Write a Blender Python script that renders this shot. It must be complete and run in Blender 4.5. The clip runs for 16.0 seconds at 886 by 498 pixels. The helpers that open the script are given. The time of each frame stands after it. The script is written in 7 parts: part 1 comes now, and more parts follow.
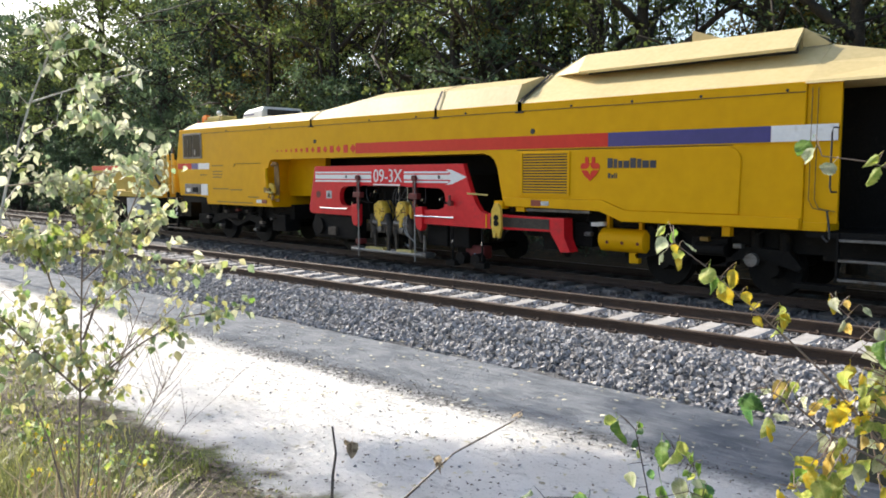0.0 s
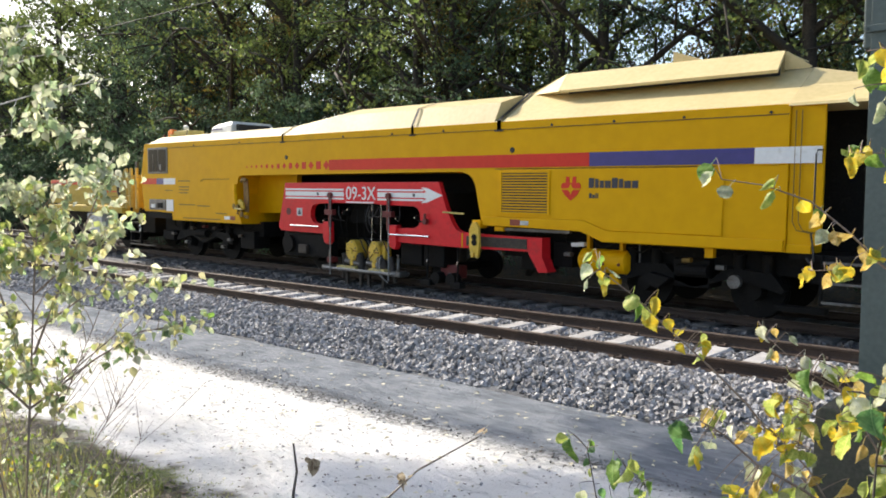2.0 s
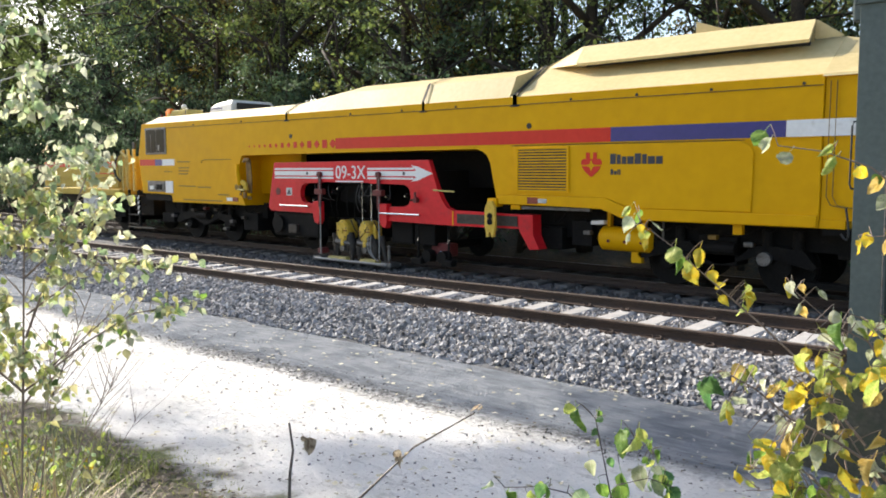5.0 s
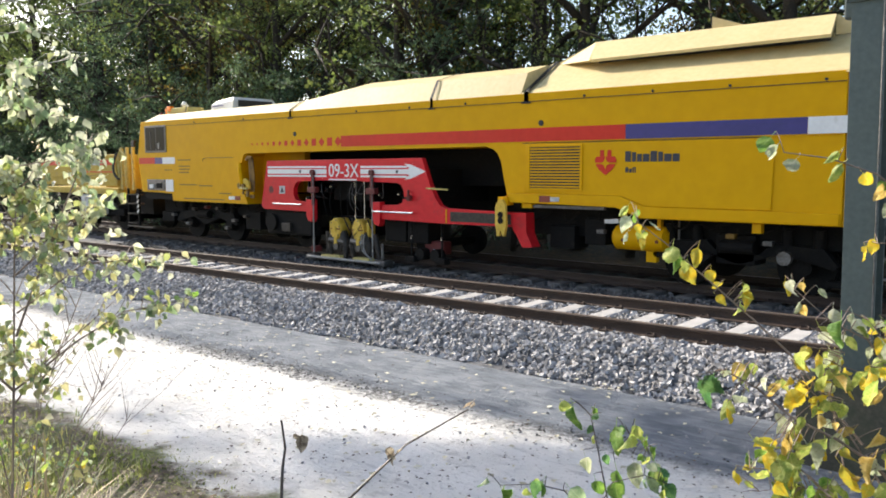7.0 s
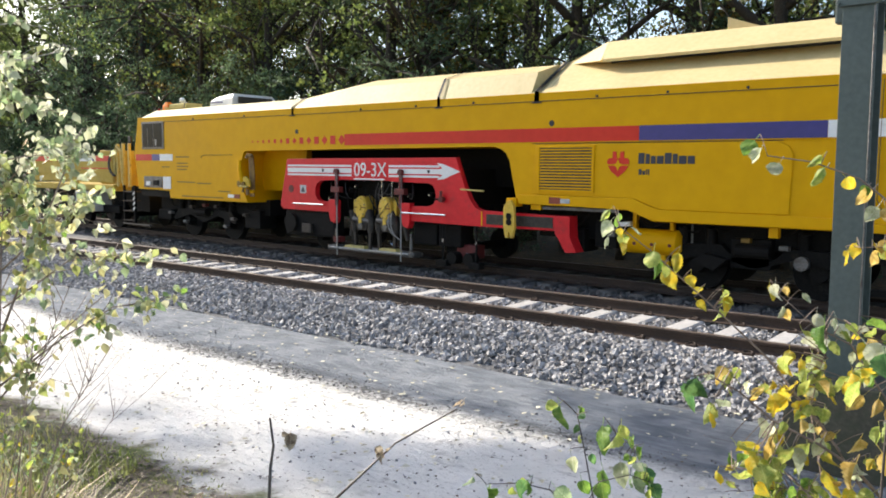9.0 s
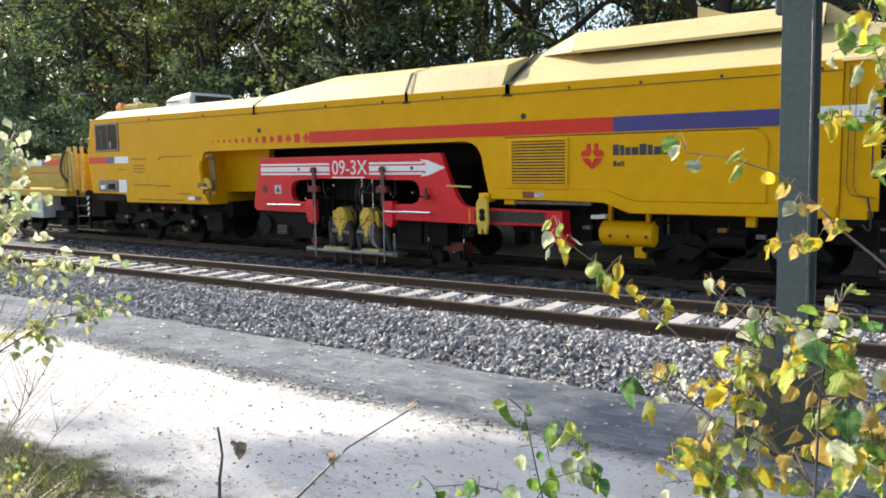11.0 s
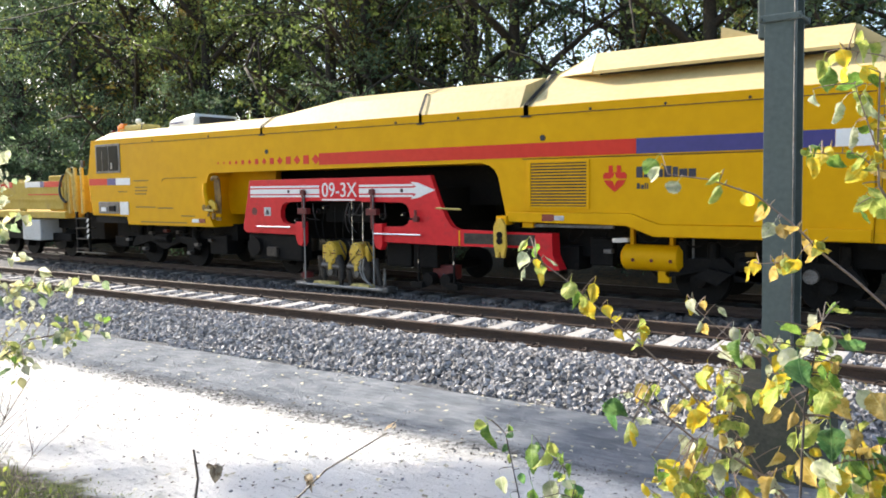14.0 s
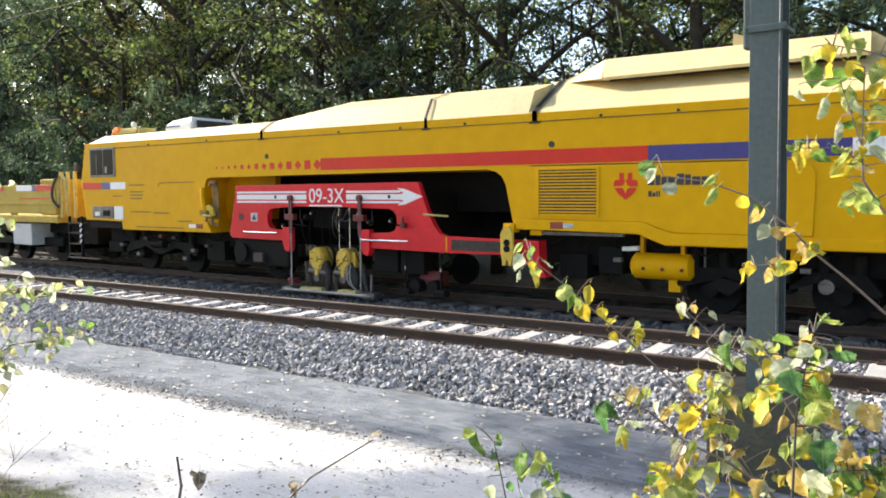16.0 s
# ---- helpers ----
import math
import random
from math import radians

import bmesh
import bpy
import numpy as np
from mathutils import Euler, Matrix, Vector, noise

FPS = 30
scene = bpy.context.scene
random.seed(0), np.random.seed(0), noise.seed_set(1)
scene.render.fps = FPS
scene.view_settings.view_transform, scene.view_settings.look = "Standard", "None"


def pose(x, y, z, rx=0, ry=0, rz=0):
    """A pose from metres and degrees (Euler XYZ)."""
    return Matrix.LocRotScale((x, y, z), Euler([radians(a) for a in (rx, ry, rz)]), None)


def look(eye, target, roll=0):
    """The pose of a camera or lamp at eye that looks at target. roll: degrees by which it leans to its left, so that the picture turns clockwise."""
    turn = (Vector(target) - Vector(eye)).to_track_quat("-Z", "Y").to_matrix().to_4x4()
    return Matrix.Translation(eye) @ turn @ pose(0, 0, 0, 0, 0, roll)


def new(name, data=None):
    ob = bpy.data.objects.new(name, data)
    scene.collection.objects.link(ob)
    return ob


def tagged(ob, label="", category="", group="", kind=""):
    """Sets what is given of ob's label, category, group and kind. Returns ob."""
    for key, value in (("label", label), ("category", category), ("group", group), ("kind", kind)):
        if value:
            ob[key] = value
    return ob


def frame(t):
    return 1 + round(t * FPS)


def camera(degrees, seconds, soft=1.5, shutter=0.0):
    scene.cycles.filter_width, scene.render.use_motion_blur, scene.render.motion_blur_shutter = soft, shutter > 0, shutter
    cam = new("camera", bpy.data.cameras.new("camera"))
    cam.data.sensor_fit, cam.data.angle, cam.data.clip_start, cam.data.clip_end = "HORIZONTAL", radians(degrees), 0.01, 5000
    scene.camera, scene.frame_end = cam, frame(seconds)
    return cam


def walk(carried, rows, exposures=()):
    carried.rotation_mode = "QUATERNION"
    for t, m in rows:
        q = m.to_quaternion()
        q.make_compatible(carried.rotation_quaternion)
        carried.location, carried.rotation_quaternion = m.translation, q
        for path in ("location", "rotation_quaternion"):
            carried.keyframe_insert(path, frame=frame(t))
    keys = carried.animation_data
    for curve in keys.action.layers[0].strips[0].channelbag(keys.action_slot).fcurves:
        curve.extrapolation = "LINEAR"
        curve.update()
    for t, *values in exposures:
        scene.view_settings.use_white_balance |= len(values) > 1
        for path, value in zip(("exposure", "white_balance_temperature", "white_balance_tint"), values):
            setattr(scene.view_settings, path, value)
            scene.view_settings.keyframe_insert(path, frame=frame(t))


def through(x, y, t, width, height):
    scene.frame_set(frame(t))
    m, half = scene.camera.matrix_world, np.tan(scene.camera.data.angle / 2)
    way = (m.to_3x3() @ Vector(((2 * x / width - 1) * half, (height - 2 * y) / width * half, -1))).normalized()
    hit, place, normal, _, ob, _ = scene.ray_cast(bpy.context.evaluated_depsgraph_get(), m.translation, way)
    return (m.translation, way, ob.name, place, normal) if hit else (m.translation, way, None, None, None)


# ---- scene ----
cam = camera(58, 16.0, soft=1.8)
PATH = [
    (0, look((10.010, -9.116, 1.758), (8.6151, -7.6939, 1.5784), -0.50)),
    (0.5, look((10.014, -9.110, 1.751), (8.6504, -7.6572, 1.5740), -0.50)),
    (1, look((10.006, -9.115, 1.745), (8.6467, -7.6574, 1.5759), -0.55)),
    (1.5, look((9.984, -9.132, 1.737), (8.6572, -7.6456, 1.5599), -0.25)),
    (2, look((9.987, -9.109, 1.742), (8.6602, -7.6176, 1.6090), 0.16)),
    (2.5, look((9.973, -9.113, 1.735), (8.6180, -7.6495, 1.5877), -0.20)),
    (3, look((9.975, -9.112, 1.744), (8.6566, -7.6173, 1.5724), -1.14)),
    (3.5, look((9.977, -9.116, 1.738), (8.6532, -7.6312, 1.5332), -1.38)),
    (4, look((9.980, -9.109, 1.739), (8.6661, -7.6138, 1.5418), -0.91)),
    (6.5, look((9.973, -9.112, 1.740), (8.6712, -7.6048, 1.5554), -0.39)),
    (7, look((9.979, -9.106, 1.736), (8.6858, -7.5923, 1.5442), -0.56)),
    (7.5, look((9.978, -9.108, 1.737), (8.6893, -7.5904, 1.5502), -0.33)),
    (8, look((9.976, -9.110, 1.733), (8.6863, -7.5929, 1.5461), -0.34)),
    (10.5, look((9.967, -9.078, 1.729), (8.7537, -7.5019, 1.5242), -0.23)),
    (11, look((9.974, -9.066, 1.736), (8.7849, -7.4700, 1.5328), -1.27)),
    (11.5, look((9.974, -9.050, 1.731), (8.8155, -7.4287, 1.5544), -0.64)),
    (12, look((9.982, -9.053, 1.731), (8.8107, -7.4393, 1.5762), -0.70)),
    (12.5, look((9.990, -9.060, 1.722), (8.8189, -7.4481, 1.5477), -0.10)),
    (13, look((9.993, -9.053, 1.727), (8.8158, -7.4444, 1.5678), -0.29)),
    (13.5, look((9.995, -9.048, 1.737), (8.8233, -7.4352, 1.5828), -0.87)),
    (14, look((9.995, -9.045, 1.729), (8.8241, -7.4299, 1.5818), -1.15)),
    (14.5, look((9.997, -9.033, 1.726), (8.8347, -7.4124, 1.5767), -1.42)),
    (15, look((9.989, -9.042, 1.729), (8.8193, -7.4269, 1.5786), -1.28)),
    (15.5, look((9.992, -9.042, 1.728), (8.8331, -7.4181, 1.5906), -0.84)),
    (16, look((9.997, -9.044, 1.731), (8.8519, -7.4094, 1.5994), -0.77)),
]
walk(cam, PATH, [(0, 0.78), (4, 0.84), (8, 0.87), (11, 0.91), (12.5, 1.07), (16, 1.16)])

# ---- light ----
SUN_AZ, SUN_EL = 89.0, 33.0
world = bpy.data.worlds.new("sky")
scene.world = world
world.use_nodes = True
wn, wl = world.node_tree.nodes, world.node_tree.links
sky = wn.new("ShaderNodeTexSky")
sky.sky_type, sky.sun_disc = "NISHITA", False
sky.sun_elevation, sky.sun_rotation = radians(SUN_EL), radians(-SUN_AZ)
sky.air_density, sky.dust_density = 1.0, 2.0
wn["Background"].inputs["Strength"].default_value = 0.15
wl.new(sky.outputs[0], wn["Background"].inputs[0])
sun = new("sun", bpy.data.lights.new("sun", "SUN"))
sun.data.energy, sun.data.angle, sun.data.color = 4.5, radians(0.6), (1.0, 0.93, 0.82)
to_sun = Vector((-math.sin(radians(SUN_AZ)) * math.cos(radians(SUN_EL)), math.cos(radians(SUN_AZ)) * math.cos(radians(SUN_EL)), math.sin(radians(SUN_EL))))
sun.matrix_world = look(to_sun * 60, (0, 0, 0))

# ---- materials ----
def surface(name, low, high, rough=0.6, metal=0.0, fine=40.0, coarse=2.5, relief=0.15, spec=0.5, dirt=None, dirt_at=0.62, coat=0.0, through=0.0, per_piece=0.0, per_island=0.0, distance=0.01):
    """A node material: two scales of colour variation, optional dirt patches, fine relief."""
    m = bpy.data.materials.new(name)
    m.use_nodes = True
    n, l = m.node_tree.nodes, m.node_tree.links
    b = n["Principled BSDF"]
    at = n.new("ShaderNodeTexCoord")
    big, small = n.new("ShaderNodeTexNoise"), n.new("ShaderNodeTexNoise")
    big.inputs["Scale"].default_value, small.inputs["Scale"].default_value = coarse, fine
    big.inputs["Detail"].default_value, small.inputs["Detail"].default_value = 5, 4
    for t in (big, small):
        l.new(at.outputs["Object"], t.inputs["Vector"])
    both = n.new("ShaderNodeMath")
    both.operation = "ADD"
    l.new(big.outputs["Fac"], both.inputs[0])
    l.new(small.outputs["Fac"], both.inputs[1])
    spread = n.new("ShaderNodeMapRange")
    spread.inputs["From Min"].default_value, spread.inputs["From Max"].default_value = 0.72, 1.28
    l.new(both.outputs[0], spread.inputs["Value"])
    mix = n.new("ShaderNodeMix")
    mix.data_type = "RGBA"
    mix.inputs["A"].default_value, mix.inputs["B"].default_value = (*low, 1), (*high, 1)
    l.new(spread.outputs[0], mix.inputs["Factor"])
    colour = mix.outputs["Result"]
    if per_piece or per_island:
        src = n.new("ShaderNodeObjectInfo").outputs["Random"] if per_piece else n.new("ShaderNodeNewGeometry").outputs["Random Per Island"]
        amount = per_piece or per_island
        shade = n.new("ShaderNodeMapRange")
        shade.inputs["To Min"].default_value, shade.inputs["To Max"].default_value = 1 - amount, 1 + amount
        l.new(src, shade.inputs["Value"])
        mul = n.new("ShaderNodeVectorMath")
        mul.operation = "SCALE"
        l.new(colour, mul.inputs[0])
        l.new(shade.outputs[0], mul.inputs["Scale"])
        colour = mul.outputs[0]
    if dirt:
        patch = n.new("ShaderNodeTexNoise")
        patch.inputs["Scale"].default_value, patch.inputs["Detail"].default_value, patch.inputs["Roughness"].default_value = coarse * 1.7, 8, 0.65
        l.new(at.outputs["Object"], patch.inputs["Vector"])
        ramp = n.new("ShaderNodeMapRange")
        ramp.inputs["From Min"].default_value, ramp.inputs["From Max"].default_value = dirt_at - 0.08, dirt_at + 0.12
        l.new(patch.outputs["Fac"], ramp.inputs["Value"])
        over = n.new("ShaderNodeMix")
        over.data_type = "RGBA"
        over.inputs["B"].default_value = (*dirt, 1)
        l.new(ramp.outputs[0], over.inputs["Factor"])
        l.new(colour, over.inputs["A"])
        colour = over.outputs["Result"]
    l.new(colour, b.inputs["Base Color"])
    b.inputs["Metallic"].default_value = metal
    b.inputs["Specular IOR Level"].default_value = spec
    b.inputs["Coat Weight"].default_value = coat
    b.inputs["Coat Roughness"].default_value = 0.15
    gloss = n.new("ShaderNodeMapRange")
    gloss.inputs["To Min"].default_value, gloss.inputs["To Max"].default_value = max(0.03, rough - 0.12), min(1.0, rough + 0.12)
    l.new(big.outputs["Fac"], gloss.inputs["Value"])
    l.new(gloss.outputs[0], b.inputs["Roughness"])
    if relief:
        bump = n.new("ShaderNodeBump")
        bump.inputs["Strength"].default_value, bump.inputs["Distance"].default_value = relief, distance
        l.new(small.outputs["Fac"], bump.inputs["Height"])
        l.new(bump.outputs[0], b.inputs["Normal"])
    if through:
        glow = n.new("ShaderNodeBsdfTranslucent")
        l.new(colour, glow.inputs["Color"])
        two = n.new("ShaderNodeMixShader")
        two.inputs[0].default_value = through
        l.new(b.outputs[0], two.inputs[1])
        l.new(glow.outputs[0], two.inputs[2])
        l.new(two.outputs[0], n["Material Output"].inputs["Surface"])
    return m


YELLOW = surface("yellow_paint", (0.65, 0.336, 0.0005), (0.72, 0.382, 0.001), 0.5, spec=0.13, fine=5, coarse=0.5, relief=0.0, dirt=(0.45, 0.26, 0.01), dirt_at=0.70)
CREAM = surface("cream_roof_paint", (0.55, 0.43, 0.195), (0.64, 0.505, 0.25), 0.6, fine=12, coarse=0.9, relief=0.02, dirt=(0.5, 0.4, 0.22), dirt_at=0.7)
RED = surface("red_paint", (0.58, 0.012, 0.018), (0.70, 0.018, 0.026), 0.45, spec=0.25, fine=10, coarse=1.1, relief=0.03, dirt=(0.28, 0.03, 0.03), dirt_at=0.68, coat=0.1)
DARKRED = surface("oily_and_shaded_red_paint", (0.075, 0.010, 0.009), (0.17, 0.018, 0.016), 0.6, fine=14, coarse=3, relief=0.1)
STRIPE_RED = surface("red_stripe_film", (0.56, 0.028, 0.012), (0.64, 0.038, 0.018), 0.45, spec=0.25, fine=8, coarse=0.8, relief=0.0)
REFLECTOR = surface("dark_red_reflector_plastic", (0.20, 0.035, 0.018), (0.27, 0.05, 0.028), 0.3, fine=30, coarse=4, relief=0.0)
STRIPE_BLUE = surface("blue_stripe_film", (0.035, 0.03, 0.16), (0.05, 0.04, 0.20), 0.4, fine=8, coarse=0.8, relief=0.0)
WHITE = surface("white_paint", (0.70, 0.70, 0.68), (0.80, 0.80, 0.78), 0.45, fine=15, coarse=2, relief=0.02, dirt=(0.5, 0.48, 0.42), dirt_at=0.66)
BLACKLINE = surface("black_rubber_seal", (0.012, 0.012, 0.013), (0.03, 0.03, 0.032), 0.6, fine=60, coarse=5, relief=0.1)
LETTER = surface("dark_lettering_film", (0.02, 0.02, 0.035), (0.03, 0.03, 0.045), 0.45, relief=0.0)
# Greasy steel, set near-black so it also carries the shade under the machine.
GRIME_SHADE = surface("greasy_shaded_black_steel", (0.003, 0.003, 0.003), (0.010, 0.009, 0.008), 0.75, spec=0.18, fine=35, coarse=4, relief=0.3, dirt=(0.026, 0.022, 0.017), dirt_at=0.66)
STEEL = surface("worn_grey_steel", (0.09, 0.09, 0.085), (0.20, 0.19, 0.18), 0.5, 0.6, fine=40, coarse=5, relief=0.15, dirt=(0.08, 0.06, 0.045), dirt_at=0.58)
RIMSTEEL = surface("pale_worn_steel", (0.22, 0.215, 0.20), (0.38, 0.37, 0.34), 0.5, 0.2, fine=40, coarse=5, relief=0.1, dirt=(0.12, 0.10, 0.08), dirt_at=0.62)
DULLYELLOW = surface("worn_dusty_shaded_yellow_paint", (0.42, 0.33, 0.08), (0.58, 0.48, 0.16), 0.6, fine=25, coarse=5, relief=0.1, dirt=(0.25, 0.2, 0.1), dirt_at=0.6)
MOTORYELLOW = surface("scuffed_yellow_motor_paint", (0.60, 0.38, 0.03), (0.72, 0.50, 0.09), 0.5, spec=0.3, fine=22, coarse=5, relief=0.06, dirt=(0.22, 0.14, 0.03), dirt_at=0.62)
CHROME = surface("polished_rod_steel", (0.65, 0.65, 0.66), (0.8, 0.8, 0.8), 0.18, 1.0, fine=20, coarse=3, relief=0.0)
RUSTYPLATE = surface("rust_stained_yellow_plate", (0.17, 0.10, 0.035), (0.34, 0.20, 0.05), 0.75, fine=16, coarse=4, relief=0.1, dirt=(0.09, 0.05, 0.03), dirt_at=0.58)
TINE = surface("dusty_tool_steel", (0.022, 0.018, 0.015), (0.065, 0.054, 0.043), 0.6, 0.3, fine=30, coarse=6, relief=0.2)
HOSE = surface("black_hydraulic_hose", (0.012, 0.012, 0.012), (0.03, 0.03, 0.03), 0.5, fine=80, coarse=8, relief=0.1)
GLASS = surface("dark_cab_glass", (0.012, 0.016, 0.018), (0.022, 0.026, 0.03), 0.06, fine=3, coarse=0.5, relief=0.0, spec=0.05)
FADED = surface("faded_brown_lettering", (0.14, 0.08, 0.008), (0.24, 0.14, 0.015), 0.6, fine=20, coarse=3, relief=0.0)
AMBER = surface("amber_beacon_plastic", (0.75, 0.16, 0.01), (0.85, 0.24, 0.02), 0.25, fine=15, coarse=4, relief=0.0)
GREYBOX = surface("light_grey_cabinet_paint", (0.42, 0.44, 0.44), (0.52, 0.53, 0.53), 0.5, fine=20, coarse=2, relief=0.03, dirt=(0.25, 0.24, 0.22), dirt_at=0.62)
MASTPAINT = surface("green_grey_galvanised_steel", (0.078, 0.098, 0.088), (0.118, 0.14, 0.127), 0.5, 0.25, fine=25, coarse=1.6, relief=0.06, dirt=(0.11, 0.12, 0.11), dirt_at=0.66)
CONCRETE = surface("weathered_concrete", (0.34, 0.325, 0.31), (0.47, 0.45, 0.43), 0.9, fine=45, coarse=4, relief=0.35, dirt=(0.3, 0.28, 0.25), dirt_at=0.62, per_piece=0.12)
OLDCONCRETE = surface("dark_mossy_concrete", (0.05, 0.045, 0.03), (0.10, 0.09, 0.06), 0.9, fine=40, coarse=4, relief=0.4, dirt=(0.05, 0.055, 0.03), dirt_at=0.55)
RUST = surface("rusty_brown_rail_steel", (0.030, 0.019, 0.013), (0.070, 0.042, 0.028), 0.72, 0.2, fine=50, coarse=3, relief=0.25, dirt=(0.1, 0.075, 0.055), dirt_at=0.66)
RAILTOP = surface("rolled_rail_head", (0.13, 0.10, 0.08), (0.24, 0.19, 0.16), 0.45, 0.6, fine=30, coarse=2, relief=0.05)
BALLAST_BED = surface("crushed_stone_bed", (0.06, 0.06, 0.065), (0.15, 0.15, 0.15), 0.95, fine=28, coarse=5, relief=0.9, distance=0.04)
STONE = surface("crushed_grey_stone", (0.20, 0.19, 0.185), (0.405, 0.385, 0.37), 0.92, spec=0.3, fine=60, coarse=9, relief=0.25, per_island=0.6)
# Darker concrete for the far track, darker stone between the tracks and for crumbs.
DARKCONCRETE = surface("darker_concrete", (0.05, 0.047, 0.044), (0.12, 0.112, 0.10), 0.9, fine=45, coarse=4, relief=0.35, per_piece=0.25)
DARKSTONE = surface("darker_stone", (0.06, 0.056, 0.053), (0.15, 0.14, 0.13), 0.9, fine=60, coarse=9, relief=0.25, per_island=0.55)


# ---- mesh helpers ----
BASE = {}


def thing(name, base, label, category, group="", kind=""):
    """A top-level Empty at its base, to which parts are added."""
    ob = new(name)
    ob.location = base
    ob.empty_display_size = 0.2
    BASE[ob.name] = Vector(base)
    return tagged(ob, label, category, group, kind)


def part(name, bm, material, parent, label="", smooth=None):
    """Links a bmesh, given in world coordinates, as one mesh object under a thing or a part."""
    base = BASE[parent.name]
    bmesh.ops.recalc_face_normals(bm, faces=bm.faces)
    mesh = bpy.data.meshes.new(name)
    bm.to_mesh(mesh)
    bm.free()
    mesh.transform(Matrix.Translation(-base))
    mesh.materials.append(material)
    ob = new(name, mesh)
    ob.parent = parent
    BASE[ob.name] = base
    if smooth:
        mesh.shade_smooth()
        mesh.set_sharp_from_angle(angle=radians(smooth))
    return tagged(ob, label)


def single(name, bm, material, label, category, kind="", smooth=None, group=""):
    """Links a bmesh as a top-level mesh object."""
    bmesh.ops.recalc_face_normals(bm, faces=bm.faces)
    mesh = bpy.data.meshes.new(name)
    bm.to_mesh(mesh)
    bm.free()
    mesh.materials.append(material)
    ob = new(name, mesh)
    if smooth:
        mesh.shade_smooth()
        mesh.set_sharp_from_angle(angle=radians(smooth))
    return tagged(ob, label, category, group, kind)


def raw(name, verts, faces, material):
    mesh = bpy.data.meshes.new(name)
    mesh.from_pydata(verts, [], faces)
    mesh.materials.append(material)
    mesh.update()
    return mesh


def box(x0, x1, y0, y1, z0, z1, bevel=0.0, bm=None):
    bm = bm or bmesh.new()
    made = bmesh.ops.create_cube(bm, size=1.0, matrix=Matrix.LocRotScale(((x0 + x1) / 2, (y0 + y1) / 2, (z0 + z1) / 2), None, (abs(x1 - x0), abs(y1 - y0), abs(z1 - z0))))
    if bevel:
        edges = list({e for v in made["verts"] for e in v.link_edges})
        bmesh.ops.bevel(bm, geom=edges, offset=bevel, segments=2, affect="EDGES", profile=0.6)
    return bm


def prism(outline, y0, y1, bevel=0.0, bm=None):
    """An outline in x and z, given depth along y."""
    bm = bm or bmesh.new()
    a = [bm.verts.new((x, y0, z)) for x, z in outline]
    b = [bm.verts.new((x, y1, z)) for x, z in outline]
    n = len(outline)
    faces = [bm.faces.new(a), bm.faces.new(b[::-1])] + [bm.faces.new((a[i], b[i], b[(i + 1) % n], a[(i + 1) % n])) for i in range(n)]
    if bevel:
        edges = list({e for f in faces[:2] for e in f.edges})
        bmesh.ops.bevel(bm, geom=edges, offset=bevel, segments=2, affect="EDGES", profile=0.6)
    return bm


def loft(rings, closed=True, caps=True, bm=None):
    """Joins rings of equally many points."""
    bm = bm or bmesh.new()
    vs = [[bm.verts.new(p) for p in r] for r in rings]
    n = len(vs[0])
    for a, b in zip(vs, vs[1:]):
        for i in range(n if closed else n - 1):
            j = (i + 1) % n
            bm.faces.new((a[i], a[j], b[j], b[i]))
    if caps and closed:
        bm.faces.new(vs[0][::-1])
        bm.faces.new(vs[-1])
    return bm


def rod(a, b, r, r2=None, seg=12, bm=None):
    """A round bar from a to b."""
    a, b = Vector(a), Vector(b)
    d = b - a
    bm = bm or bmesh.new()
    m = Matrix.Translation((a + b) / 2) @ d.to_track_quat("Z", "Y").to_matrix().to_4x4()
    bmesh.ops.create_cone(bm, cap_ends=True, segments=seg, radius1=r, radius2=r if r2 is None else r2, depth=d.length, matrix=m)
    return bm


def oval(a, b, rx, rz, grow=1.0, seg=28):
    """An upright oval drum from a to b along y, growing towards b."""
    rings = []
    for (x, y, z), k in ((a, 1.0), (b, grow)):
        rings.append([(x + rx * k * math.cos(i * 2 * math.pi / seg), y, z + rz * k * math.sin(i * 2 * math.pi / seg)) for i in range(seg)])
    return loft(rings)


def tube(points, r, r2=None, seg=8, bm=None):
    """A bent round bar through points, tapering from r to r2."""
    pts = [Vector(p) for p in points]
    r2 = r if r2 is None else r2
    rings = []
    for i, p in enumerate(pts):
        d = (pts[min(i + 1, len(pts) - 1)] - pts[max(i - 1, 0)]).normalized()
        u = d.cross(Vector((0.31, 0.17, 0.93))).normalized()
        w = d.cross(u)
        q = r + (r2 - r) * i / (len(pts) - 1)
        rings.append([p + (u * math.cos(k * 2 * math.pi / seg) + w * math.sin(k * 2 * math.pi / seg)) * q for k in range(seg)])
    return loft(rings, bm=bm)


def sweep(a, b, c, n=8):
    """Points on a bent line from a over b to c."""
    a, b, c = Vector(a), Vector(b), Vector(c)
    return [a * (1 - t) ** 2 + b * 2 * t * (1 - t) + c * t * t for t in (i / n for i in range(n + 1))]

# ---- the ground, the path and the two tracks ----
NEAR_Y, FAR_Y, FAR_Z = 0.0, 4.0, -0.06
TILT = 0.52  # degrees by which the far track falls towards +x


def ground_height(x, y):
    if y < -5.6:
        s = min(1.0, (-5.6 - y) / 3.2)
        z = -0.42 + 0.50 * s * s * (3 - 2 * s)
    elif y < -2.0:
        z = -0.42
    elif y < 6.4:
        z = -0.55
    else:
        z = -0.5 + min(1.0, (y - 6.4) / 6) * 0.25
    return z + 0.012 * noise.noise((x * 0.9, y * 0.9, 3.1)) * (1 if y < -2 else 3)


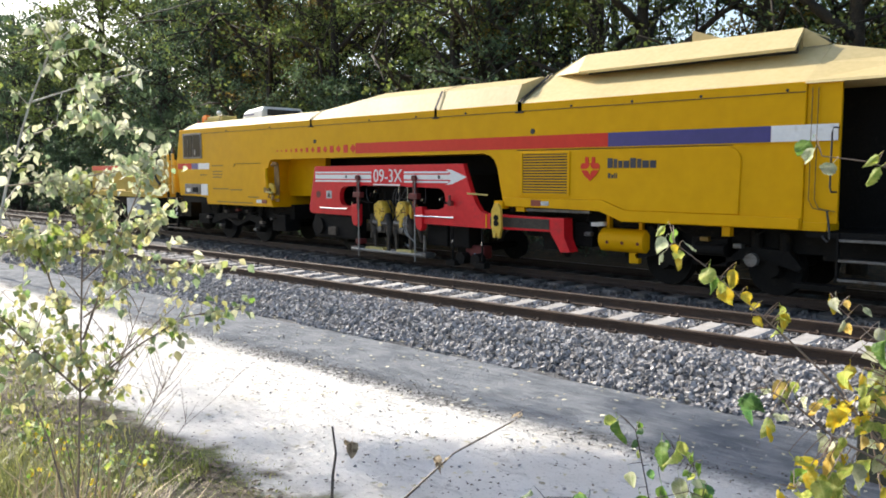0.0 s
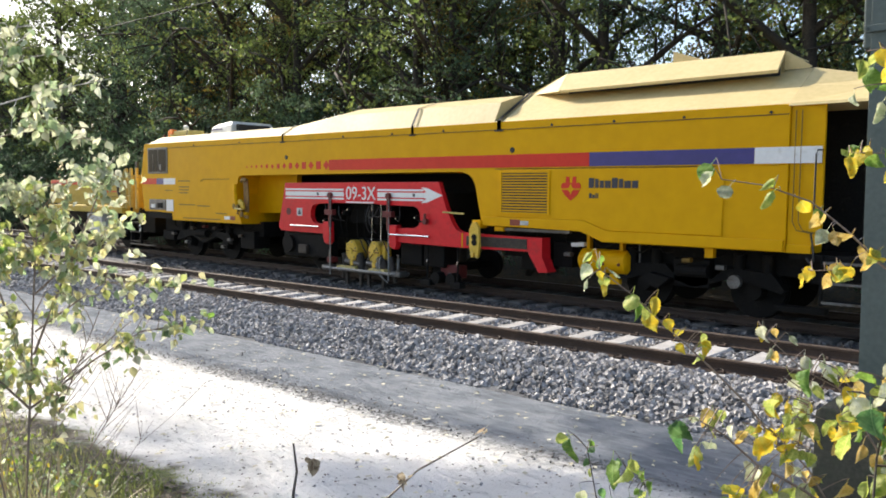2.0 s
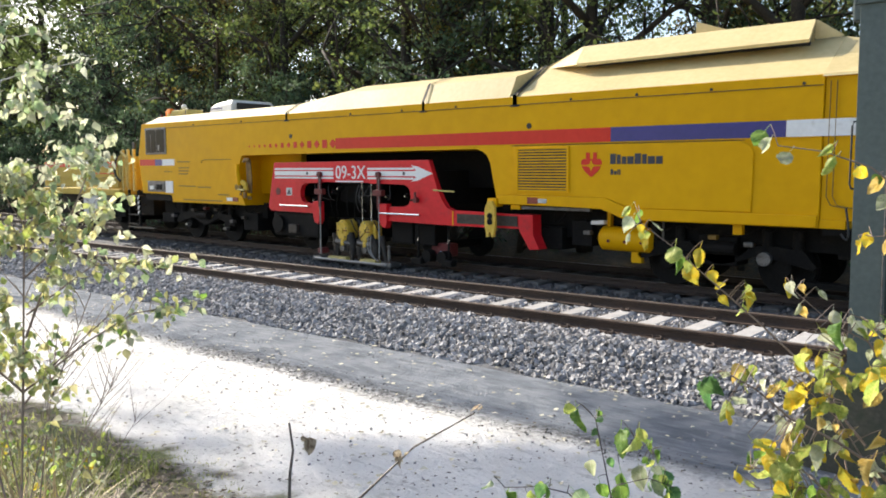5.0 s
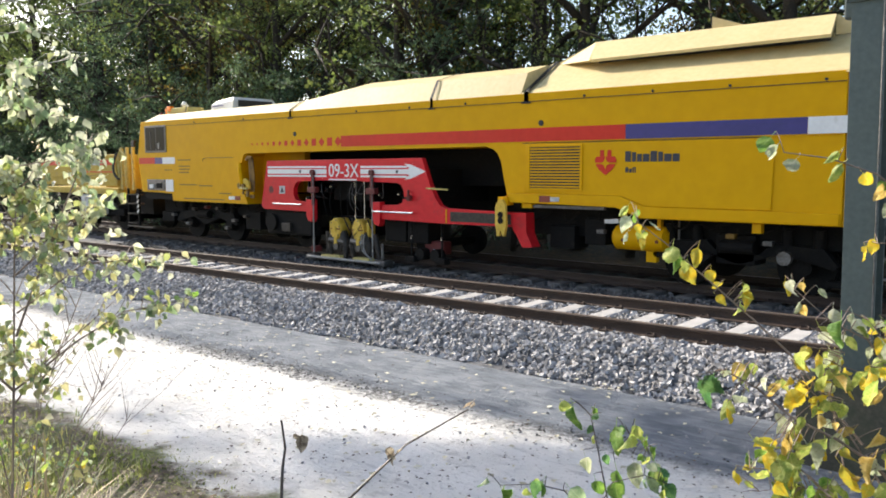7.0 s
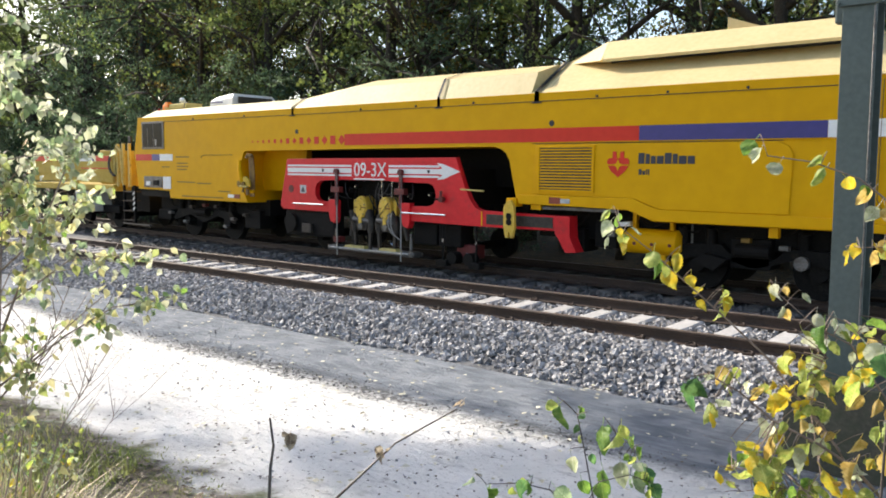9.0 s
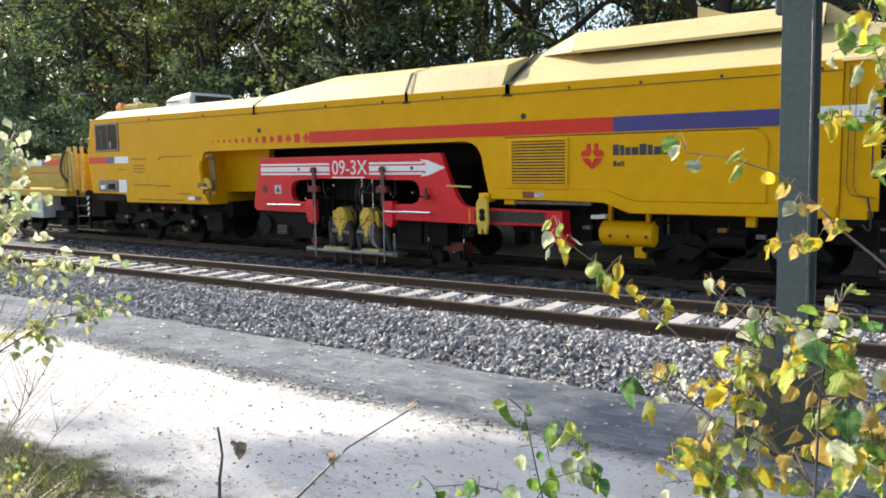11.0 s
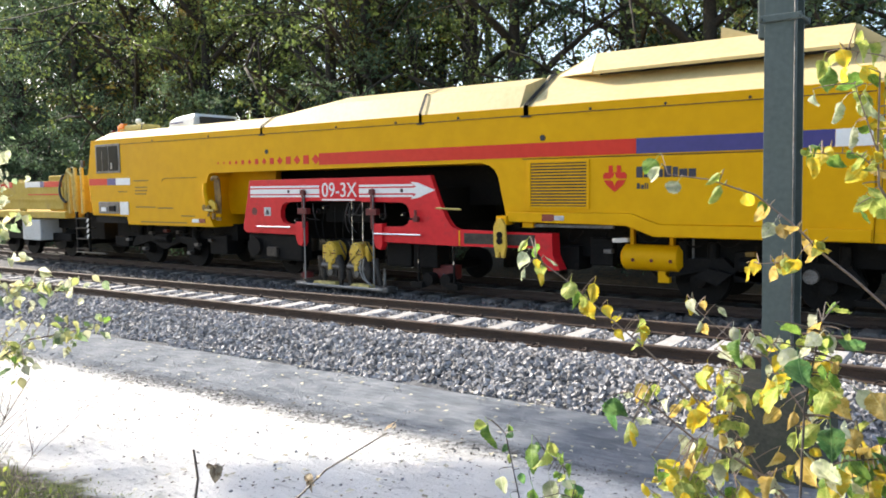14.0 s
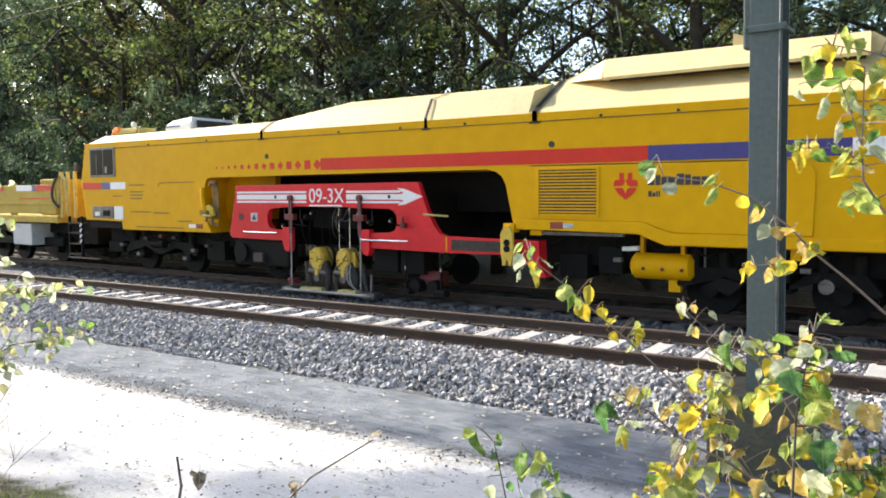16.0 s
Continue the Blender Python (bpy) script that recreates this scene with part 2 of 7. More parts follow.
def ground_material():
    m = bpy.data.materials.new("sand_and_cinder_ground")
    m.use_nodes = True
    n, l = m.node_tree.nodes, m.node_tree.links
    b = n["Principled BSDF"]
    b.inputs["Roughness"].default_value = 0.95
    b.inputs["Specular IOR Level"].default_value = 0.2
    at = n.new("ShaderNodeTexCoord")
    split = n.new("ShaderNodeSeparateXYZ")
    l.new(at.outputs["Object"], split.inputs[0])

    def noise_at(scale, detail=6, rough=0.6):
        t = n.new("ShaderNodeTexNoise")
        t.inputs["Scale"].default_value, t.inputs["Detail"].default_value, t.inputs["Roughness"].default_value = scale, detail, rough
        l.new(at.outputs["Object"], t.inputs["Vector"])
        return t.outputs["Fac"]

    def ramp(v, a, c, lo=0.0, hi=1.0):
        r = n.new("ShaderNodeMapRange")
        r.interpolation_type = "SMOOTHSTEP"
        for k, x in (("From Min", a), ("From Max", c), ("To Min", lo), ("To Max", hi)):
            r.inputs[k].default_value = x
        l.new(v, r.inputs["Value"])
        return r.outputs[0]

    def blend(f, a, c):
        x = n.new("ShaderNodeMix")
        x.data_type = "RGBA"
        for k, v in (("A", a), ("B", c)):
            if isinstance(v, tuple):
                x.inputs[k].default_value = (*v, 1)
            else:
                l.new(v, x.inputs[k])
        l.new(f, x.inputs["Factor"])
        return x.outputs["Result"]

    def wavy(amount, scale):
        s = n.new("ShaderNodeMath")
        s.operation = "MULTIPLY_ADD"
        s.inputs[1].default_value = amount
        l.new(noise_at(scale, 5, 0.62), s.inputs[0])
        l.new(split.outputs["Y"], s.inputs[2])
        return s.outputs[0]

    sand = blend(ramp(noise_at(0.7), 0.36, 0.64), (0.70, 0.672, 0.625), (0.82, 0.79, 0.745))
    sand = blend(ramp(noise_at(26, 8, 0.7), 0.56, 0.70), sand, (0.27, 0.24, 0.20))
    sand = blend(ramp(noise_at(3.1, 9, 0.75), 0.58, 0.72), sand, (0.36, 0.33, 0.29))
    lane = n.new("ShaderNodeVectorMath")
    lane.operation = "MULTIPLY"
    lane.inputs[1].default_value = (2.2, 9.0, 1.0)
    l.new(at.outputs["Object"], lane.inputs[0])
    marks = n.new("ShaderNodeTexNoise")
    marks.inputs["Scale"].default_value, marks.inputs["Detail"].default_value, marks.inputs["Roughness"].default_value = 1.6, 6, 0.62
    l.new(lane.outputs[0], marks.inputs["Vector"])
    sand = blend(ramp(marks.outputs["Fac"], 0.57, 0.70, 0.0, 0.4), sand, (0.30, 0.28, 0.25))
    cinder = blend(ramp(noise_at(2.2), 0.35, 0.65), (0.16, 0.175, 0.195), (0.25, 0.265, 0.285))
    cinder = blend(ramp(noise_at(60, 6, 0.7), 0.58, 0.72), cinder, (0.24, 0.235, 0.225))
    cinder = blend(ramp(marks.outputs["Fac"], 0.50, 0.64, 0.0, 0.5), cinder, (0.32, 0.33, 0.34))
    cinder = blend(ramp(marks.outputs["Fac"], 0.44, 0.32, 0.0, 0.5), cinder, (0.11, 0.115, 0.12))
    soil = blend(ramp(noise_at(5, 8, 0.7), 0.4, 0.62), (0.12, 0.10, 0.075), (0.25, 0.215, 0.16))
    litter = blend(ramp(noise_at(9, 8, 0.7), 0.42, 0.6), (0.035, 0.028, 0.018), (0.10, 0.065, 0.03))
    floor = blend(ramp(wavy(0.5, 1.1), -3.62, -3.24), sand, cinder)
    edge = n.new("ShaderNodeMath")
    edge.operation = "MULTIPLY"
    l.new(ramp(wavy(0.5, 1.1), -3.70, -3.48), edge.inputs[0])
    l.new(ramp(wavy(0.5, 1.1), -3.10, -3.30), edge.inputs[1])
    crumbs = n.new("ShaderNodeMath")
    crumbs.operation = "MULTIPLY"
    l.new(edge.outputs[0], crumbs.inputs[0])
    l.new(ramp(noise_at(14, 8, 0.75), 0.40, 0.58), crumbs.inputs[1])
    patchy = n.new("ShaderNodeMath")
    patchy.operation = "MULTIPLY"
    l.new(crumbs.outputs[0], patchy.inputs[0])
    l.new(ramp(noise_at(0.75, 3, 0.5), 0.40, 0.60, 0.30, 0.95), patchy.inputs[1])
    floor = blend(patchy.outputs[0], floor, (0.075, 0.073, 0.07))
    soil = blend(ramp(noise_at(2.6, 6, 0.65), 0.47, 0.60, 0.0, 0.7), soil, (0.12, 0.15, 0.05))
    floor = blend(ramp(wavy(2.0, 1.7), -4.76, -5.20), floor, soil)
    floor = blend(ramp(split.outputs["Y"], 6.0, 6.6), floor, litter)
    l.new(floor, b.inputs["Base Color"])
    bump = n.new("ShaderNodeBump")
    bump.inputs["Strength"].default_value, bump.inputs["Distance"].default_value = 0.85, 0.055
    rough = n.new("ShaderNodeMath")
    rough.operation = "MULTIPLY_ADD"
    rough.inputs[1].default_value = 0.8
    l.new(marks.outputs["Fac"], rough.inputs[0])
    l.new(noise_at(13, 9, 0.72), rough.inputs[2])
    l.new(rough.outputs[0], bump.inputs["Height"])
    l.new(bump.outputs[0], b.inputs["Normal"])
    return m


def ground():
    xs = [-900, -400, -200, -120, -80, -60] + [round(-45 + 0.9 * i, 2) for i in range(39)] + [round(-9.6 + 0.2 * i, 2) for i in range(125)] + [17, 20, 25, 32, 45, 70, 120, 200, 400, 900]
    ys = [-900, -400, -200, -100, -60, -40, -30, -22, -18, -15] + [round(-13 + 0.2 * i, 2) for i in range(55)] + [-2.0, -1.6, 0, 2, 4, 5.8, 6.4, 7, 8, 10, 12, 14, 17, 20, 25, 30, 40, 60, 100, 200, 400, 900]
    verts = [(x, y, ground_height(x, y)) for y in ys for x in xs]
    w = len(xs)
    faces = [(j * w + i, j * w + i + 1, (j + 1) * w + i + 1, (j + 1) * w + i) for j in range(len(ys) - 1) for i in range(w - 1)]
    ob = new("ground", raw("ground", verts, faces, ground_material()))
    ob.data.shade_smooth()
    tagged(ob, "pale sandy path with a darker cinder strip beside the ballast", "ground", kind="structure")


ground()


def ballast_bed():
    near = [(-2.35, -0.50), (-2.0, -0.42), (-1.62, -0.20), (-1.3, -0.185), (1.35, -0.19), (1.75, -0.30), (2.2, -0.36), (2.7, -0.27), (5.3, -0.27), (5.9, -0.50), (6.2, -0.56)]
    xs = [-220, -120, -70] + [-45 + 1.0 * i for i in range(70)] + [40, 70, 120, 220]
    rings = [[(x, y + 0.03 * noise.noise((x * 1.3, y, 7.7)), z + 0.02 * noise.noise((x * 0.8, y * 2, 1.0)) - (0.0091 * x if y > 2.1 and abs(x) < 40 else 0)) for y, z in near] for x in xs]
    ob = single("ballast_bed", loft(rings, closed=False), BALLAST_BED, "grey crushed stone ballast bed under both tracks", "ballast", "structure")
    ob.data.shade_smooth()


ballast_bed()

RAIL = [(-0.07, -0.150), (0.07, -0.150), (0.07, -0.139), (0.02, -0.122), (0.008, -0.105), (0.008, -0.045), (0.034, -0.036), (0.036, -0.008), (0.028, 0.0), (-0.028, 0.0), (-0.036, -0.008), (-0.034, -0.036), (-0.008, -0.045), (-0.008, -0.105), (-0.02, -0.122), (-0.07, -0.139)]


def track(name, y, z, tilt, sleepers, label, concrete):
    """Two rails on concrete sleepers with clips."""
    line = thing(name, (0, y, z), label, "railway track", kind="structure")
    line.rotation_euler = (0, radians(tilt), 0)
    for side in (-0.7535, 0.7535):
        rings = [[(x, y + side + px, z + pz) for px, pz in RAIL] for x in (-160, -40, -10, 0, 10, 60)]
        bm = loft(rings)
        part("rail", bm, RUST, line, "rusty brown steel rail")
        bm = box(-160, 60, y + side - 0.026, y + side + 0.026, z - 0.004, z + 0.0015)
        part("rail_head", bm, RAILTOP, line, "dull worn running surface")
    first = None
    for k in sleepers:
        if first is None:
            prof = [(-0.15, -0.36), (-0.135, -0.165), (-0.105, -0.145), (0.105, -0.145), (0.135, -0.165), (0.15, -0.36)]
            bm = bmesh.new()
            rings = []
            for yy, dz in ((-1.26, -0.03), (-1.24, 0.0), (-0.75, 0.0), (-0.3, -0.012), (0.3, -0.012), (0.75, 0.0), (1.24, 0.0), (1.26, -0.03)):
                rings.append([(px, yy, pz + (dz if pz > -0.3 else 0)) for px, pz in prof])
            loft(rings, bm=bm)
            bmesh.ops.recalc_face_normals(bm, faces=bm.faces)
            first = bpy.data.meshes.new("sleeper")
            bm.to_mesh(first)
            bm.free()
            first.materials.append(concrete)
            clip = bmesh.new()
            for side in (-0.7535, 0.7535):
                for s in (-1, 1):
                    box(-0.06, 0.06, side + s * 0.075, side + s * 0.13, -0.146, -0.118, 0.008, bm=clip)
                    tube([(-0.05, side + s * 0.12, -0.115), (-0.02, side + s * 0.07, -0.105), (0.02, side + s * 0.07, -0.105), (0.05, side + s * 0.12, -0.115)], 0.009, seg=5, bm=clip)
            clips = bpy.data.meshes.new("rail_clip")
            clip.to_mesh(clips)
            clip.free()
            clips.materials.append(RUST)
        s = new("sleeper", first)
        s.parent = line
        s.location = (0.6 * k + random.uniform(-0.012, 0.012), random.uniform(-0.015, 0.015), random.uniform(-0.004, 0.004))
        s.rotation_euler = (0, 0, radians(random.uniform(-0.6, 0.6)))
        c = new("rail_clip", clips)
        c.parent = s
    return line


near_track = track("near_track", NEAR_Y, 0.0, 0.0, range(-75, 26), "empty railway track, rusty rails on pale concrete sleepers", CONCRETE)
far_track = track("far_track", FAR_Y, FAR_Z, TILT, range(-62, 26), "railway track under the machine, rails on darker sleepers", DARKCONCRETE)

# ---- the tamping machine ----
Y0, Y1 = 2.5, 5.5
machine = thing("tamping_machine", (0, FAR_Y, FAR_Z), "long yellow tamping machine with cream roof and tricolour stripe", "rail vehicle")


def panel(name, x0, x1, z0, z1, material, label="", proud=0.006, parent=None, bevel=0.0):
    return part(name, box(x0, x1, Y0 - proud, Y0 + 0.004, z0, z1, bevel), material, parent or machine, label)


def machine_body():
    outline = [(-9.87, 3.09), (-10.10, 2.15), (-9.92, 1.17), (-8.37, 1.17), (-8.35, 0.955), (-5.03, 0.955), (-5.28, 1.35), (-5.30, 1.72), (-5.22, 2.08), (-5.16, 2.16), (-5.06, 2.19),
               (2.15, 2.20), (2.33, 2.17), (2.44, 2.09), (2.52, 1.95), (2.57, 1.62), (2.66, 1.195), (4.80, 1.19), (5.22, 1.01), (8.16, 1.01), (8.16, 3.09)]
    body = part("body", prism(outline, Y0, Y1, 0.02), YELLOW, machine, "yellow painted steel superstructure")
    # upper band, a little proud, with its seam
    part("upper_band", box(-9.75, 8.16, Y0 - 0.012, Y0 + 0.01, 2.955, 3.09, 0.004), YELLOW, machine)
    part("seam", box(-9.7, 8.15, Y0 - 0.014, Y0, 2.945, 2.955), BLACKLINE, machine, "dark seam under the roof edge")
    for x in (-7.2, -5.1, -1.2, 0.3, 1.7, 4.2, 5.4, 6.6, 7.9):
        part("bolt", rod((x, Y0 - 0.03, 2.985), (x, Y0, 2.985), 0.022, seg=8), BLACKLINE, machine)
    # colour stripe
    panel("red_stripe", -1.70, 4.945, 2.265, 2.495, STRIPE_RED, "red stripe")
    panel("blue_stripe", 4.949, 7.68, 2.265, 2.495, STRIPE_BLUE, "dark blue stripe")
    panel("white_stripe", 7.684, 8.60, 2.265, 2.495, WHITE, "white stripe")
    x = -1.79
    for i in range(14):
        r = 0.105 * (1 - i * 0.058)
        if i % 2 == 0:
            outline = [(x, 2.38 + r), (x + r, 2.38), (x, 2.38 - r), (x - r, 2.38)]
        else:
            outline = [(x - r * 0.8, 2.38 + r * 0.9), (x + r * 0.8, 2.38 + r * 0.9), (x + r * 0.8, 2.38 - r * 0.9), (x - r * 0.8, 2.38 - r * 0.9)]
        part("stripe_diamond", prism(outline, Y0 - 0.006, Y0 + 0.004), STRIPE_RED, machine)
        x -= 0.268 - i * 0.006
    # side door panels with raised rims
    for rim in ([(3.05, 2.225), (7.05, 2.225), (7.20, 2.16), (7.26, 2.05), (7.24, 1.20), (5.32, 1.20), (4.90, 1.38), (3.00, 1.38)],):
        part("raised_panel", prism(rim, Y0 - 0.024, Y0 + 0.004, 0.014), YELLOW, machine, "raised side door panel")
    part("skirt_panel", prism([(2.70, 1.365), (4.88, 1.365), (5.32, 1.185), (8.14, 1.185), (8.14, 1.02), (5.24, 1.02), (4.82, 1.20), (2.72, 1.205)], Y0 - 0.050, Y0 + 0.004, 0.016), YELLOW, machine, "yellow skirt panel with a bright top edge")
    # Black strip draws the line of shade beneath the raised rail.
    part("rail_shade_line", box(2.98, 7.12, Y0 - 0.010, Y0, 2.232, 2.242), BLACKLINE, machine)
    part("panel_rail", box(2.92, 8.12, Y0 - 0.022, Y0 + 0.004, 2.246, 2.260, 0.005), YELLOW, machine, "thin raised rail under the stripe")
    # Brown line painted for the soft shading along the panel's edge.
    part("panel_edge_shade", tube([(-6.9, Y0 - 0.006, 2.0), (-6.86, Y0 - 0.006, 2.06), (-6.75, Y0 - 0.006, 2.08), (-5.6, Y0 - 0.006, 2.08)], 0.008, seg=6), FADED, machine)
    # louvred grille
    grille = part("grille", box(3.14, 4.15, Y0 - 0.03, Y0 - 0.012, 1.46, 2.17), BLACKLINE, machine, "black louvred grille")
    for i in range(14):
        z = 1.482 + i * 0.0492
        part("louvre", prism([(3.15, z), (4.14, z), (4.14, z + 0.024), (3.15, z + 0.024)], Y0 - 0.042, Y0 - 0.028), YELLOW, grille, "yellow grille slat" if i == 0 else "")
    for x0, x1, z0, z1 in ((3.10, 3.145, 1.43, 2.20), (4.145, 4.19, 1.43, 2.20), (3.145, 4.145, 1.43, 1.465), (3.145, 4.145, 2.165, 2.20)):
        part("grille_frame", box(x0, x1, Y0 - 0.046, Y0 - 0.012, z0, z1, 0.004), YELLOW, grille)
    # emblem: a plain red tulip-like shape with a yellow star
    cx, cz = 4.615, 1.905
    cap = [(cx - 0.19, cz - 0.01), (cx - 0.19, cz + 0.05), (cx - 0.16, cz + 0.085), (cx - 0.10, cz + 0.085), (cx - 0.10, cz + 0.19), (cx - 0.035, cz + 0.19), (cx - 0.03, cz + 0.085), (cx + 0.03, cz + 0.085), (cx + 0.035, cz + 0.19), (cx + 0.10, cz + 0.19), (cx + 0.10, cz + 0.085), (cx + 0.16, cz + 0.085), (cx + 0.19, cz + 0.05), (cx + 0.19, cz - 0.01)]
    emblem = part("emblem", prism(cap, Y0 - 0.034, Y0 - 0.02), STRIPE_RED, machine, "plain red emblem")
    part("emblem_foot", prism([(cx - 0.18, cz - 0.035), (cx + 0.18, cz - 0.035), (cx + 0.12, cz - 0.12), (cx, cz - 0.215), (cx - 0.12, cz - 0.12)], Y0 - 0.034, Y0 - 0.02), STRIPE_RED, emblem)
    part("emblem_star", prism([(cx, cz + 0.08), (cx + 0.03, cz + 0.005), (cx + 0.10, cz - 0.022), (cx + 0.03, cz - 0.05), (cx, cz - 0.12), (cx - 0.03, cz - 0.05), (cx - 0.10, cz - 0.022), (cx - 0.03, cz + 0.005)], Y0 - 0.038, Y0 - 0.03), YELLOW, emblem)
    # lettering as plain bars
    x = 4.96
    for w, h in ((0.10, 0.165), (0.07, 0.15), (0.08, 0.12), (0.11, 0.12), (0.11, 0.165), (0.08, 0.15), (0.12, 0.12), (0.11, 0.12)):
        part("lettering", box(x, x + w, Y0 - 0.030, Y0 - 0.02, 1.905, 1.905 + h, 0.004), LETTER, machine)
        x += w + 0.018
    x = 4.97
    for w, h in ((0.05, 0.085), (0.045, 0.06), (0.02, 0.085), (0.02, 0.085)):
        part("lettering", box(x, x + w, Y0 - 0.030, Y0 - 0.02, 1.735, 1.735 + h, 0.002), LETTER, machine)
        x += w + 0.014
    panel("red_reflector", 3.36, 3.58, 1.225, 1.335, REFLECTOR, "small dark red reflector", 0.058)
    panel("white_reflector", 3.584, 3.76, 1.24, 1.315, GREYBOX, "small dull white reflector", 0.058)
    panel("red_reflector", -5.55, -5.33, 1.04, 1.14, REFLECTOR, "", 0.012)
    panel("white_reflector", -5.80, -5.55, 1.05, 1.13, WHITE, "", 0.012)
    for x, z in ((3.35, 2.575), (-3.22, 2.58)):
        part("port", rod((x, Y0 - 0.012, z), (x, Y0 + 0.01, z), 0.05, seg=16), BLACKLINE, machine, "round dark hole")
    # small unreadable lines of writing on the left end
    for x0, x1, z in ((-8.05, -7.45, 2.02), (-8.0, -7.5, 1.86), (-8.0, -7.5, 1.78), (-8.0, -7.55, 1.70), (-8.0, -7.2, 1.38), (-7.1, -6.5, 1.36), (-6.2, -5.7, 1.18), (-7.8, -6.0, 1.02), (-8.72, -8.60, 1.76), (-8.56, -8.46, 1.76), (-8.42, -8.36, 1.76)):
        part("writing_bar", box(x0, x1, Y0 - 0.005, Y0 + 0.003, z, z + 0.028), FADED, machine)
    # left cab
    frame_ob = part("cab_window", box(-9.66, -8.58, Y0 - 0.02, Y0 + 0.01, 2.245, 2.975, 0.01), STEEL, machine, "grey framed sliding cab window")
    part("window_pane", box(-9.60, -9.10, Y0 - 0.026, Y0 - 0.015, 2.30, 2.92), GLASS, frame_ob)
    part("window_pane", box(-9.06, -8.66, Y0 - 0.026, Y0 - 0.015, 2.30, 2.92), GLASS, frame_ob)
    part("window_bar", box(-9.35, -9.33, Y0 - 0.034, Y0 - 0.024, 2.32, 2.80), STEEL, frame_ob)
    part("window_latch", box(-8.97, -8.90, Y0 - 0.040, Y0 - 0.024, 2.34, 2.50, 0.008), RIMSTEEL, frame_ob)
    panel("red_stripe", -10.02, -9.2, 1.94, 2.11, STRIPE_RED)
    panel("blue_stripe", -9.196, -8.82, 1.94, 2.11, STRIPE_BLUE)
    panel("white_stripe", -8.816, -8.2, 1.94, 2.11, WHITE)
    hatch = part("instrument_hatch", box(-9.6, -8.7, Y0 - 0.025, Y0 + 0.01, 1.22, 1.52, 0.01), STEEL, machine, "grey side hatch with fittings")
    part("hatch_plate", box(-8.66, -8.3, Y0 - 0.02, Y0 + 0.01, 1.2, 1.52), WHITE, hatch)
    part("hatch_fitting", box(-9.45, -9.25, Y0 - 0.05, Y0 - 0.02, 1.28, 1.38), WHITE, hatch)
    part("hatch_fitting", box(-9.1, -8.85, Y0 - 0.05, Y0 - 0.02, 1.28, 1.42), GRIME_SHADE, hatch)
    part("mirror", box(-10.28, -10.16, Y0 - 0.08, Y0 - 0.02, 2.42, 2.6, 0.01), BLACKLINE, machine, "small black mirror")
    part("skirt_box", box(-9.85, -8.45, 2.56, 3.2, 0.98, 1.17), GRIME_SHADE, machine)


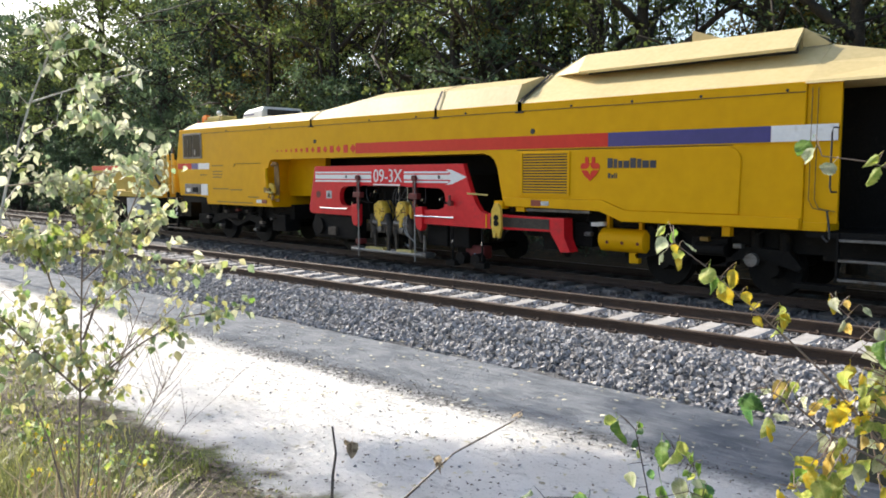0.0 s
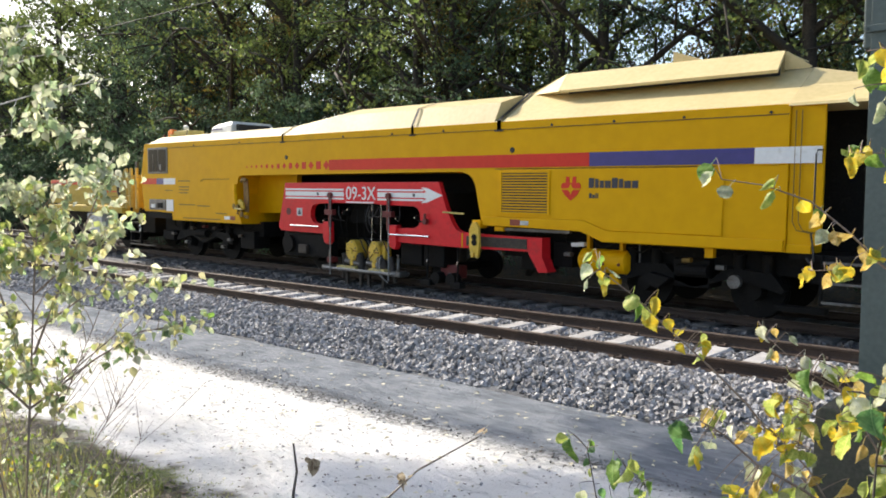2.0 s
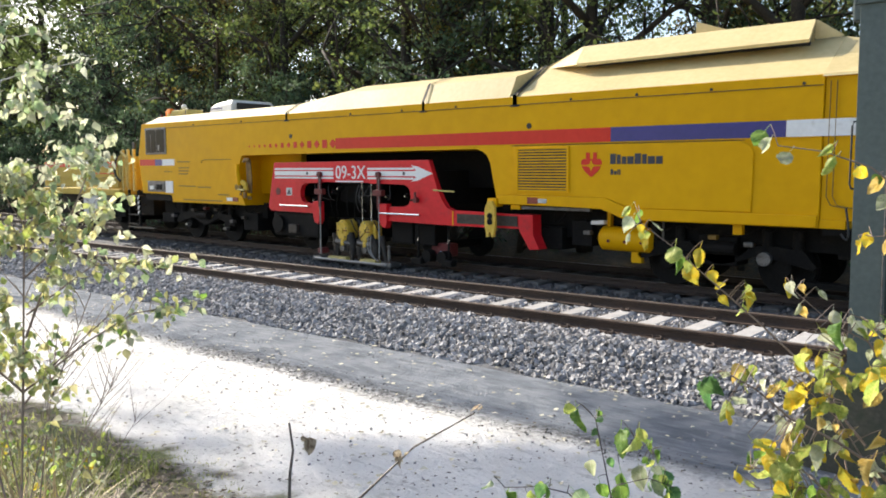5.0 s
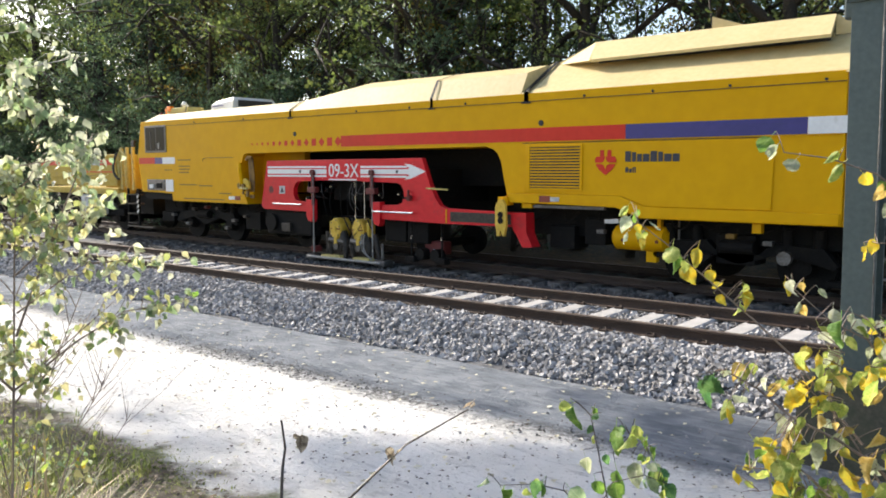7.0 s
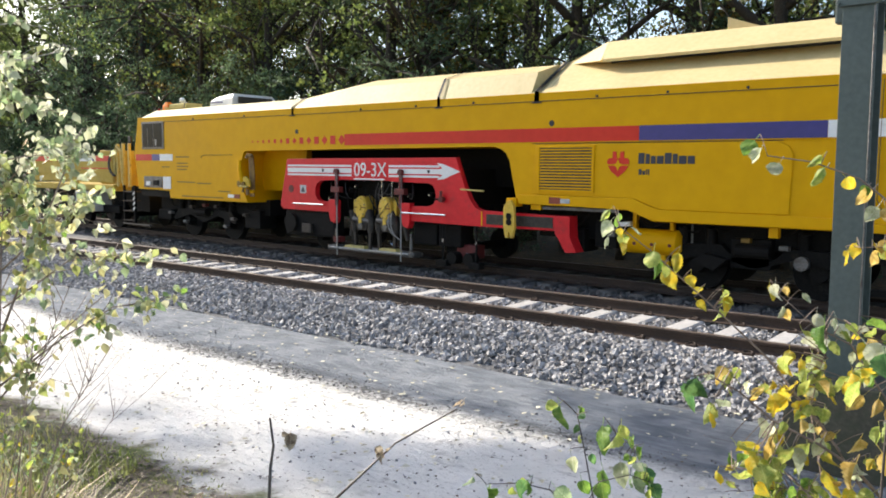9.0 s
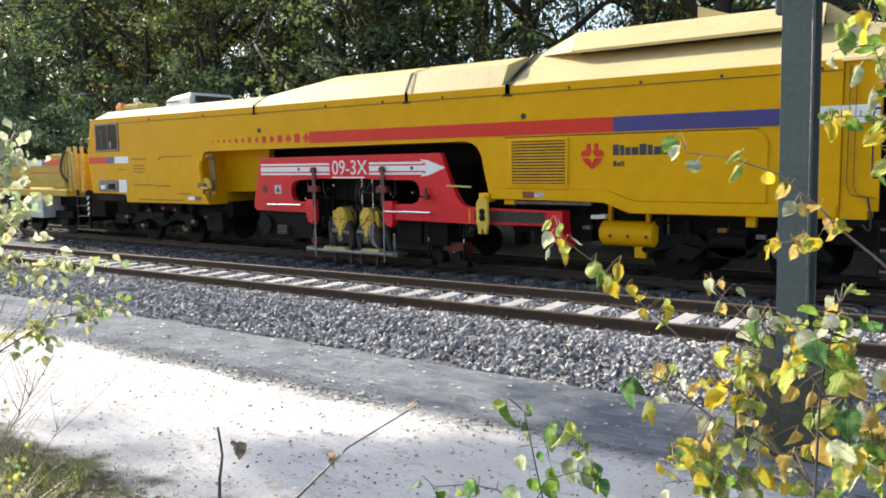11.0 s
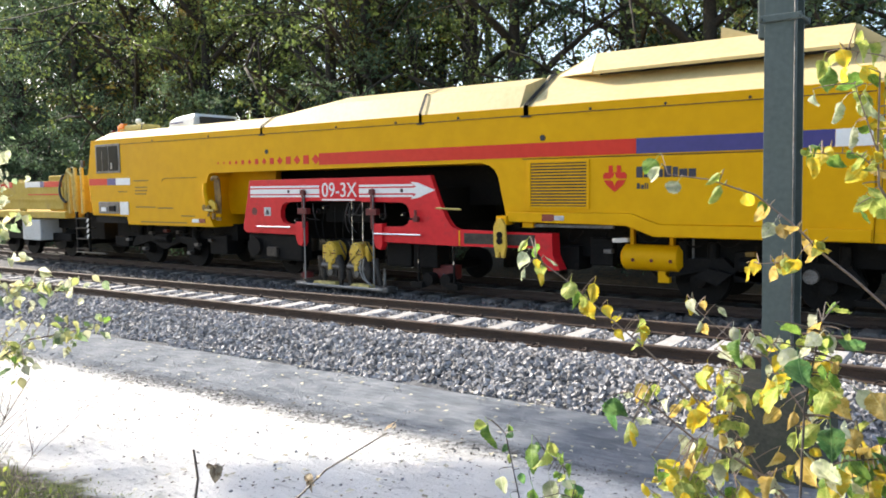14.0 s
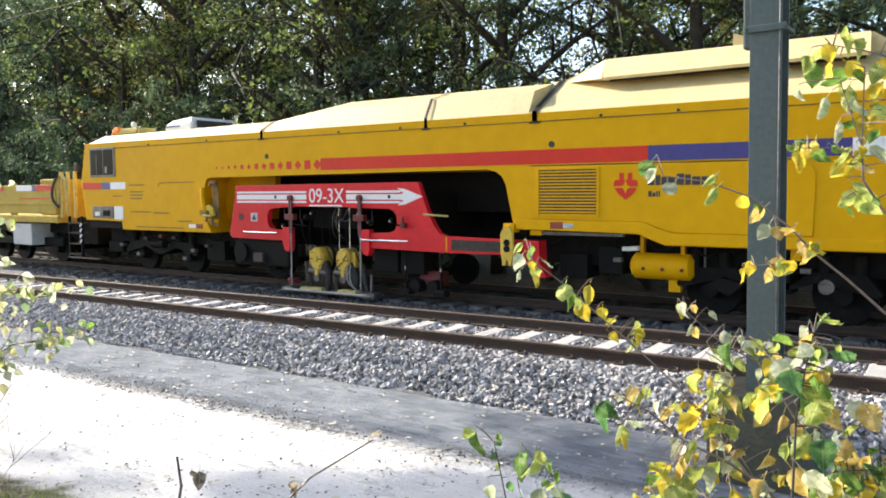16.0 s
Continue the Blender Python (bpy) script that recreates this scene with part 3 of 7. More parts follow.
def machine_roof():
    def section(x, pts):
        return [(x, y, z) for y, z in pts] + [(x, 8.0 - y, z) for y, z in reversed(pts)]

    low = ((2.5, 3.09), (2.52, 3.12), (2.88, 3.33), (3.3, 3.37))
    rings = [section(-9.84, ((2.56, 3.088), (2.6, 3.10), (2.9, 3.14), (3.3, 3.15))), section(-9.55, ((2.5, 3.09), (2.52, 3.12), (2.86, 3.29), (3.3, 3.32))), section(-3.36, low)]
    part("roof_low", loft(rings), CREAM, machine, "low cream roof section")
    right = ((2.5, 3.09), (2.52, 3.11), (3.0, 3.40), (3.50, 3.71))
    mid = ((2.5, 3.09), (2.52, 3.13), (2.70, 3.47), (3.34, 3.655))
    rings = [section(-3.34, low), section(-1.6, mid), section(2.93, mid)]
    part("roof_middle", loft(rings), CREAM, machine, "raised cream roof section")
    rings = [section(2.936, right), section(8.1, right), section(8.14, right)]
    part("roof_high", loft(rings), CREAM, machine, "cream sloped roof section")
    hip = [section(8.145, ((2.46, 3.06), (2.48, 3.10), (3.0, 3.40), (3.50, 3.71))), section(9.3, ((2.46, 3.06), (2.48, 3.10), (3.0, 3.32), (3.50, 3.47))), section(10.4, ((2.46, 3.06), (2.48, 3.10), (3.0, 3.2), (3.50, 3.26)))]
    part("roof_end", loft(hip), CREAM, machine, "cream roof hood over the end platform")
    # ventilation flap standing over the slope
    bm = bmesh.new()
    top = [(4.02, 2.95, 3.625), (7.80, 2.95, 3.645), (7.74, 3.42, 3.99), (3.86, 3.42, 3.98)]
    under = [(x, y + 0.02, z - 0.045) for x, y, z in top]
    a, b = [bm.verts.new(p) for p in top], [bm.verts.new(p) for p in under]
    bm.faces.new(a)
    bm.faces.new(b[::-1])
    for i in range(4):
        bm.faces.new((a[i], b[i], b[(i + 1) % 4], a[(i + 1) % 4]))
    vent = part("vent_flap", bm, CREAM, machine, "cream ventilation flap standing over the roof slope")
    part("vent_deck", box(3.9, 7.72, 3.42, 4.58, 3.66, 3.985, 0.01), CREAM, vent)
    bm = bmesh.new()
    loft([[(3.10, 3.46, 3.70), (3.10, 4.53, 3.70), (3.10, 4.53, 3.66), (3.10, 3.46, 3.66)], [(3.88, 3.41, 3.985), (3.88, 4.58, 3.985), (3.88, 4.58, 3.60), (3.98, 2.98, 3.615)]], bm=bm)
    part("vent_ramp", bm, CREAM, vent)
    part("vent_cheek", prism([(7.74, 3.70), (7.74, 3.97), (7.78, 3.97), (8.14, 3.72), (8.10, 3.70)], 3.40, 3.43), CREAM, vent)
    part("vent_mesh", box(7.725, 7.735, 3.44, 4.56, 3.70, 3.95), BLACKLINE, vent, "dark mesh over the vent's end")
    # Black plate imitates the dark shade beneath the raised flap.
    part("vent_shadow_plate", prism([(3.95, 3.55), (7.7, 3.55), (7.7, 3.85), (4.05, 3.83)], 3.33, 3.36), BLACKLINE, vent, "black plate standing in for the shade under the vent flap")
    part("roof_fin", prism([(5.85, 3.97), (5.85, 4.20), (6.5, 3.97)], 3.6, 3.65), CREAM, machine, "small triangular roof bracket")
    # black straps over the roof joints
    for x, pts in ((-3.35, ((2.482, 2.93), (2.482, 3.12), (2.865, 3.35), (3.3, 3.39))), (0.87, ((2.482, 2.93), (2.482, 3.13), (2.68, 3.485), (3.34, 3.675))), (3.05, ((2.48, 2.93), (2.48, 3.12), (2.97, 3.42), (3.48, 3.73)))):
        w = 0.045 if x > 3 else 0.032
        full = list(pts) + [(8 - y, z) for y, z in reversed(pts)]
        bm = bmesh.new()
        loft([[(x - w, y, z) for y, z in full], [(x + w, y, z) for y, z in full]], closed=False, bm=bm)
        bmesh.ops.solidify(bm, geom=bm.faces[:], thickness=0.012)
        strap = part("roof_strap", bm, BLACKLINE, machine, "black strap over a roof joint")
        part("strap_foot", box(x - w - 0.05, x + w + 0.05, Y0 - 0.03, Y0 - 0.012, 2.92, 2.95), BLACKLINE, strap)
    # things on the cab roof
    lamp = part("light_bar", box(-9.35, -8.3, 3.0, 3.5, 3.33, 3.47, 0.03), DULLYELLOW, machine, "pale yellow roof light housing")
    part("beacon", rod((-9.45, 3.1, 3.3), (-9.45, 3.1, 3.47), 0.075), AMBER, lamp, "amber beacon")
    part("beacon", box(-9.30, -9.12, 2.96, 3.1, 3.38, 3.52, 0.03), AMBER, lamp)
    part("horn", rod((-9.62, 2.95, 3.22), (-9.52, 2.95, 3.36), 0.05, 0.03), DARKRED, lamp)
    bm = bmesh.new()
    bmesh.ops.create_uvsphere(bm, u_segments=14, v_segments=8, radius=0.075, matrix=Matrix.Translation((-8.95, 3.3, 3.58)))
    part("antenna_dome", bm, WHITE, lamp, smooth=60)
    unit = part("air_conditioner", loft([[(-7.66, 3.3, 3.36), (-6.70, 3.3, 3.36), (-6.70, 4.7, 3.36), (-7.66, 4.7, 3.36)], [(-7.64, 3.32, 3.50), (-6.70, 3.32, 3.56), (-6.70, 4.68, 3.56), (-7.64, 4.68, 3.50)], [(-7.5, 3.42, 3.60), (-6.74, 3.38, 3.66), (-6.74, 4.6, 3.66), (-7.5, 4.6, 3.60)]]), WHITE, machine, "white roof air conditioner")
    part("cooler_grille", box(-6.61, -6.59, 3.42, 4.5, 3.41, 3.58), BLACKLINE, unit)
    part("cooler_marking", box(-7.6, -7.1, 3.29, 3.31, 3.44, 3.465), STRIPE_BLUE, unit)
    part("handrail", tube([(-8.25, 2.9, 3.33), (-8.2, 2.9, 3.46), (-8.1, 2.9, 3.46)], 0.015, seg=6), STEEL, machine)


def machine_end():
    """The open platform behind the side wall, with door, rails and steps."""
    part("end_pillar", box(8.165, 8.62, Y0 + 0.03, Y0 + 0.09, 1.12, 3.08, 0.01), YELLOW, machine, "yellow end pillar with handrails")
    part("end_sill", box(8.165, 8.50, Y0, 3.0, 1.01, 1.13, 0.01), YELLOW, machine)
    # Platform walls and floor near-black: the recess's shade is in their colour.
    part("end_wall", box(8.2, 11.3, 3.55, 3.6, 1.0, 3.25), GRIME_SHADE, machine, "dark recessed wall of the end platform")
    part("end_floor", box(8.2, 11.3, 2.56, 5.4, 0.92, 1.0), GRIME_SHADE, machine)
    part("end_bulkhead", box(11.2, 11.3, 2.56, 5.4, 1.0, 3.1), GRIME_SHADE, machine)
    part("end_underframe", box(8.3, 11.2, 3.0, 5.0, 0.55, 0.9), GRIME_SHADE, machine)
    for x in (8.24, 8.32):
        part("conduit", tube([(x, Y0 - 0.0, 3.0), (x, Y0 - 0.0, 1.45), (x + 0.06, Y0 - 0.0, 1.33), (x + 0.28, Y0 - 0.0, 1.29)], 0.008, seg=6), FADED, machine, "brown conduit pipe")
    part("handrail", tube([(8.60, Y0 + 0.02, 2.44), (8.56, Y0 - 0.06, 2.44), (8.54, Y0 - 0.06, 2.38), (8.54, Y0 - 0.06, 1.62), (8.56, Y0 - 0.06, 1.56), (8.60, Y0 + 0.02, 1.56)], 0.013, seg=8), BLACKLINE, machine, "black door handrail")
    part("hanging_cable", tube(sweep((8.5, 2.48, 1.3), (8.62, 2.45, 0.7), (8.45, 2.48, 0.95)), 0.016, seg=6), HOSE, machine)
    for z in (0.88, 0.60, 0.33):
        step = part("step", box(8.66, 9.35, 2.535, 2.78, z, z + 0.03), GRIME_SHADE, machine, "steel boarding step")
        # Lighter steel strip stands for the highlight on each step's edge.
        part("step_edge_highlight", box(8.66, 9.35, 2.515, 2.533, z - 0.004, z + 0.034, 0.004), STEEL, step, "lighter step edge carrying the highlight")
    for x in (8.64, 9.36):
        part("step_side", box(x - 0.015, x + 0.015, 2.52, 2.6, 0.30, 1.0), GRIME_SHADE if x < 9 else STEEL, machine)


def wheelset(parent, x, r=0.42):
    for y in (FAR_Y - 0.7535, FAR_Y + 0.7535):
        w = part("wheel", rod((x, y - 0.065, FAR_Z + r), (x, y + 0.065, FAR_Z + r), r, seg=28), GRIME_SHADE, parent, "dark steel wheel")
        part("wheel_flange", rod((x, y + (0.05 if y < FAR_Y else -0.05), FAR_Z + r), (x, y + (0.075 if y < FAR_Y else -0.075), FAR_Z + r), r + 0.027, seg=28), GRIME_SHADE, w)
        part("axle_box", rod((x, y - (0.26 if y < FAR_Y else -0.26), FAR_Z + r), (x, y, FAR_Z + r), 0.13, 0.17, seg=16), GRIME_SHADE, w, "greasy axle box")
    part("axle", rod((x, FAR_Y - 0.75, FAR_Z + r), (x, FAR_Y + 0.75, FAR_Z + r), 0.09), GRIME_SHADE, parent)


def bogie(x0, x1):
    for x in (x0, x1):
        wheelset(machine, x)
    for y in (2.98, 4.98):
        part("bogie_frame", prism([(x0 - 0.5, 0.42), (x0 - 0.3, 0.66), (x0 + 0.4, 0.70), ((x0 + x1) / 2 - 0.3, 0.50), ((x0 + x1) / 2 + 0.3, 0.50), (x1 - 0.4, 0.70), (x1 + 0.3, 0.66), (x1 + 0.5, 0.42), (x1 + 0.45, 0.36), (x1 - 0.3, 0.55), ((x0 + x1) / 2, 0.34), (x0 + 0.3, 0.55), (x0 - 0.45, 0.36)], y - 0.08, y + 0.08, 0.01), GRIME_SHADE, machine, "black bogie side frame")
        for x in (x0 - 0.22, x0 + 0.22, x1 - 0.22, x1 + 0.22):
            part("bogie_spring", rod((x, y, 0.62), (x, y, 0.92), 0.085, seg=14), GRIME_SHADE, machine)
        part("brake_cylinder", rod(((x0 + x1) / 2 - 0.25, y - 0.12, 0.62), ((x0 + x1) / 2 + 0.25, y - 0.12, 0.62), 0.1), GRIME_SHADE, machine)


def machine_underside():
    part("inner_panel", prism([(-5.6, 2.24), (-5.6, 1.22), (-3.75, 1.25), (-3.65, 2.24)], 3.15, 3.3), YELLOW, machine, "recessed yellow inner panel")
    # Beam, walls and lining inside the arch hold its shade in their near-black colour.
    part("main_beam", box(-5.2, 2.7, 3.7, 4.3, 1.45, 2.2), GRIME_SHADE, machine, "dark main frame beam over the tamping unit")
    part("inner_wall", box(-5.2, 2.62, 4.62, 4.68, 0.6, 2.25), GRIME_SHADE, machine)
    part("arch_lining", box(2.75, 2.85, 2.6, 5.4, 1.1, 2.2), GRIME_SHADE, machine)
    part("underframe", box(-9.7, -4.9, 3.05, 4.95, 0.62, 1.0), GRIME_SHADE, machine, "black underframe")
    part("underframe", box(2.8, 8.3, 3.05, 4.95, 0.62, 1.25), GRIME_SHADE, machine)
    bogie(-8.35, -6.55)
    bogie(5.75, 7.55)
    # hydraulic folding arm on the arch's left leg
    arm = part("folding_arm", box(-5.30, -5.12, 2.40, 2.56, 1.28, 1.42, 0.02), YELLOW, machine, "yellow folding bracket")
    part("arm_link", rod((-5.24, 2.42, 1.38), (-5.16, 2.42, 1.62), 0.04, 0.02), YELLOW, arm)
    part("arm_eye", rod((-5.1, 2.36, 1.3), (-5.1, 2.5, 1.3), 0.06), YELLOW, arm)
    # lifting hook plate at the arch's right leg
    hook = [(2.50, 1.17), (2.56, 1.26), (2.63, 1.26), (2.70, 1.15), (2.72, 0.78), (2.70, 0.72), (2.68, 0.60), (2.63, 0.60), (2.62, 0.70), (2.58, 0.70), (2.57, 0.60), (2.52, 0.60), (2.50, 0.76), (2.48, 0.80), (2.48, 1.12)]
    plate = part("hook_plate", prism(hook, 2.36, 2.42, 0.006), MOTORYELLOW, machine, "yellow hanging hook plate")
    part("hook_slot", rod((2.6, 2.35, 0.98), (2.6, 2.43, 0.98), 0.06), GRIME_SHADE, plate)
    part("hook_slot", rod((2.6, 2.35, 0.88), (2.6, 2.43, 0.88), 0.06), GRIME_SHADE, plate)
    part("hook_carrier", box(2.5, 2.7, 2.42, 2.62, 1.15, 1.30), YELLOW, plate)
    part("lamp_bracket", box(2.95, 3.15, 2.52, 2.62, 1.11, 1.19), YELLOW, machine)
    part("side_rail", box(3.15, 4.55, 2.56, 2.64, 1.12, 1.17), STEEL, machine)
    # air reservoir
    tank = part("air_tank", rod((4.62, 2.95, 0.66), (5.48, 2.95, 0.66), 0.205, seg=28), YELLOW, machine, "yellow air tank hung under the frame", smooth=40)
    for x0, x1 in ((4.62, 4.56), (5.48, 5.54)):
        part("tank_end", rod((x0, 2.95, 0.66), (x1, 2.95, 0.66), 0.205, 0.13, seg=28), YELLOW, tank, smooth=60)
    for x in (4.72, 5.36):
        part("tank_strap", box(x - 0.03, x + 0.03, 2.90, 3.0, 0.8, 1.2), YELLOW, tank)
    for x in (4.8, 5.1, 5.4):
        part("tank_port", rod((x, 2.735, 0.63), (x, 2.78, 0.63), 0.028, seg=10), DARKRED, tank)
    part("tank_pipe", tube([(5.54, 2.95, 0.66), (5.68, 2.95, 0.66), (5.68, 2.95, 1.0)], 0.02, seg=6), STEEL, tank)
    part("tank_drain", box(5.15, 5.33, 2.9, 3.0, 0.28, 0.46), YELLOW, tank)
    part("tool_box", prism([(5.75, 0.42), (5.95, 0.55), (6.3, 0.48), (6.1, 0.30)], 2.75, 2.95), GRIME_SHADE, machine)
    part("frame_lamp", rod((7.4, 2.60, 0.52), (7.4, 2.70, 0.52), 0.1, seg=20), STEEL, machine, "round grey axle cap")
    part("frame_bracket", box(6.95, 7.08, 2.58, 2.7, 0.86, 1.02), YELLOW, machine)
    part("rail_guard", box(7.9, 8.6, 2.9, 3.1, 0.12, 0.2), GRIME_SHADE, machine)
    for x0, x1, z0, z1 in ((-9.6, -9.0, 0.35, 0.62), (-5.7, -5.1, 0.3, 0.75), (3.3, 3.8, 0.4, 0.8), (4.0, 4.4, 0.5, 0.95), (6.3, 6.9, 0.35, 0.8)):
        part("equipment_box", box(x0, x1, 2.9, 3.4, z0, z1, 0.02), GRIME_SHADE, machine)
    for k in range(7):
        x = -9.0 + k * 0.56 + random.uniform(-0.15, 0.15)
        part("hose", tube(sweep((x, 2.95, 0.95), (x + random.uniform(-0.2, 0.3), 2.85, random.uniform(0.5, 0.75)), (x + random.uniform(0.2, 0.7), 2.95, 0.9)), 0.018, seg=6), GRIME_SHADE, machine)
    for k in range(8):
        x = 3.0 + k * 0.62 + random.uniform(-0.15, 0.15)
        part("hose", tube(sweep((x, 2.9, 1.1), (x + random.uniform(-0.2, 0.3), 2.85, random.uniform(0.6, 0.8)), (x + random.uniform(0.2, 0.6), 2.9, 1.05)), 0.018, seg=6), GRIME_SHADE, machine)
    # small fittings that catch the light under the frame
    for x, z, m in ((-8.9, 0.55, STEEL), (-7.9, 0.74, TINE), (-7.3, 0.80, DARKRED), (-6.8, 0.78, TINE), (-6.1, 0.50, STEEL), (-5.6, 0.62, TINE), (-8.2, 0.34, STEEL), (-6.4, 0.30, STEEL), (4.35, 0.74, STEEL), (4.5, 0.92, WHITE), (4.62, 0.93, WHITE), (6.55, 0.78, FADED), (7.1, 0.7, STEEL)):
        part("fitting", box(x - 0.07, x + 0.07, 2.80, 2.92, z - 0.035, z + 0.035, 0.012), m, machine)
    for x, r in ((-5.16, 0.07), (-5.02, 0.05)):
        part("arm_eye", rod((x, 2.34, 1.40), (x, 2.5, 1.40), r), FADED, arm)
    part("arm_link", tube([(-5.22, 2.43, 1.95), (-5.20, 2.41, 1.75), (-5.14, 2.40, 1.52), (-5.10, 2.42, 1.34)], 0.05, 0.07, seg=8), YELLOW, arm)
    part("arm_bracket", prism([(-5.14, 1.52), (-5.00, 1.58), (-4.86, 1.50), (-4.82, 1.34), (-4.96, 1.30), (-5.14, 1.38)], 2.40, 2.46, 0.012), MOTORYELLOW, arm, "scuffed yellow lever bracket")
    part("arm_pin", rod((-5.14, 2.36, 1.35), (-4.86, 2.36, 1.33), 0.026, seg=10), DULLYELLOW, arm, "worn steel pin")
    for x, z in ((-5.06, 1.32), (-4.90, 1.26)):
        part("arm_tab", box(x - 0.035, x + 0.035, 2.37, 2.43, z - 0.12, z + 0.02, 0.01), RUSTYPLATE, arm)
    part("arm_guard", tube([(-5.06, 2.50, 2.02), (-4.98, 2.48, 2.07), (-4.86, 2.52, 2.05)], 0.04, 0.05, seg=8), RUSTYPLATE, arm, "rusty brown hinge at the arch's corner")
    part("arm_back_plate", prism([(-5.04, 2.06), (-4.86, 2.06), (-4.82, 1.60), (-4.84, 1.10), (-5.00, 1.10)], 2.54, 2.57, 0.008), RUSTYPLATE, arm, "rust-stained plate behind the lever")
    part("arm_link", tube([(-5.12, 2.42, 1.28), (-4.95, 2.46, 1.22), (-4.78, 2.5, 1.22)], 0.055, 0.04, seg=8), YELLOW, arm)


machine_body()
machine_roof()
machine_end()
machine_underside()

# ---- the red tamping carriage inside the machine's arch ----
carriage = thing("tamping_carriage", (0, FAR_Y, FAR_Z), "red tamping carriage frame with white arrow stripes and two tamping heads", "rail vehicle")
S0 = 2.55


def carriage_frame():
    outline = [(-3.56, 1.99), (1.32, 2.01), (1.52, 1.5), (1.66, 1.22), (1.78, 1.08), (1.93, 1.03), (3.50, 1.02), (3.50, 0.76), (1.9, 0.75), (0.0, 0.77), (0.0, 1.06), (0.66, 1.06), (0.80, 1.12), (0.85, 1.25), (0.83, 1.40), (0.76, 1.49), (0.66, 1.53), (-0.34, 1.53), (-0.42, 1.56),
               (-1.86, 1.56), (-1.94, 1.53), (-2.44, 1.53), (-2.56, 1.47), (-2.62, 1.36), (-2.62, 1.20), (-2.55, 1.10), (-2.44, 1.06), (-1.96, 1.06), (-1.94, 0.72), (-2.12, 0.70), (-2.18, 0.86), (-3.70, 0.86), (-3.80, 0.93), (-3.78, 1.05)]
    frame_ob = part("side_frame", prism(outline, S0, S0 + 0.12, 0.012), RED, carriage, "red painted side plate with rounded cutouts")
    # Far plate repeats the near one, its red darkened for the arch's shade.
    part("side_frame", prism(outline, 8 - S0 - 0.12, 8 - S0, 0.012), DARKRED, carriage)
    part("drawbar_end", prism([(3.50, 1.02), (3.79, 1.02), (3.79, 0.66), (3.93, 0.42), (3.72, 0.40), (3.58, 0.62), (3.50, 0.72)], S0 - 0.01, S0 + 0.25, 0.01), RED, carriage, "red drawbar end")
    part("drawbar_slot", box(2.05, 3.46, S0 - 0.012, S0 + 0.01, 0.80, 0.985), TINE, carriage, "dark open slot in the drawbar")
    # Cross beams coloured near-black to stand for the shaded interior.
    part("cross_beam", box(-3.5, -3.2, S0 + 0.12, 5.33, 1.2, 1.9), GRIME_SHADE, carriage)
    part("cross_beam", box(0.95, 1.4, S0 + 0.12, 5.33, 1.1, 1.8), GRIME_SHADE, carriage)
    part("joint_line", box(1.93, 1.955, S0 - 0.006, S0 + 0.01, 0.76, 1.03), YELLOW, carriage)
    # white stripes with a red gap between, ending in an arrow
    for x0, x1 in ((-3.53, -1.47), (-0.40, 0.92)):
        for z0, z1 in ((1.622, 1.662), (1.69, 1.79), (1.818, 1.858)):
            part("white_stripe", box(x0, x1, S0 - 0.007, S0 + 0.003, z0, z1), WHITE, carriage)
    part("arrow_head", prism([(0.922, 1.69), (0.922, 1.79), (1.0, 1.805), (0.86, 1.90), (1.02, 1.885), (1.43, 1.745), (1.02, 1.60), (0.86, 1.585), (1.0, 1.675)], S0 - 0.007, S0 + 0.003), WHITE, carriage, "white arrow head")
    cu = bpy.data.curves.new("number", "FONT")
    cu.body, cu.size, cu.align_x, cu.align_y, cu.extrude = "09-3X", 0.40, "CENTER", "CENTER", 0.004
    tmp = new("number", cu)
    mesh = bpy.data.meshes.new_from_object(tmp.evaluated_get(bpy.context.evaluated_depsgraph_get()))
    bpy.data.objects.remove(tmp)
    mesh.transform(Matrix.Translation(Vector((-0.93, S0 - 0.004, 1.75)) - BASE[carriage.name]) @ pose(0, 0, 0, 90) @ Matrix.Diagonal((0.93, 1, 1, 1)))
    mesh.materials.append(WHITE)
    number = new("number", mesh)
    number.parent = carriage
    tagged(number, "white painted number 09-3X")
    part("underline", box(-1.38, -0.52, S0 - 0.02, S0 + 0.003, 1.555, 1.585), WHITE, carriage)
    for x, z in ((-2.35, 1.742), (0.66, 1.742)):
        part("stripe_hole", rod((x, S0 - 0.012, z), (x, S0 + 0.004, z), 0.035, seg=12), BLACKLINE, carriage)
    for x0, x1, z in ((-3.3, -2.28, 1.00), (0.0, 1.12, 0.925)):
        bar = part("grab_rail", rod((x0, S0 - 0.05, z), (x1, S0 - 0.05, z), 0.020), CHROME, carriage, "bright steel grab rail")
        for x in (x0 + 0.05, x1 - 0.05):
            part("rail_foot", rod((x, S0 - 0.05, z), (x, S0 + 0.01, z), 0.02), STEEL, bar)
    part("plate", box(-3.11, -2.91, S0 - 0.006, S0 + 0.003, 1.23, 1.41), GREYBOX, carriage, "small grey plate with a dark mark")
    part("plate_mark", prism([(-3.01, 1.38), (-2.97, 1.32), (-2.95, 1.26), (-3.07, 1.26), (-3.05, 1.32)], S0 - 0.01, S0), LETTER, carriage)
    part("plate_ring", rod((-3.42, S0 - 0.006, 1.32), (-3.42, S0 + 0.003, 1.32), 0.085, seg=20), DARKRED, carriage)
    part("cable_guide", tube([(1.46, S0 - 0.02, 1.42), (2.0, S0 - 0.03, 1.40)], 0.018, seg=6), DULLYELLOW, carriage)
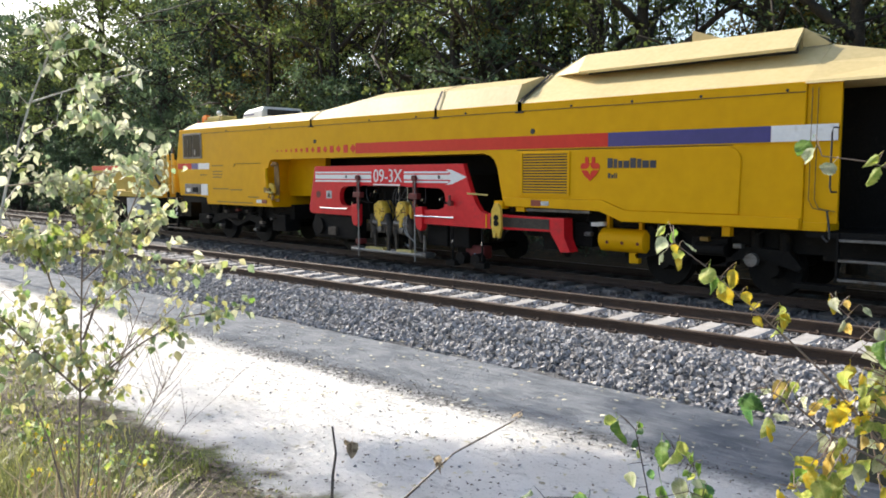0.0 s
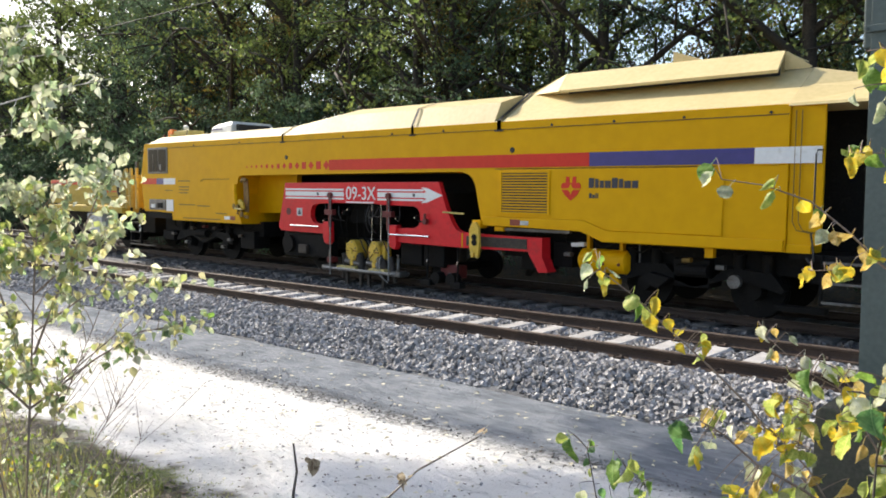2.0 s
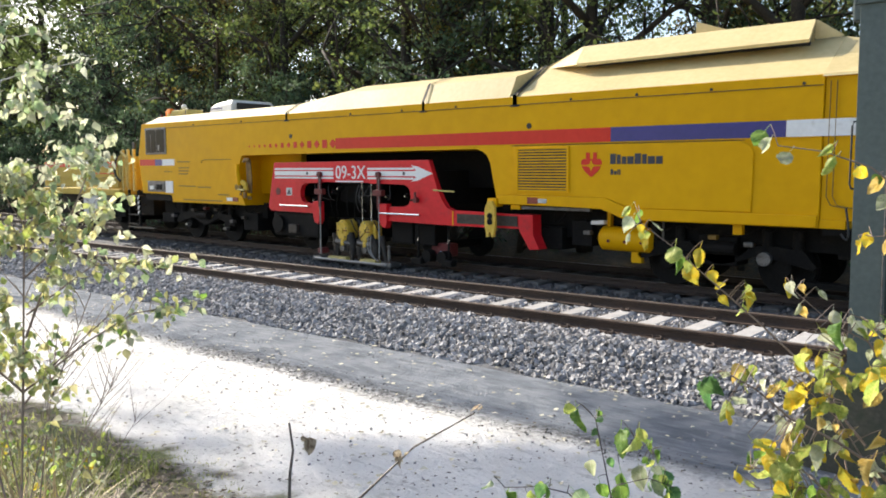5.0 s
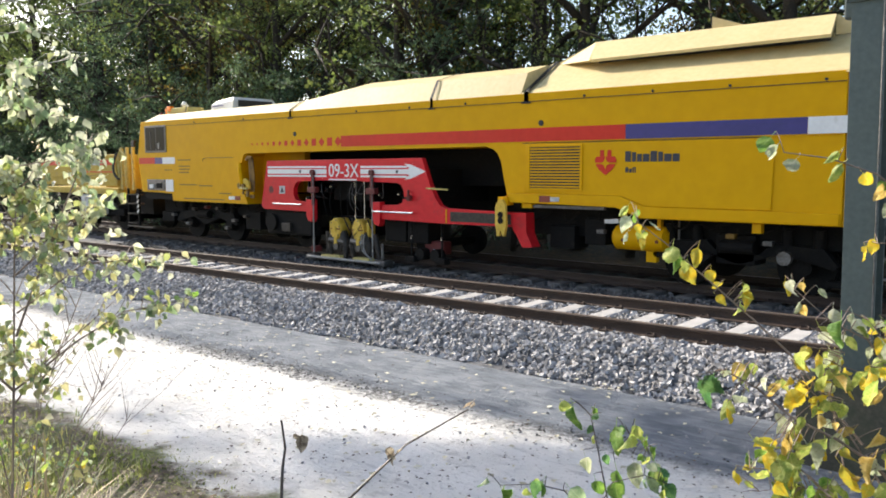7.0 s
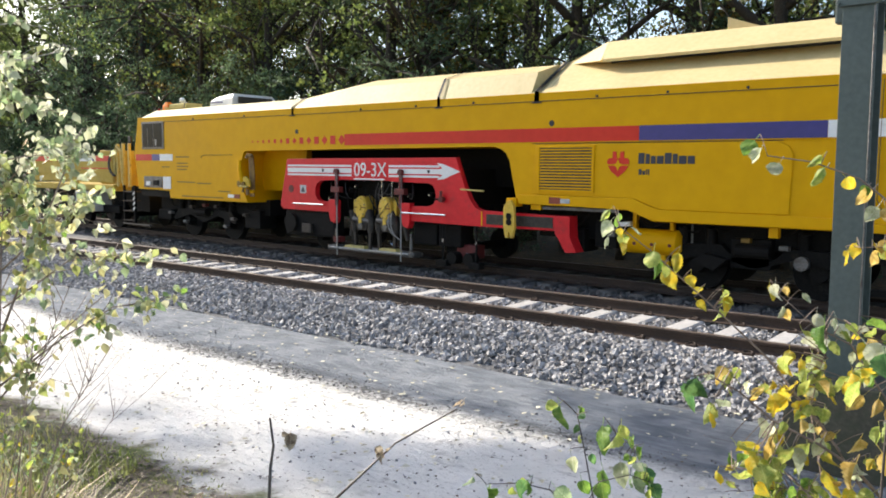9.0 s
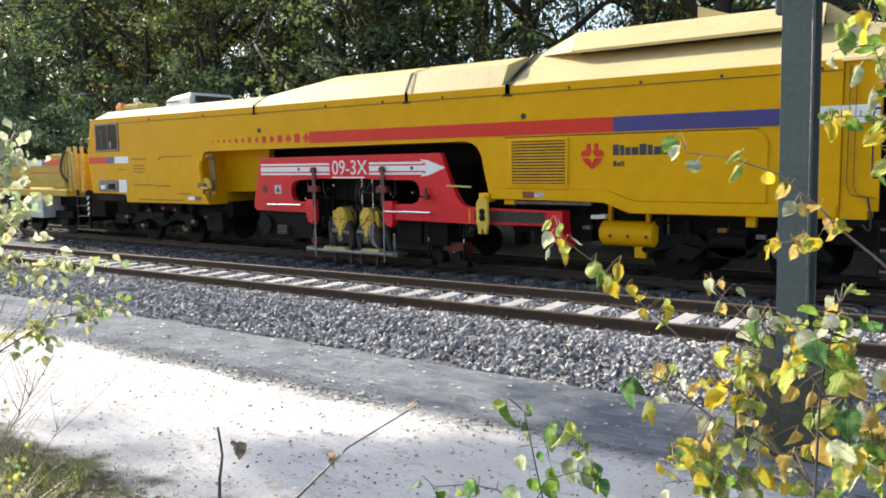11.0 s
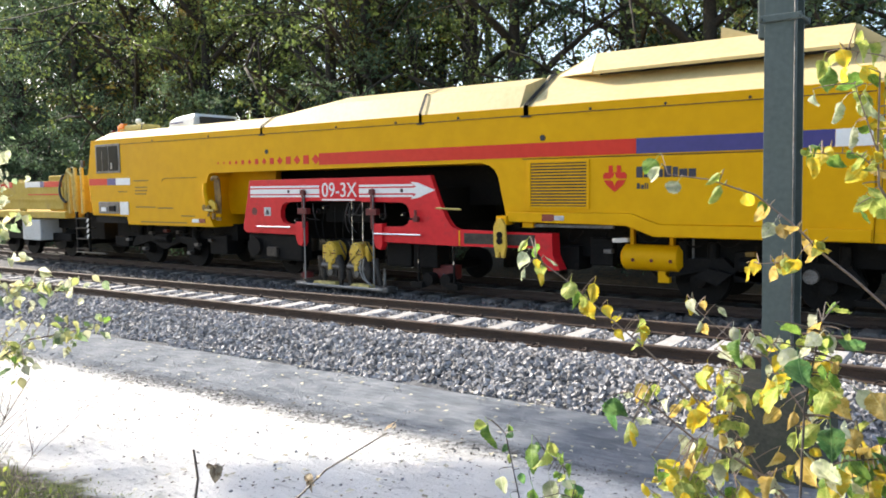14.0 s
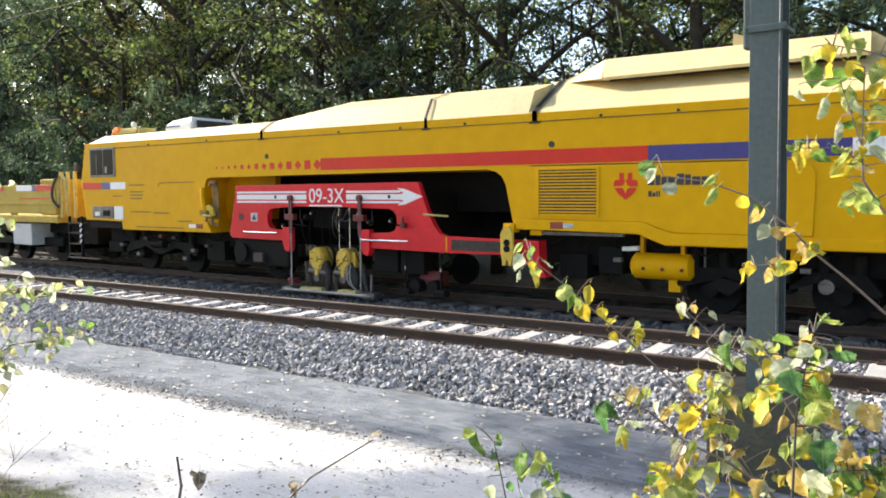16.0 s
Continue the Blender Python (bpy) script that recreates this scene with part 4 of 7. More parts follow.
    # guide columns and lifting cylinders beside the tamping heads
    for x in (-1.89, -0.04):
        post = part("guide_post", box(x - 0.027, x + 0.027, S0 - 0.07, S0 + 0.0, 1.0, 1.70, 0.01), DARKRED, carriage, "dark red guide post")
        left, right = (x - 0.23, x - 0.02) if x < -1 else (x + 0.02, x + 0.24)
        part("post_shoe", prism([(left, 1.12), (right, 1.12), (right, 0.70), (right - 0.05, 0.62), (left + 0.05, 0.66), (left, 0.78)], S0 - 0.05, S0 + 0.1, 0.012), RED, post)
        part("post_clamp", box(x - 0.12, x + 0.14, S0 - 0.10, S0 + 0.02, 1.28, 1.40, 0.01), DARKRED, post)
        part("post_head", rod((x, S0 - 0.08, 1.72), (x, S0 + 0.05, 1.72), 0.06), DARKRED, post)
        part("guide_rod", rod((x + 0.02, S0 - 0.05, -0.05), (x + 0.02, S0 - 0.05, 1.66), 0.014), RIMSTEEL, post, "bright guide rod")
    for x in (-0.78, -0.50):
        part("lifting_rod", rod((x, S0 + 0.2, 0.7), (x, S0 + 0.2, 1.7), 0.014), CHROME, carriage)
    part("cylinder_block", box(-1.75, -0.5, S0 + 0.45, S0 + 0.9, 1.1, 1.75, 0.03), GRIME_SHADE, carriage)
    for k in range(9):
        x = random.uniform(-2.5, 0.7)
        part("hose", tube(sweep((x, S0 + 0.14, 1.5), (x + random.uniform(-0.3, 0.3), S0 + 0.02, 1.15), (x + random.uniform(-0.4, 0.4), S0 + 0.2, random.uniform(0.9, 1.4))), 0.012, seg=6), HOSE, carriage)
    # valves and bright couplings added on the hoses to give glints
    for k in range(7):
        x, z = random.uniform(-2.5, 0.7), random.uniform(1.12, 1.46)
        valve = part("valve", box(x - 0.05, x + 0.05, S0 + 0.16, S0 + 0.28, z - 0.04, z + 0.05, 0.012), GRIME_SHADE, carriage)
        part("coupling", rod((x + 0.02, S0 + 0.10, z), (x + 0.02, S0 + 0.17, z), 0.016, seg=10), CHROME, valve)
    # Loose chrome pieces added only as glints below the side plate.
    for k in range(5):
        x, z = random.uniform(-1.8, 0.0) if k < 4 else random.uniform(1.0, 1.8), random.uniform(0.15, 0.65)
        part("coupling", rod((x, S0 + 0.22, z), (x + random.uniform(-0.06, 0.06), S0 + 0.20, z + 0.05), 0.013, seg=8), CHROME, carriage)
    for k in range(6):
        x = -1.72 + 0.24 * k
        part("hose", tube(sweep((x, S0 + 0.2, 1.42), (x + random.uniform(-0.1, 0.1), S0 + 0.06, 1.08), (x + random.uniform(-0.1, 0.1), S0 + 0.25, 0.72)), 0.011, seg=6), GRIME_SHADE, carriage)
    fitting = part("fitting", rod((1.02, S0 - 0.09, 1.22), (1.02, S0 + 0.01, 1.22), 0.055, seg=14), DARKRED, carriage, "small dark red valve fitting")
    part("fitting_cap", rod((1.02, S0 - 0.07, 1.22), (1.02, S0 - 0.07, 1.38), 0.028, seg=10), DARKRED, fitting)
    part("fitting_pipe", rod((0.84, S0 - 0.05, 1.22), (1.0, S0 - 0.05, 1.22), 0.018, seg=8), GRIME_SHADE, fitting)
    # running gear of the carriage
    wheelset(carriage, -2.95, 0.36)
    part("gear_case", box(-3.75, -2.1, S0 + 0.1, S0 + 0.4, 0.28, 0.84, 0.05), GRIME_SHADE, carriage, "black axle and gear case")
    part("gear_lug", box(-3.1, -2.8, S0 + 0.02, S0 + 0.12, 0.36, 0.56, 0.02), TINE, carriage)
    part("gear_cover", rod((-3.5, S0 + 0.02, 0.56), (-3.5, S0 + 0.2, 0.56), 0.2, seg=20), GRIME_SHADE, carriage)
    wheelset(carriage, 0.9, 0.30)
    lift = part("lifting_unit", box(1.12, 1.62, S0 + 0.30, S0 + 0.55, 0.10, 0.36, 0.03), DARKRED, carriage, "dark red rail lifting unit with rollers")
    for x in (0.95, 1.75):
        part("lift_rod", rod((x, S0 + 0.1, 0.05), (x, S0 + 0.1, 0.72), 0.022), GRIME_SHADE, lift)
        part("lift_coupling", rod((x + 0.02, S0 + 0.06, 0.40), (x + 0.03, S0 + 0.06, 0.47), 0.016, seg=10), CHROME, lift, "bright hose coupling")
        part("lift_foot", box(x - 0.13, x + 0.13, S0 + 0.02, S0 + 0.2, -0.06, 0.06, 0.02), GRIME_SHADE, lift)
    for x in (1.15, 1.55):
        part("lift_roller", rod((x, S0 + 0.1, 0.1), (x, S0 + 0.3, 0.1), 0.12, seg=18), GRIME_SHADE, lift)
    for x0, x1 in ((0.1, 0.7), (0.75, 1.3)):
        part("equipment", box(x0, x1, S0 + 0.2, S0 + 0.6, 0.3, 0.74, 0.03), GRIME_SHADE, carriage)
    return frame_ob


def tamping_platform():
    """The low plate with yellow blocks beside the rail."""
    plate = part("base_plate", box(-2.15, 0.2, S0 + 0.02, S0 + 0.34, -0.20, -0.165, 0.008), STEEL, carriage, "grey ballast plate with yellow end blocks")
    part("plate_rim", tube([(-2.2, S0 + 0.06, -0.15), (-2.12, S0 - 0.02, -0.15), (0.12, S0 - 0.02, -0.15), (0.24, S0 + 0.06, -0.15), (0.26, S0 + 0.28, -0.15), (-2.2, S0 + 0.30, -0.15), (-2.2, S0 + 0.06, -0.15)], 0.028, seg=8), RIMSTEEL, plate, "pale worn rim of the plate")
    for x0, x1 in ((-1.75, -1.1), (-0.72, -0.2)):
        part("yellow_block", loft([[(x0, S0, -0.165), (x1, S0, -0.165), (x1, S0 + 0.2, -0.165), (x0, S0 + 0.2, -0.165)], [(x0 + 0.05, S0 + 0.02, -0.08), (x1 - 0.02, S0 + 0.02, -0.08), (x1 - 0.02, S0 + 0.18, -0.08), (x0 + 0.05, S0 + 0.18, -0.08)]]), DULLYELLOW, plate, "worn yellow block")
    for x in (-2.05, 0.12):
        part("shoe", box(x - 0.16, x + 0.16, S0 - 0.02, S0 + 0.26, -0.21, -0.10, 0.03), STEEL, plate, "grey steel shoe")
        part("shoe_link", rod((x, S0 + 0.1, -0.12), (x, S0 + 0.1, 0.25), 0.035, 0.025), STEEL, plate)
    part("shoe_cap", box(-2.05, -1.88, S0 + 0.0, S0 + 0.2, -0.04, 0.08, 0.02), DARKRED, plate)
    return plate


def tamping_head():
    """Built in the lowered position; it is lifted by its keys."""
    head = part("tamping_head", box(-1.6, -0.4, S0 + 0.38, S0 + 0.75, 0.35, 0.75, 0.04), GRIME_SHADE, carriage, "pair of yellow tamping motors with squeezing arms and tines")
    for x, flip in ((-1.27, -1), (-0.57, 1)):
        motor = part("motor", oval((x, S0 + 0.06, 0.50), (x, S0 + 0.36, 0.50), 0.175, 0.235), MOTORYELLOW, head, "yellow oval motor housing", smooth=40)
        part("motor_cap", oval((x, S0 + 0.03, 0.50), (x, S0 + 0.06, 0.50), 0.142, 0.20, 1.15), MOTORYELLOW, motor, smooth=40)
        part("motor_boss", rod((x, S0 + 0.005, 0.50), (x, S0 + 0.035, 0.50), 0.05, 0.065, seg=16), MOTORYELLOW, motor)
        for a in range(6):
            c, s = math.cos(a * math.pi / 3 + 0.3), math.sin(a * math.pi / 3 + 0.3)
            part("bolt", rod((x + 0.14 * c, S0 + 0.022, 0.50 + 0.195 * s), (x + 0.14 * c, S0 + 0.06, 0.50 + 0.195 * s), 0.014, seg=6), STEEL, motor)
        part("motor_rib", box(x - 0.16, x + 0.16, S0 + 0.022, S0 + 0.05, 0.49, 0.51), DARKRED, motor)
        part("motor_neck", prism([(x - 0.055, 0.36), (x + 0.055, 0.36), (x + 0.04, 0.18), (x - 0.04, 0.16)], S0 + 0.04, S0 + 0.2, 0.01), MOTORYELLOW, motor)
        part("motor_flank", box(x + flip * 0.225 - 0.045, x + flip * 0.225 + 0.045, S0 + 0.12, S0 + 0.32, 0.36, 0.66, 0.02), MOTORYELLOW, motor)
        for dx in (-0.2, 0.2):
            arm = part("squeeze_arm", tube([(x + dx * 0.6, S0 + 0.16, 0.42), (x + dx * 1.25, S0 + 0.14, 0.18), (x + dx * 1.15, S0 + 0.14, -0.02)], 0.105, 0.075, seg=8), TINE, head, "dusty steel squeezing arm", smooth=50)
            part("tine", loft([[(x + dx * 1.15 - 0.035, S0 + 0.10, 0.02), (x + dx * 1.15 + 0.035, S0 + 0.10, 0.02), (x + dx * 1.15 + 0.035, S0 + 0.17, 0.02), (x + dx * 1.15 - 0.035, S0 + 0.17, 0.02)], [(x + dx * 1.05 - 0.03, S0 + 0.11, -0.40), (x + dx * 1.05 + 0.03, S0 + 0.11, -0.40), (x + dx * 1.05 + 0.03, S0 + 0.16, -0.40), (x + dx * 1.05 - 0.03, S0 + 0.16, -0.40)]]), TINE, arm, "worn tamping tine")
        part("squeeze_cylinder", rod((x - 0.24, S0 + 0.1, 0.26), (x + 0.24, S0 + 0.1, 0.22), 0.055), STEEL, head)
    for k in range(5):
        x = -1.3 + k * 0.24
        part("hose", tube(sweep((x, S0 + 0.12, 0.74), (x + 0.05, S0 + 0.14, 0.60), (x + 0.10, S0 + 0.2, 0.45)), 0.014, seg=6), HOSE, head)
    for x in (-1.27, -0.57):
        part("arm_block", loft([[(x - 0.2, S0 + 0.08, 0.30), (x + 0.2, S0 + 0.08, 0.30), (x + 0.2, S0 + 0.3, 0.30), (x - 0.2, S0 + 0.3, 0.30)], [(x - 0.13, S0 + 0.1, 0.02), (x + 0.13, S0 + 0.1, 0.02), (x + 0.13, S0 + 0.28, 0.02), (x - 0.13, S0 + 0.28, 0.02)]]), TINE, head)
        part("arm_pin", rod((x, S0 + 0.05, 0.12), (x, S0 + 0.12, 0.12), 0.07, seg=16), STEEL, head)
    for x in (-1.66, -0.2):
        part("side_arm", tube([(x, S0 + 0.2, 0.42), (x + (0.03 if x < -1 else 0.1), S0 + 0.18, 0.1), (x + (0.0 if x < -1 else 0.16), S0 + 0.18, -0.12)], 0.07, 0.05, seg=8), TINE, head, smooth=50)
    for k, dx in enumerate((0.0, 0.07)):
        part("hose", tube(sweep((-0.42 + dx, S0 + 0.04, 0.42), (-0.50 + dx, S0 - 0.02, 0.05), (-0.22 + dx, S0 + 0.06, -0.06 - 0.05 * k), 10), 0.014, seg=6), RIMSTEEL, head, "grey looped hose")
    part("strap", tube([(-0.72, S0 + 0.02, 0.33), (-0.58, S0 + 0.01, 0.44), (-0.44, S0 + 0.02, 0.62)], 0.010, seg=6), HOSE, head)
    return head


carriage_frame()
platform = tamping_platform()
head = tamping_head()


# ---- the flat wagon coupled to the machine ----
FADEDYELLOW = surface("faded_yellow_paint", (0.43, 0.30, 0.045), (0.52, 0.38, 0.09), 0.65, spec=0.15, fine=9, coarse=1.2, relief=0.02, dirt=(0.36, 0.26, 0.10), dirt_at=0.62)
wagon = thing("service_wagon", (-14, FAR_Y, FAR_Z), "yellow service wagon with a low side wall and a striped edge", "rail vehicle")


def service_wagon():
    part("side_wall", box(-16.5, -11.45, 2.56, 2.66, 1.30, 2.08, 0.02), FADEDYELLOW, wagon, "yellow side wall")
    part("side_sill", box(-16.6, -11.3, 2.5, 5.5, 1.06, 1.24, 0.02), FADEDYELLOW, wagon)
    part("side_wall", box(-16.5, -11.45, 5.34, 5.44, 1.30, 2.08, 0.02), FADEDYELLOW, wagon)
    part("end_wall", box(-11.5, -11.42, 2.66, 5.34, 1.24, 2.0), FADEDYELLOW, wagon)
    for x0, x1, m in ((-16.4, -14.2, STRIPE_RED), (-13.45, -12.62, WHITE), (-12.62, -12.4, STRIPE_BLUE), (-12.4, -11.5, STRIPE_RED)):
        part("edge_stripe", box(x0, x1, 2.548, 2.565, 1.92, 2.075), m, wagon)
    part("ledge", box(-16.5, -11.4, 2.52, 2.56, 1.55, 1.60), FADEDYELLOW, wagon)
    part("writing_bar", box(-13.3, -11.6, 2.548, 2.565, 1.70, 1.73), STRIPE_RED, wagon)
    # Posts and lifting arm in duller yellow, standing for the load's shade.
    for x in (-13.9, -13.7, -11.25, -10.95, -10.62):
        part("post", box(x - 0.04, x + 0.04, 2.60, 2.68, 1.2, 2.42 if x > -11.3 else 2.15, 0.015), DULLYELLOW, wagon, "yellow stake post")
    part("lifting_arm", tube([(-11.35, 2.6, 1.5), (-11.4, 2.6, 2.05), (-11.25, 2.6, 2.35), (-11.0, 2.6, 2.2), (-10.95, 2.6, 1.3)], 0.045, seg=8), DULLYELLOW, wagon)
    part("hose", tube(sweep((-11.3, 2.5, 2.25), (-11.6, 2.4, 1.7), (-11.2, 2.5, 1.5), 8), 0.035, seg=6), HOSE, wagon)
    part("cargo", box(-13.0, -12.2, 3.0, 3.8, 1.24, 2.25, 0.03), FADEDYELLOW, wagon)
    part("container_box", box(-13.75, -12.75, 2.56, 3.2, 0.42, 1.02, 0.03), GREYBOX, wagon, "light grey equipment box under the floor")
    part("underframe", box(-16.4, -11.0, 3.1, 4.9, 0.75, 1.06), GRIME_SHADE, wagon)
    part("platform_step_wall", box(-11.2, -10.25, 3.0, 5.0, 0.5, 1.2), GRIME_SHADE, wagon)
    ladder = part("ladder", box(-10.85, -10.80, 2.54, 2.6, 0.2, 1.25), GRIME_SHADE, wagon, "steel boarding ladder with striped edge")
    part("ladder_side", box(-10.28, -10.23, 2.54, 2.6, 0.2, 1.25), GRIME_SHADE, ladder)
    for z in (0.25, 0.52, 0.80, 1.06):
        part("ladder_step", box(-10.83, -10.25, 2.52, 2.75, z, z + 0.03), TINE, ladder)
    for i in range(4):
        part("ladder_stripe", prism([(-10.30, 0.55 + i * 0.14), (-10.21, 0.61 + i * 0.14), (-10.21, 0.67 + i * 0.14), (-10.30, 0.61 + i * 0.14)], 2.525, 2.54), WHITE, ladder)
    part("step_bar", box(-10.9, -9.5, 2.54, 2.62, 0.16, 0.19), STEEL, wagon)
    for x in (-15.6, -14.4, -12.3):
        wheelset(wagon, x, 0.40)
    part("bogie_frame", box(-16.1, -11.8, 2.92, 3.08, 0.4, 0.62, 0.03), GRIME_SHADE, wagon)


service_wagon()

# ---- mast of the overhead line ----
def overhead_mast():
    x, y, w, d = 8.555, -2.75, 0.222, 0.24
    mast = thing("overhead_line_mast", (x, y, -0.42), "dark green-grey steel mast with a clamp on a mossy concrete foot", "mast")
    bm = bmesh.new()
    box(x - w / 2, x + w / 2, y - d / 2, y - d / 2 + 0.018, 0.0, 9.0, 0.003, bm=bm)
    box(x - w / 2, x + w / 2, y + d / 2 - 0.018, y + d / 2, 0.0, 9.0, 0.003, bm=bm)
    box(x - 0.006, x + 0.006, y - d / 2 + 0.018, y + d / 2 - 0.018, 0.0, 9.0, bm=bm)
    part("column", bm, MASTPAINT, mast)
    for z in (2.89, 6.0):
        clamp = part("clamp", box(x - w / 2 - 0.035, x + w / 2 + 0.035, y - d / 2 - 0.03, y - d / 2, z, z + 0.05, 0.006), MASTPAINT, mast, "steel clamp band")
        part("clamp_back", box(x - w / 2 - 0.035, x + w / 2 + 0.035, y + d / 2, y + d / 2 + 0.03, z, z + 0.05, 0.006), MASTPAINT, clamp)
        for s in (-1, 1):
            part("clamp_bolt", rod((x + s * (w / 2 + 0.02), y - d / 2 - 0.05, z + 0.025), (x + s * (w / 2 + 0.02), y + d / 2 + 0.05, z + 0.025), 0.012, seg=8), MASTPAINT, clamp)
    part("weight_guide", box(x - w / 2 - 0.075, x - w / 2 - 0.006, y - 0.02, y + 0.08, 2.80, 7.0, 0.012), MASTPAINT, mast, "narrow steel box beside the column")
    # Steel rod added to give the bright reflecting line on the flange edge.
    part("edge_highlight_rod", rod((x + w / 2 - 0.01, y - d / 2 - 0.012, 0.1), (x + w / 2 - 0.01, y - d / 2 - 0.012, 5.0), 0.007, seg=6), STEEL, mast)
    part("foot", prism([(x - 0.35, -0.6), (x - 0.33, 0.20), (x - 0.29, 0.24), (x + 0.30, 0.24), (x + 0.34, 0.20), (x + 0.36, -0.6)], y - 0.34, y + 0.34, 0.02), OLDCONCRETE, mast, "dark concrete foot")


overhead_mast()

# ---- loose stones, fallen leaves, grass ----
def stones(name, count, area, size, height, material, label, seed, keep=None):
    """Angular crushed stones: knocked-about cubes joined into one mesh."""
    rng = np.random.default_rng(seed)
    x0, x1, y0, y1 = area
    p = np.stack([rng.uniform(x0, x1, count), rng.uniform(y0, y1, count)], 1)
    if keep is not None:
        p = p[keep(p[:, 0], p[:, 1])]
    n = len(p)
    cube = np.array([(-1, -1, -1), (1, -1, -1), (1, 1, -1), (-1, 1, -1), (-1, -1, 1), (1, -1, 1), (1, 1, 1), (-1, 1, 1)], float)
    v = cube[None] * rng.uniform(0.45, 1.0, (n, 8, 3))
    q = rng.normal(size=(n, 4))
    q /= np.linalg.norm(q, axis=1)[:, None]
    w, a, b, c = q.T
    rot = np.stack([1 - 2 * (b * b + c * c), 2 * (a * b - c * w), 2 * (a * c + b * w), 2 * (a * b + c * w), 1 - 2 * (a * a + c * c), 2 * (b * c - a * w), 2 * (a * c - b * w), 2 * (b * c + a * w), 1 - 2 * (a * a + b * b)], 1).reshape(n, 3, 3)
    s = size * rng.uniform(0.55, 1.25, n) * 0.5
    v = np.einsum("nij,nkj->nki", rot, v * (s[:, None] * np.array((1.25, 1.0, 0.8)))[:, None, :])
    z = height(p[:, 0], p[:, 1]) + rng.uniform(-0.2, 0.45, n) * size
    v += np.concatenate([p, z[:, None]], 1)[:, None, :]
    quads = np.array([(0, 3, 2, 1), (4, 5, 6, 7), (0, 1, 5, 4), (1, 2, 6, 5), (2, 3, 7, 6), (3, 0, 4, 7)])
    faces = (np.arange(n) * 8)[:, None, None] + quads[None]
    ob = new(name, raw(name, v.reshape(-1, 3).tolist(), faces.reshape(-1, 4).tolist(), material))
    return tagged(ob, label, "gravel", kind="stuff")


def bed_height(x, y):
    z = np.interp(y, [-2.35, -2.0, -1.62, -1.45, -0.95, -0.8, 1.35, 1.75, 2.2, 2.7, 5.3], [-0.50, -0.42, -0.195, -0.155, -0.15, -0.185, -0.19, -0.30, -0.36, -0.27, -0.27])
    return z - np.where(y > 2.1, 0.0091 * x, 0.0)


def between_sleepers(x, y):
    off = np.abs((x / 0.6 + 0.5) % 1 - 0.5) * 0.6
    clear = (off > 0.145) | (np.abs(y) > 1.24) | ((y < -1.02) & (np.sin(x * 37.0 + y * 51.0) > -0.35))
    return clear & (np.abs(np.abs(y) - 0.7535) > 0.075)


def toe(x, y):
    return between_sleepers(x, y) & (y > -2.10 - 0.05 * np.sin(x * 1.7) * np.sin(x * 0.63 + 1) - 0.05 * np.sin(x * 5.1))


stones("ballast_stones", 33000, (-9.5, 11.5, -2.35, -0.8), 0.057, bed_height, STONE, "loose angular grey ballast stones on the shoulder", 1, toe)
stones("ballast_stones", 13000, (-9.5, 11.5, -0.7, 0.7), 0.05, bed_height, STONE, "grey ballast stones between the sleepers", 2, between_sleepers)
stones("ballast_stones", 10000, (-34, -9.5, -2.3, 0.7), 0.07, bed_height, STONE, "grey ballast stones along the track", 3, toe)
stones("dark_ballast_stones", 9500, (-12, 12.5, 0.8, 3.1), 0.062, bed_height, DARKSTONE, "dark ballast stones between the tracks", 4)
stones("path_pebbles", 600, (-5, 9, -6.6, -2.1), 0.02, lambda x, y: np.full_like(x, -0.42), STONE, "small scattered pebbles on the path", 5)
stones("soil_crumbs", 420, (-6, 9, -3.72, -3.54), 0.019, lambda x, y: np.full_like(x, -0.425), DARKSTONE, "dark clods of soil along the ridge beside the path", 16)
stones("soil_crumbs", 500, (-6, 9, -3.85, -3.3), 0.014, lambda x, y: np.full_like(x, -0.42), DARKSTONE, "dark crumbs of soil along the path's edge", 6)

FALLEN = surface("fallen_pale_leaf", (0.46, 0.41, 0.26), (0.66, 0.61, 0.46), 0.6, fine=8, coarse=2, relief=0.0, per_island=0.45)
LITTER = surface("dead_brown_leaf", (0.05, 0.035, 0.02), (0.13, 0.09, 0.045), 0.7, fine=8, coarse=2, relief=0.0, per_island=0.5)
GRASS = surface("autumn_grass_blade", (0.17, 0.22, 0.05), (0.40, 0.38, 0.15), 0.5, fine=4, coarse=1, relief=0.0, through=0.5, per_island=0.5)
STRAW = surface("dry_straw_blade", (0.42, 0.31, 0.16), (0.62, 0.50, 0.30), 0.55, fine=4, coarse=1, relief=0.0, through=0.25, per_island=0.4)


def scatter_leaves(name, count, area, size, material, label, seed):
    rng = np.random.default_rng(seed)
    x, y = rng.uniform(area[0], area[1], count), rng.uniform(area[2], area[3], count)
    z = np.array([ground_height(a, b) for a, b in zip(x, y)]) + 0.008
    turn, tip = rng.uniform(0, 6.283, count), rng.uniform(-0.4, 0.4, (count, 2))
    verts, faces = [], []
    for i in range(count):
        s = size * rng.uniform(0.6, 1.3)
        c, q = math.cos(turn[i]), math.sin(turn[i])
        for u, v, h in ((-0.6, 0, 0.004), (0, 0.4, 0.012), (0.65, 0, 0.006), (0, -0.4, 0.010)):
            u, v = u * s, v * s
            verts.append((x[i] + u * c - v * q, y[i] + u * q + v * c, z[i] + h + abs(u * tip[i][0] + v * tip[i][1])))
        faces += [(4 * i, 4 * i + 1, 4 * i + 2), (4 * i, 4 * i + 2, 4 * i + 3)]
    tagged(new(name, raw(name, verts, faces, material)), label, "leaves", kind="stuff")


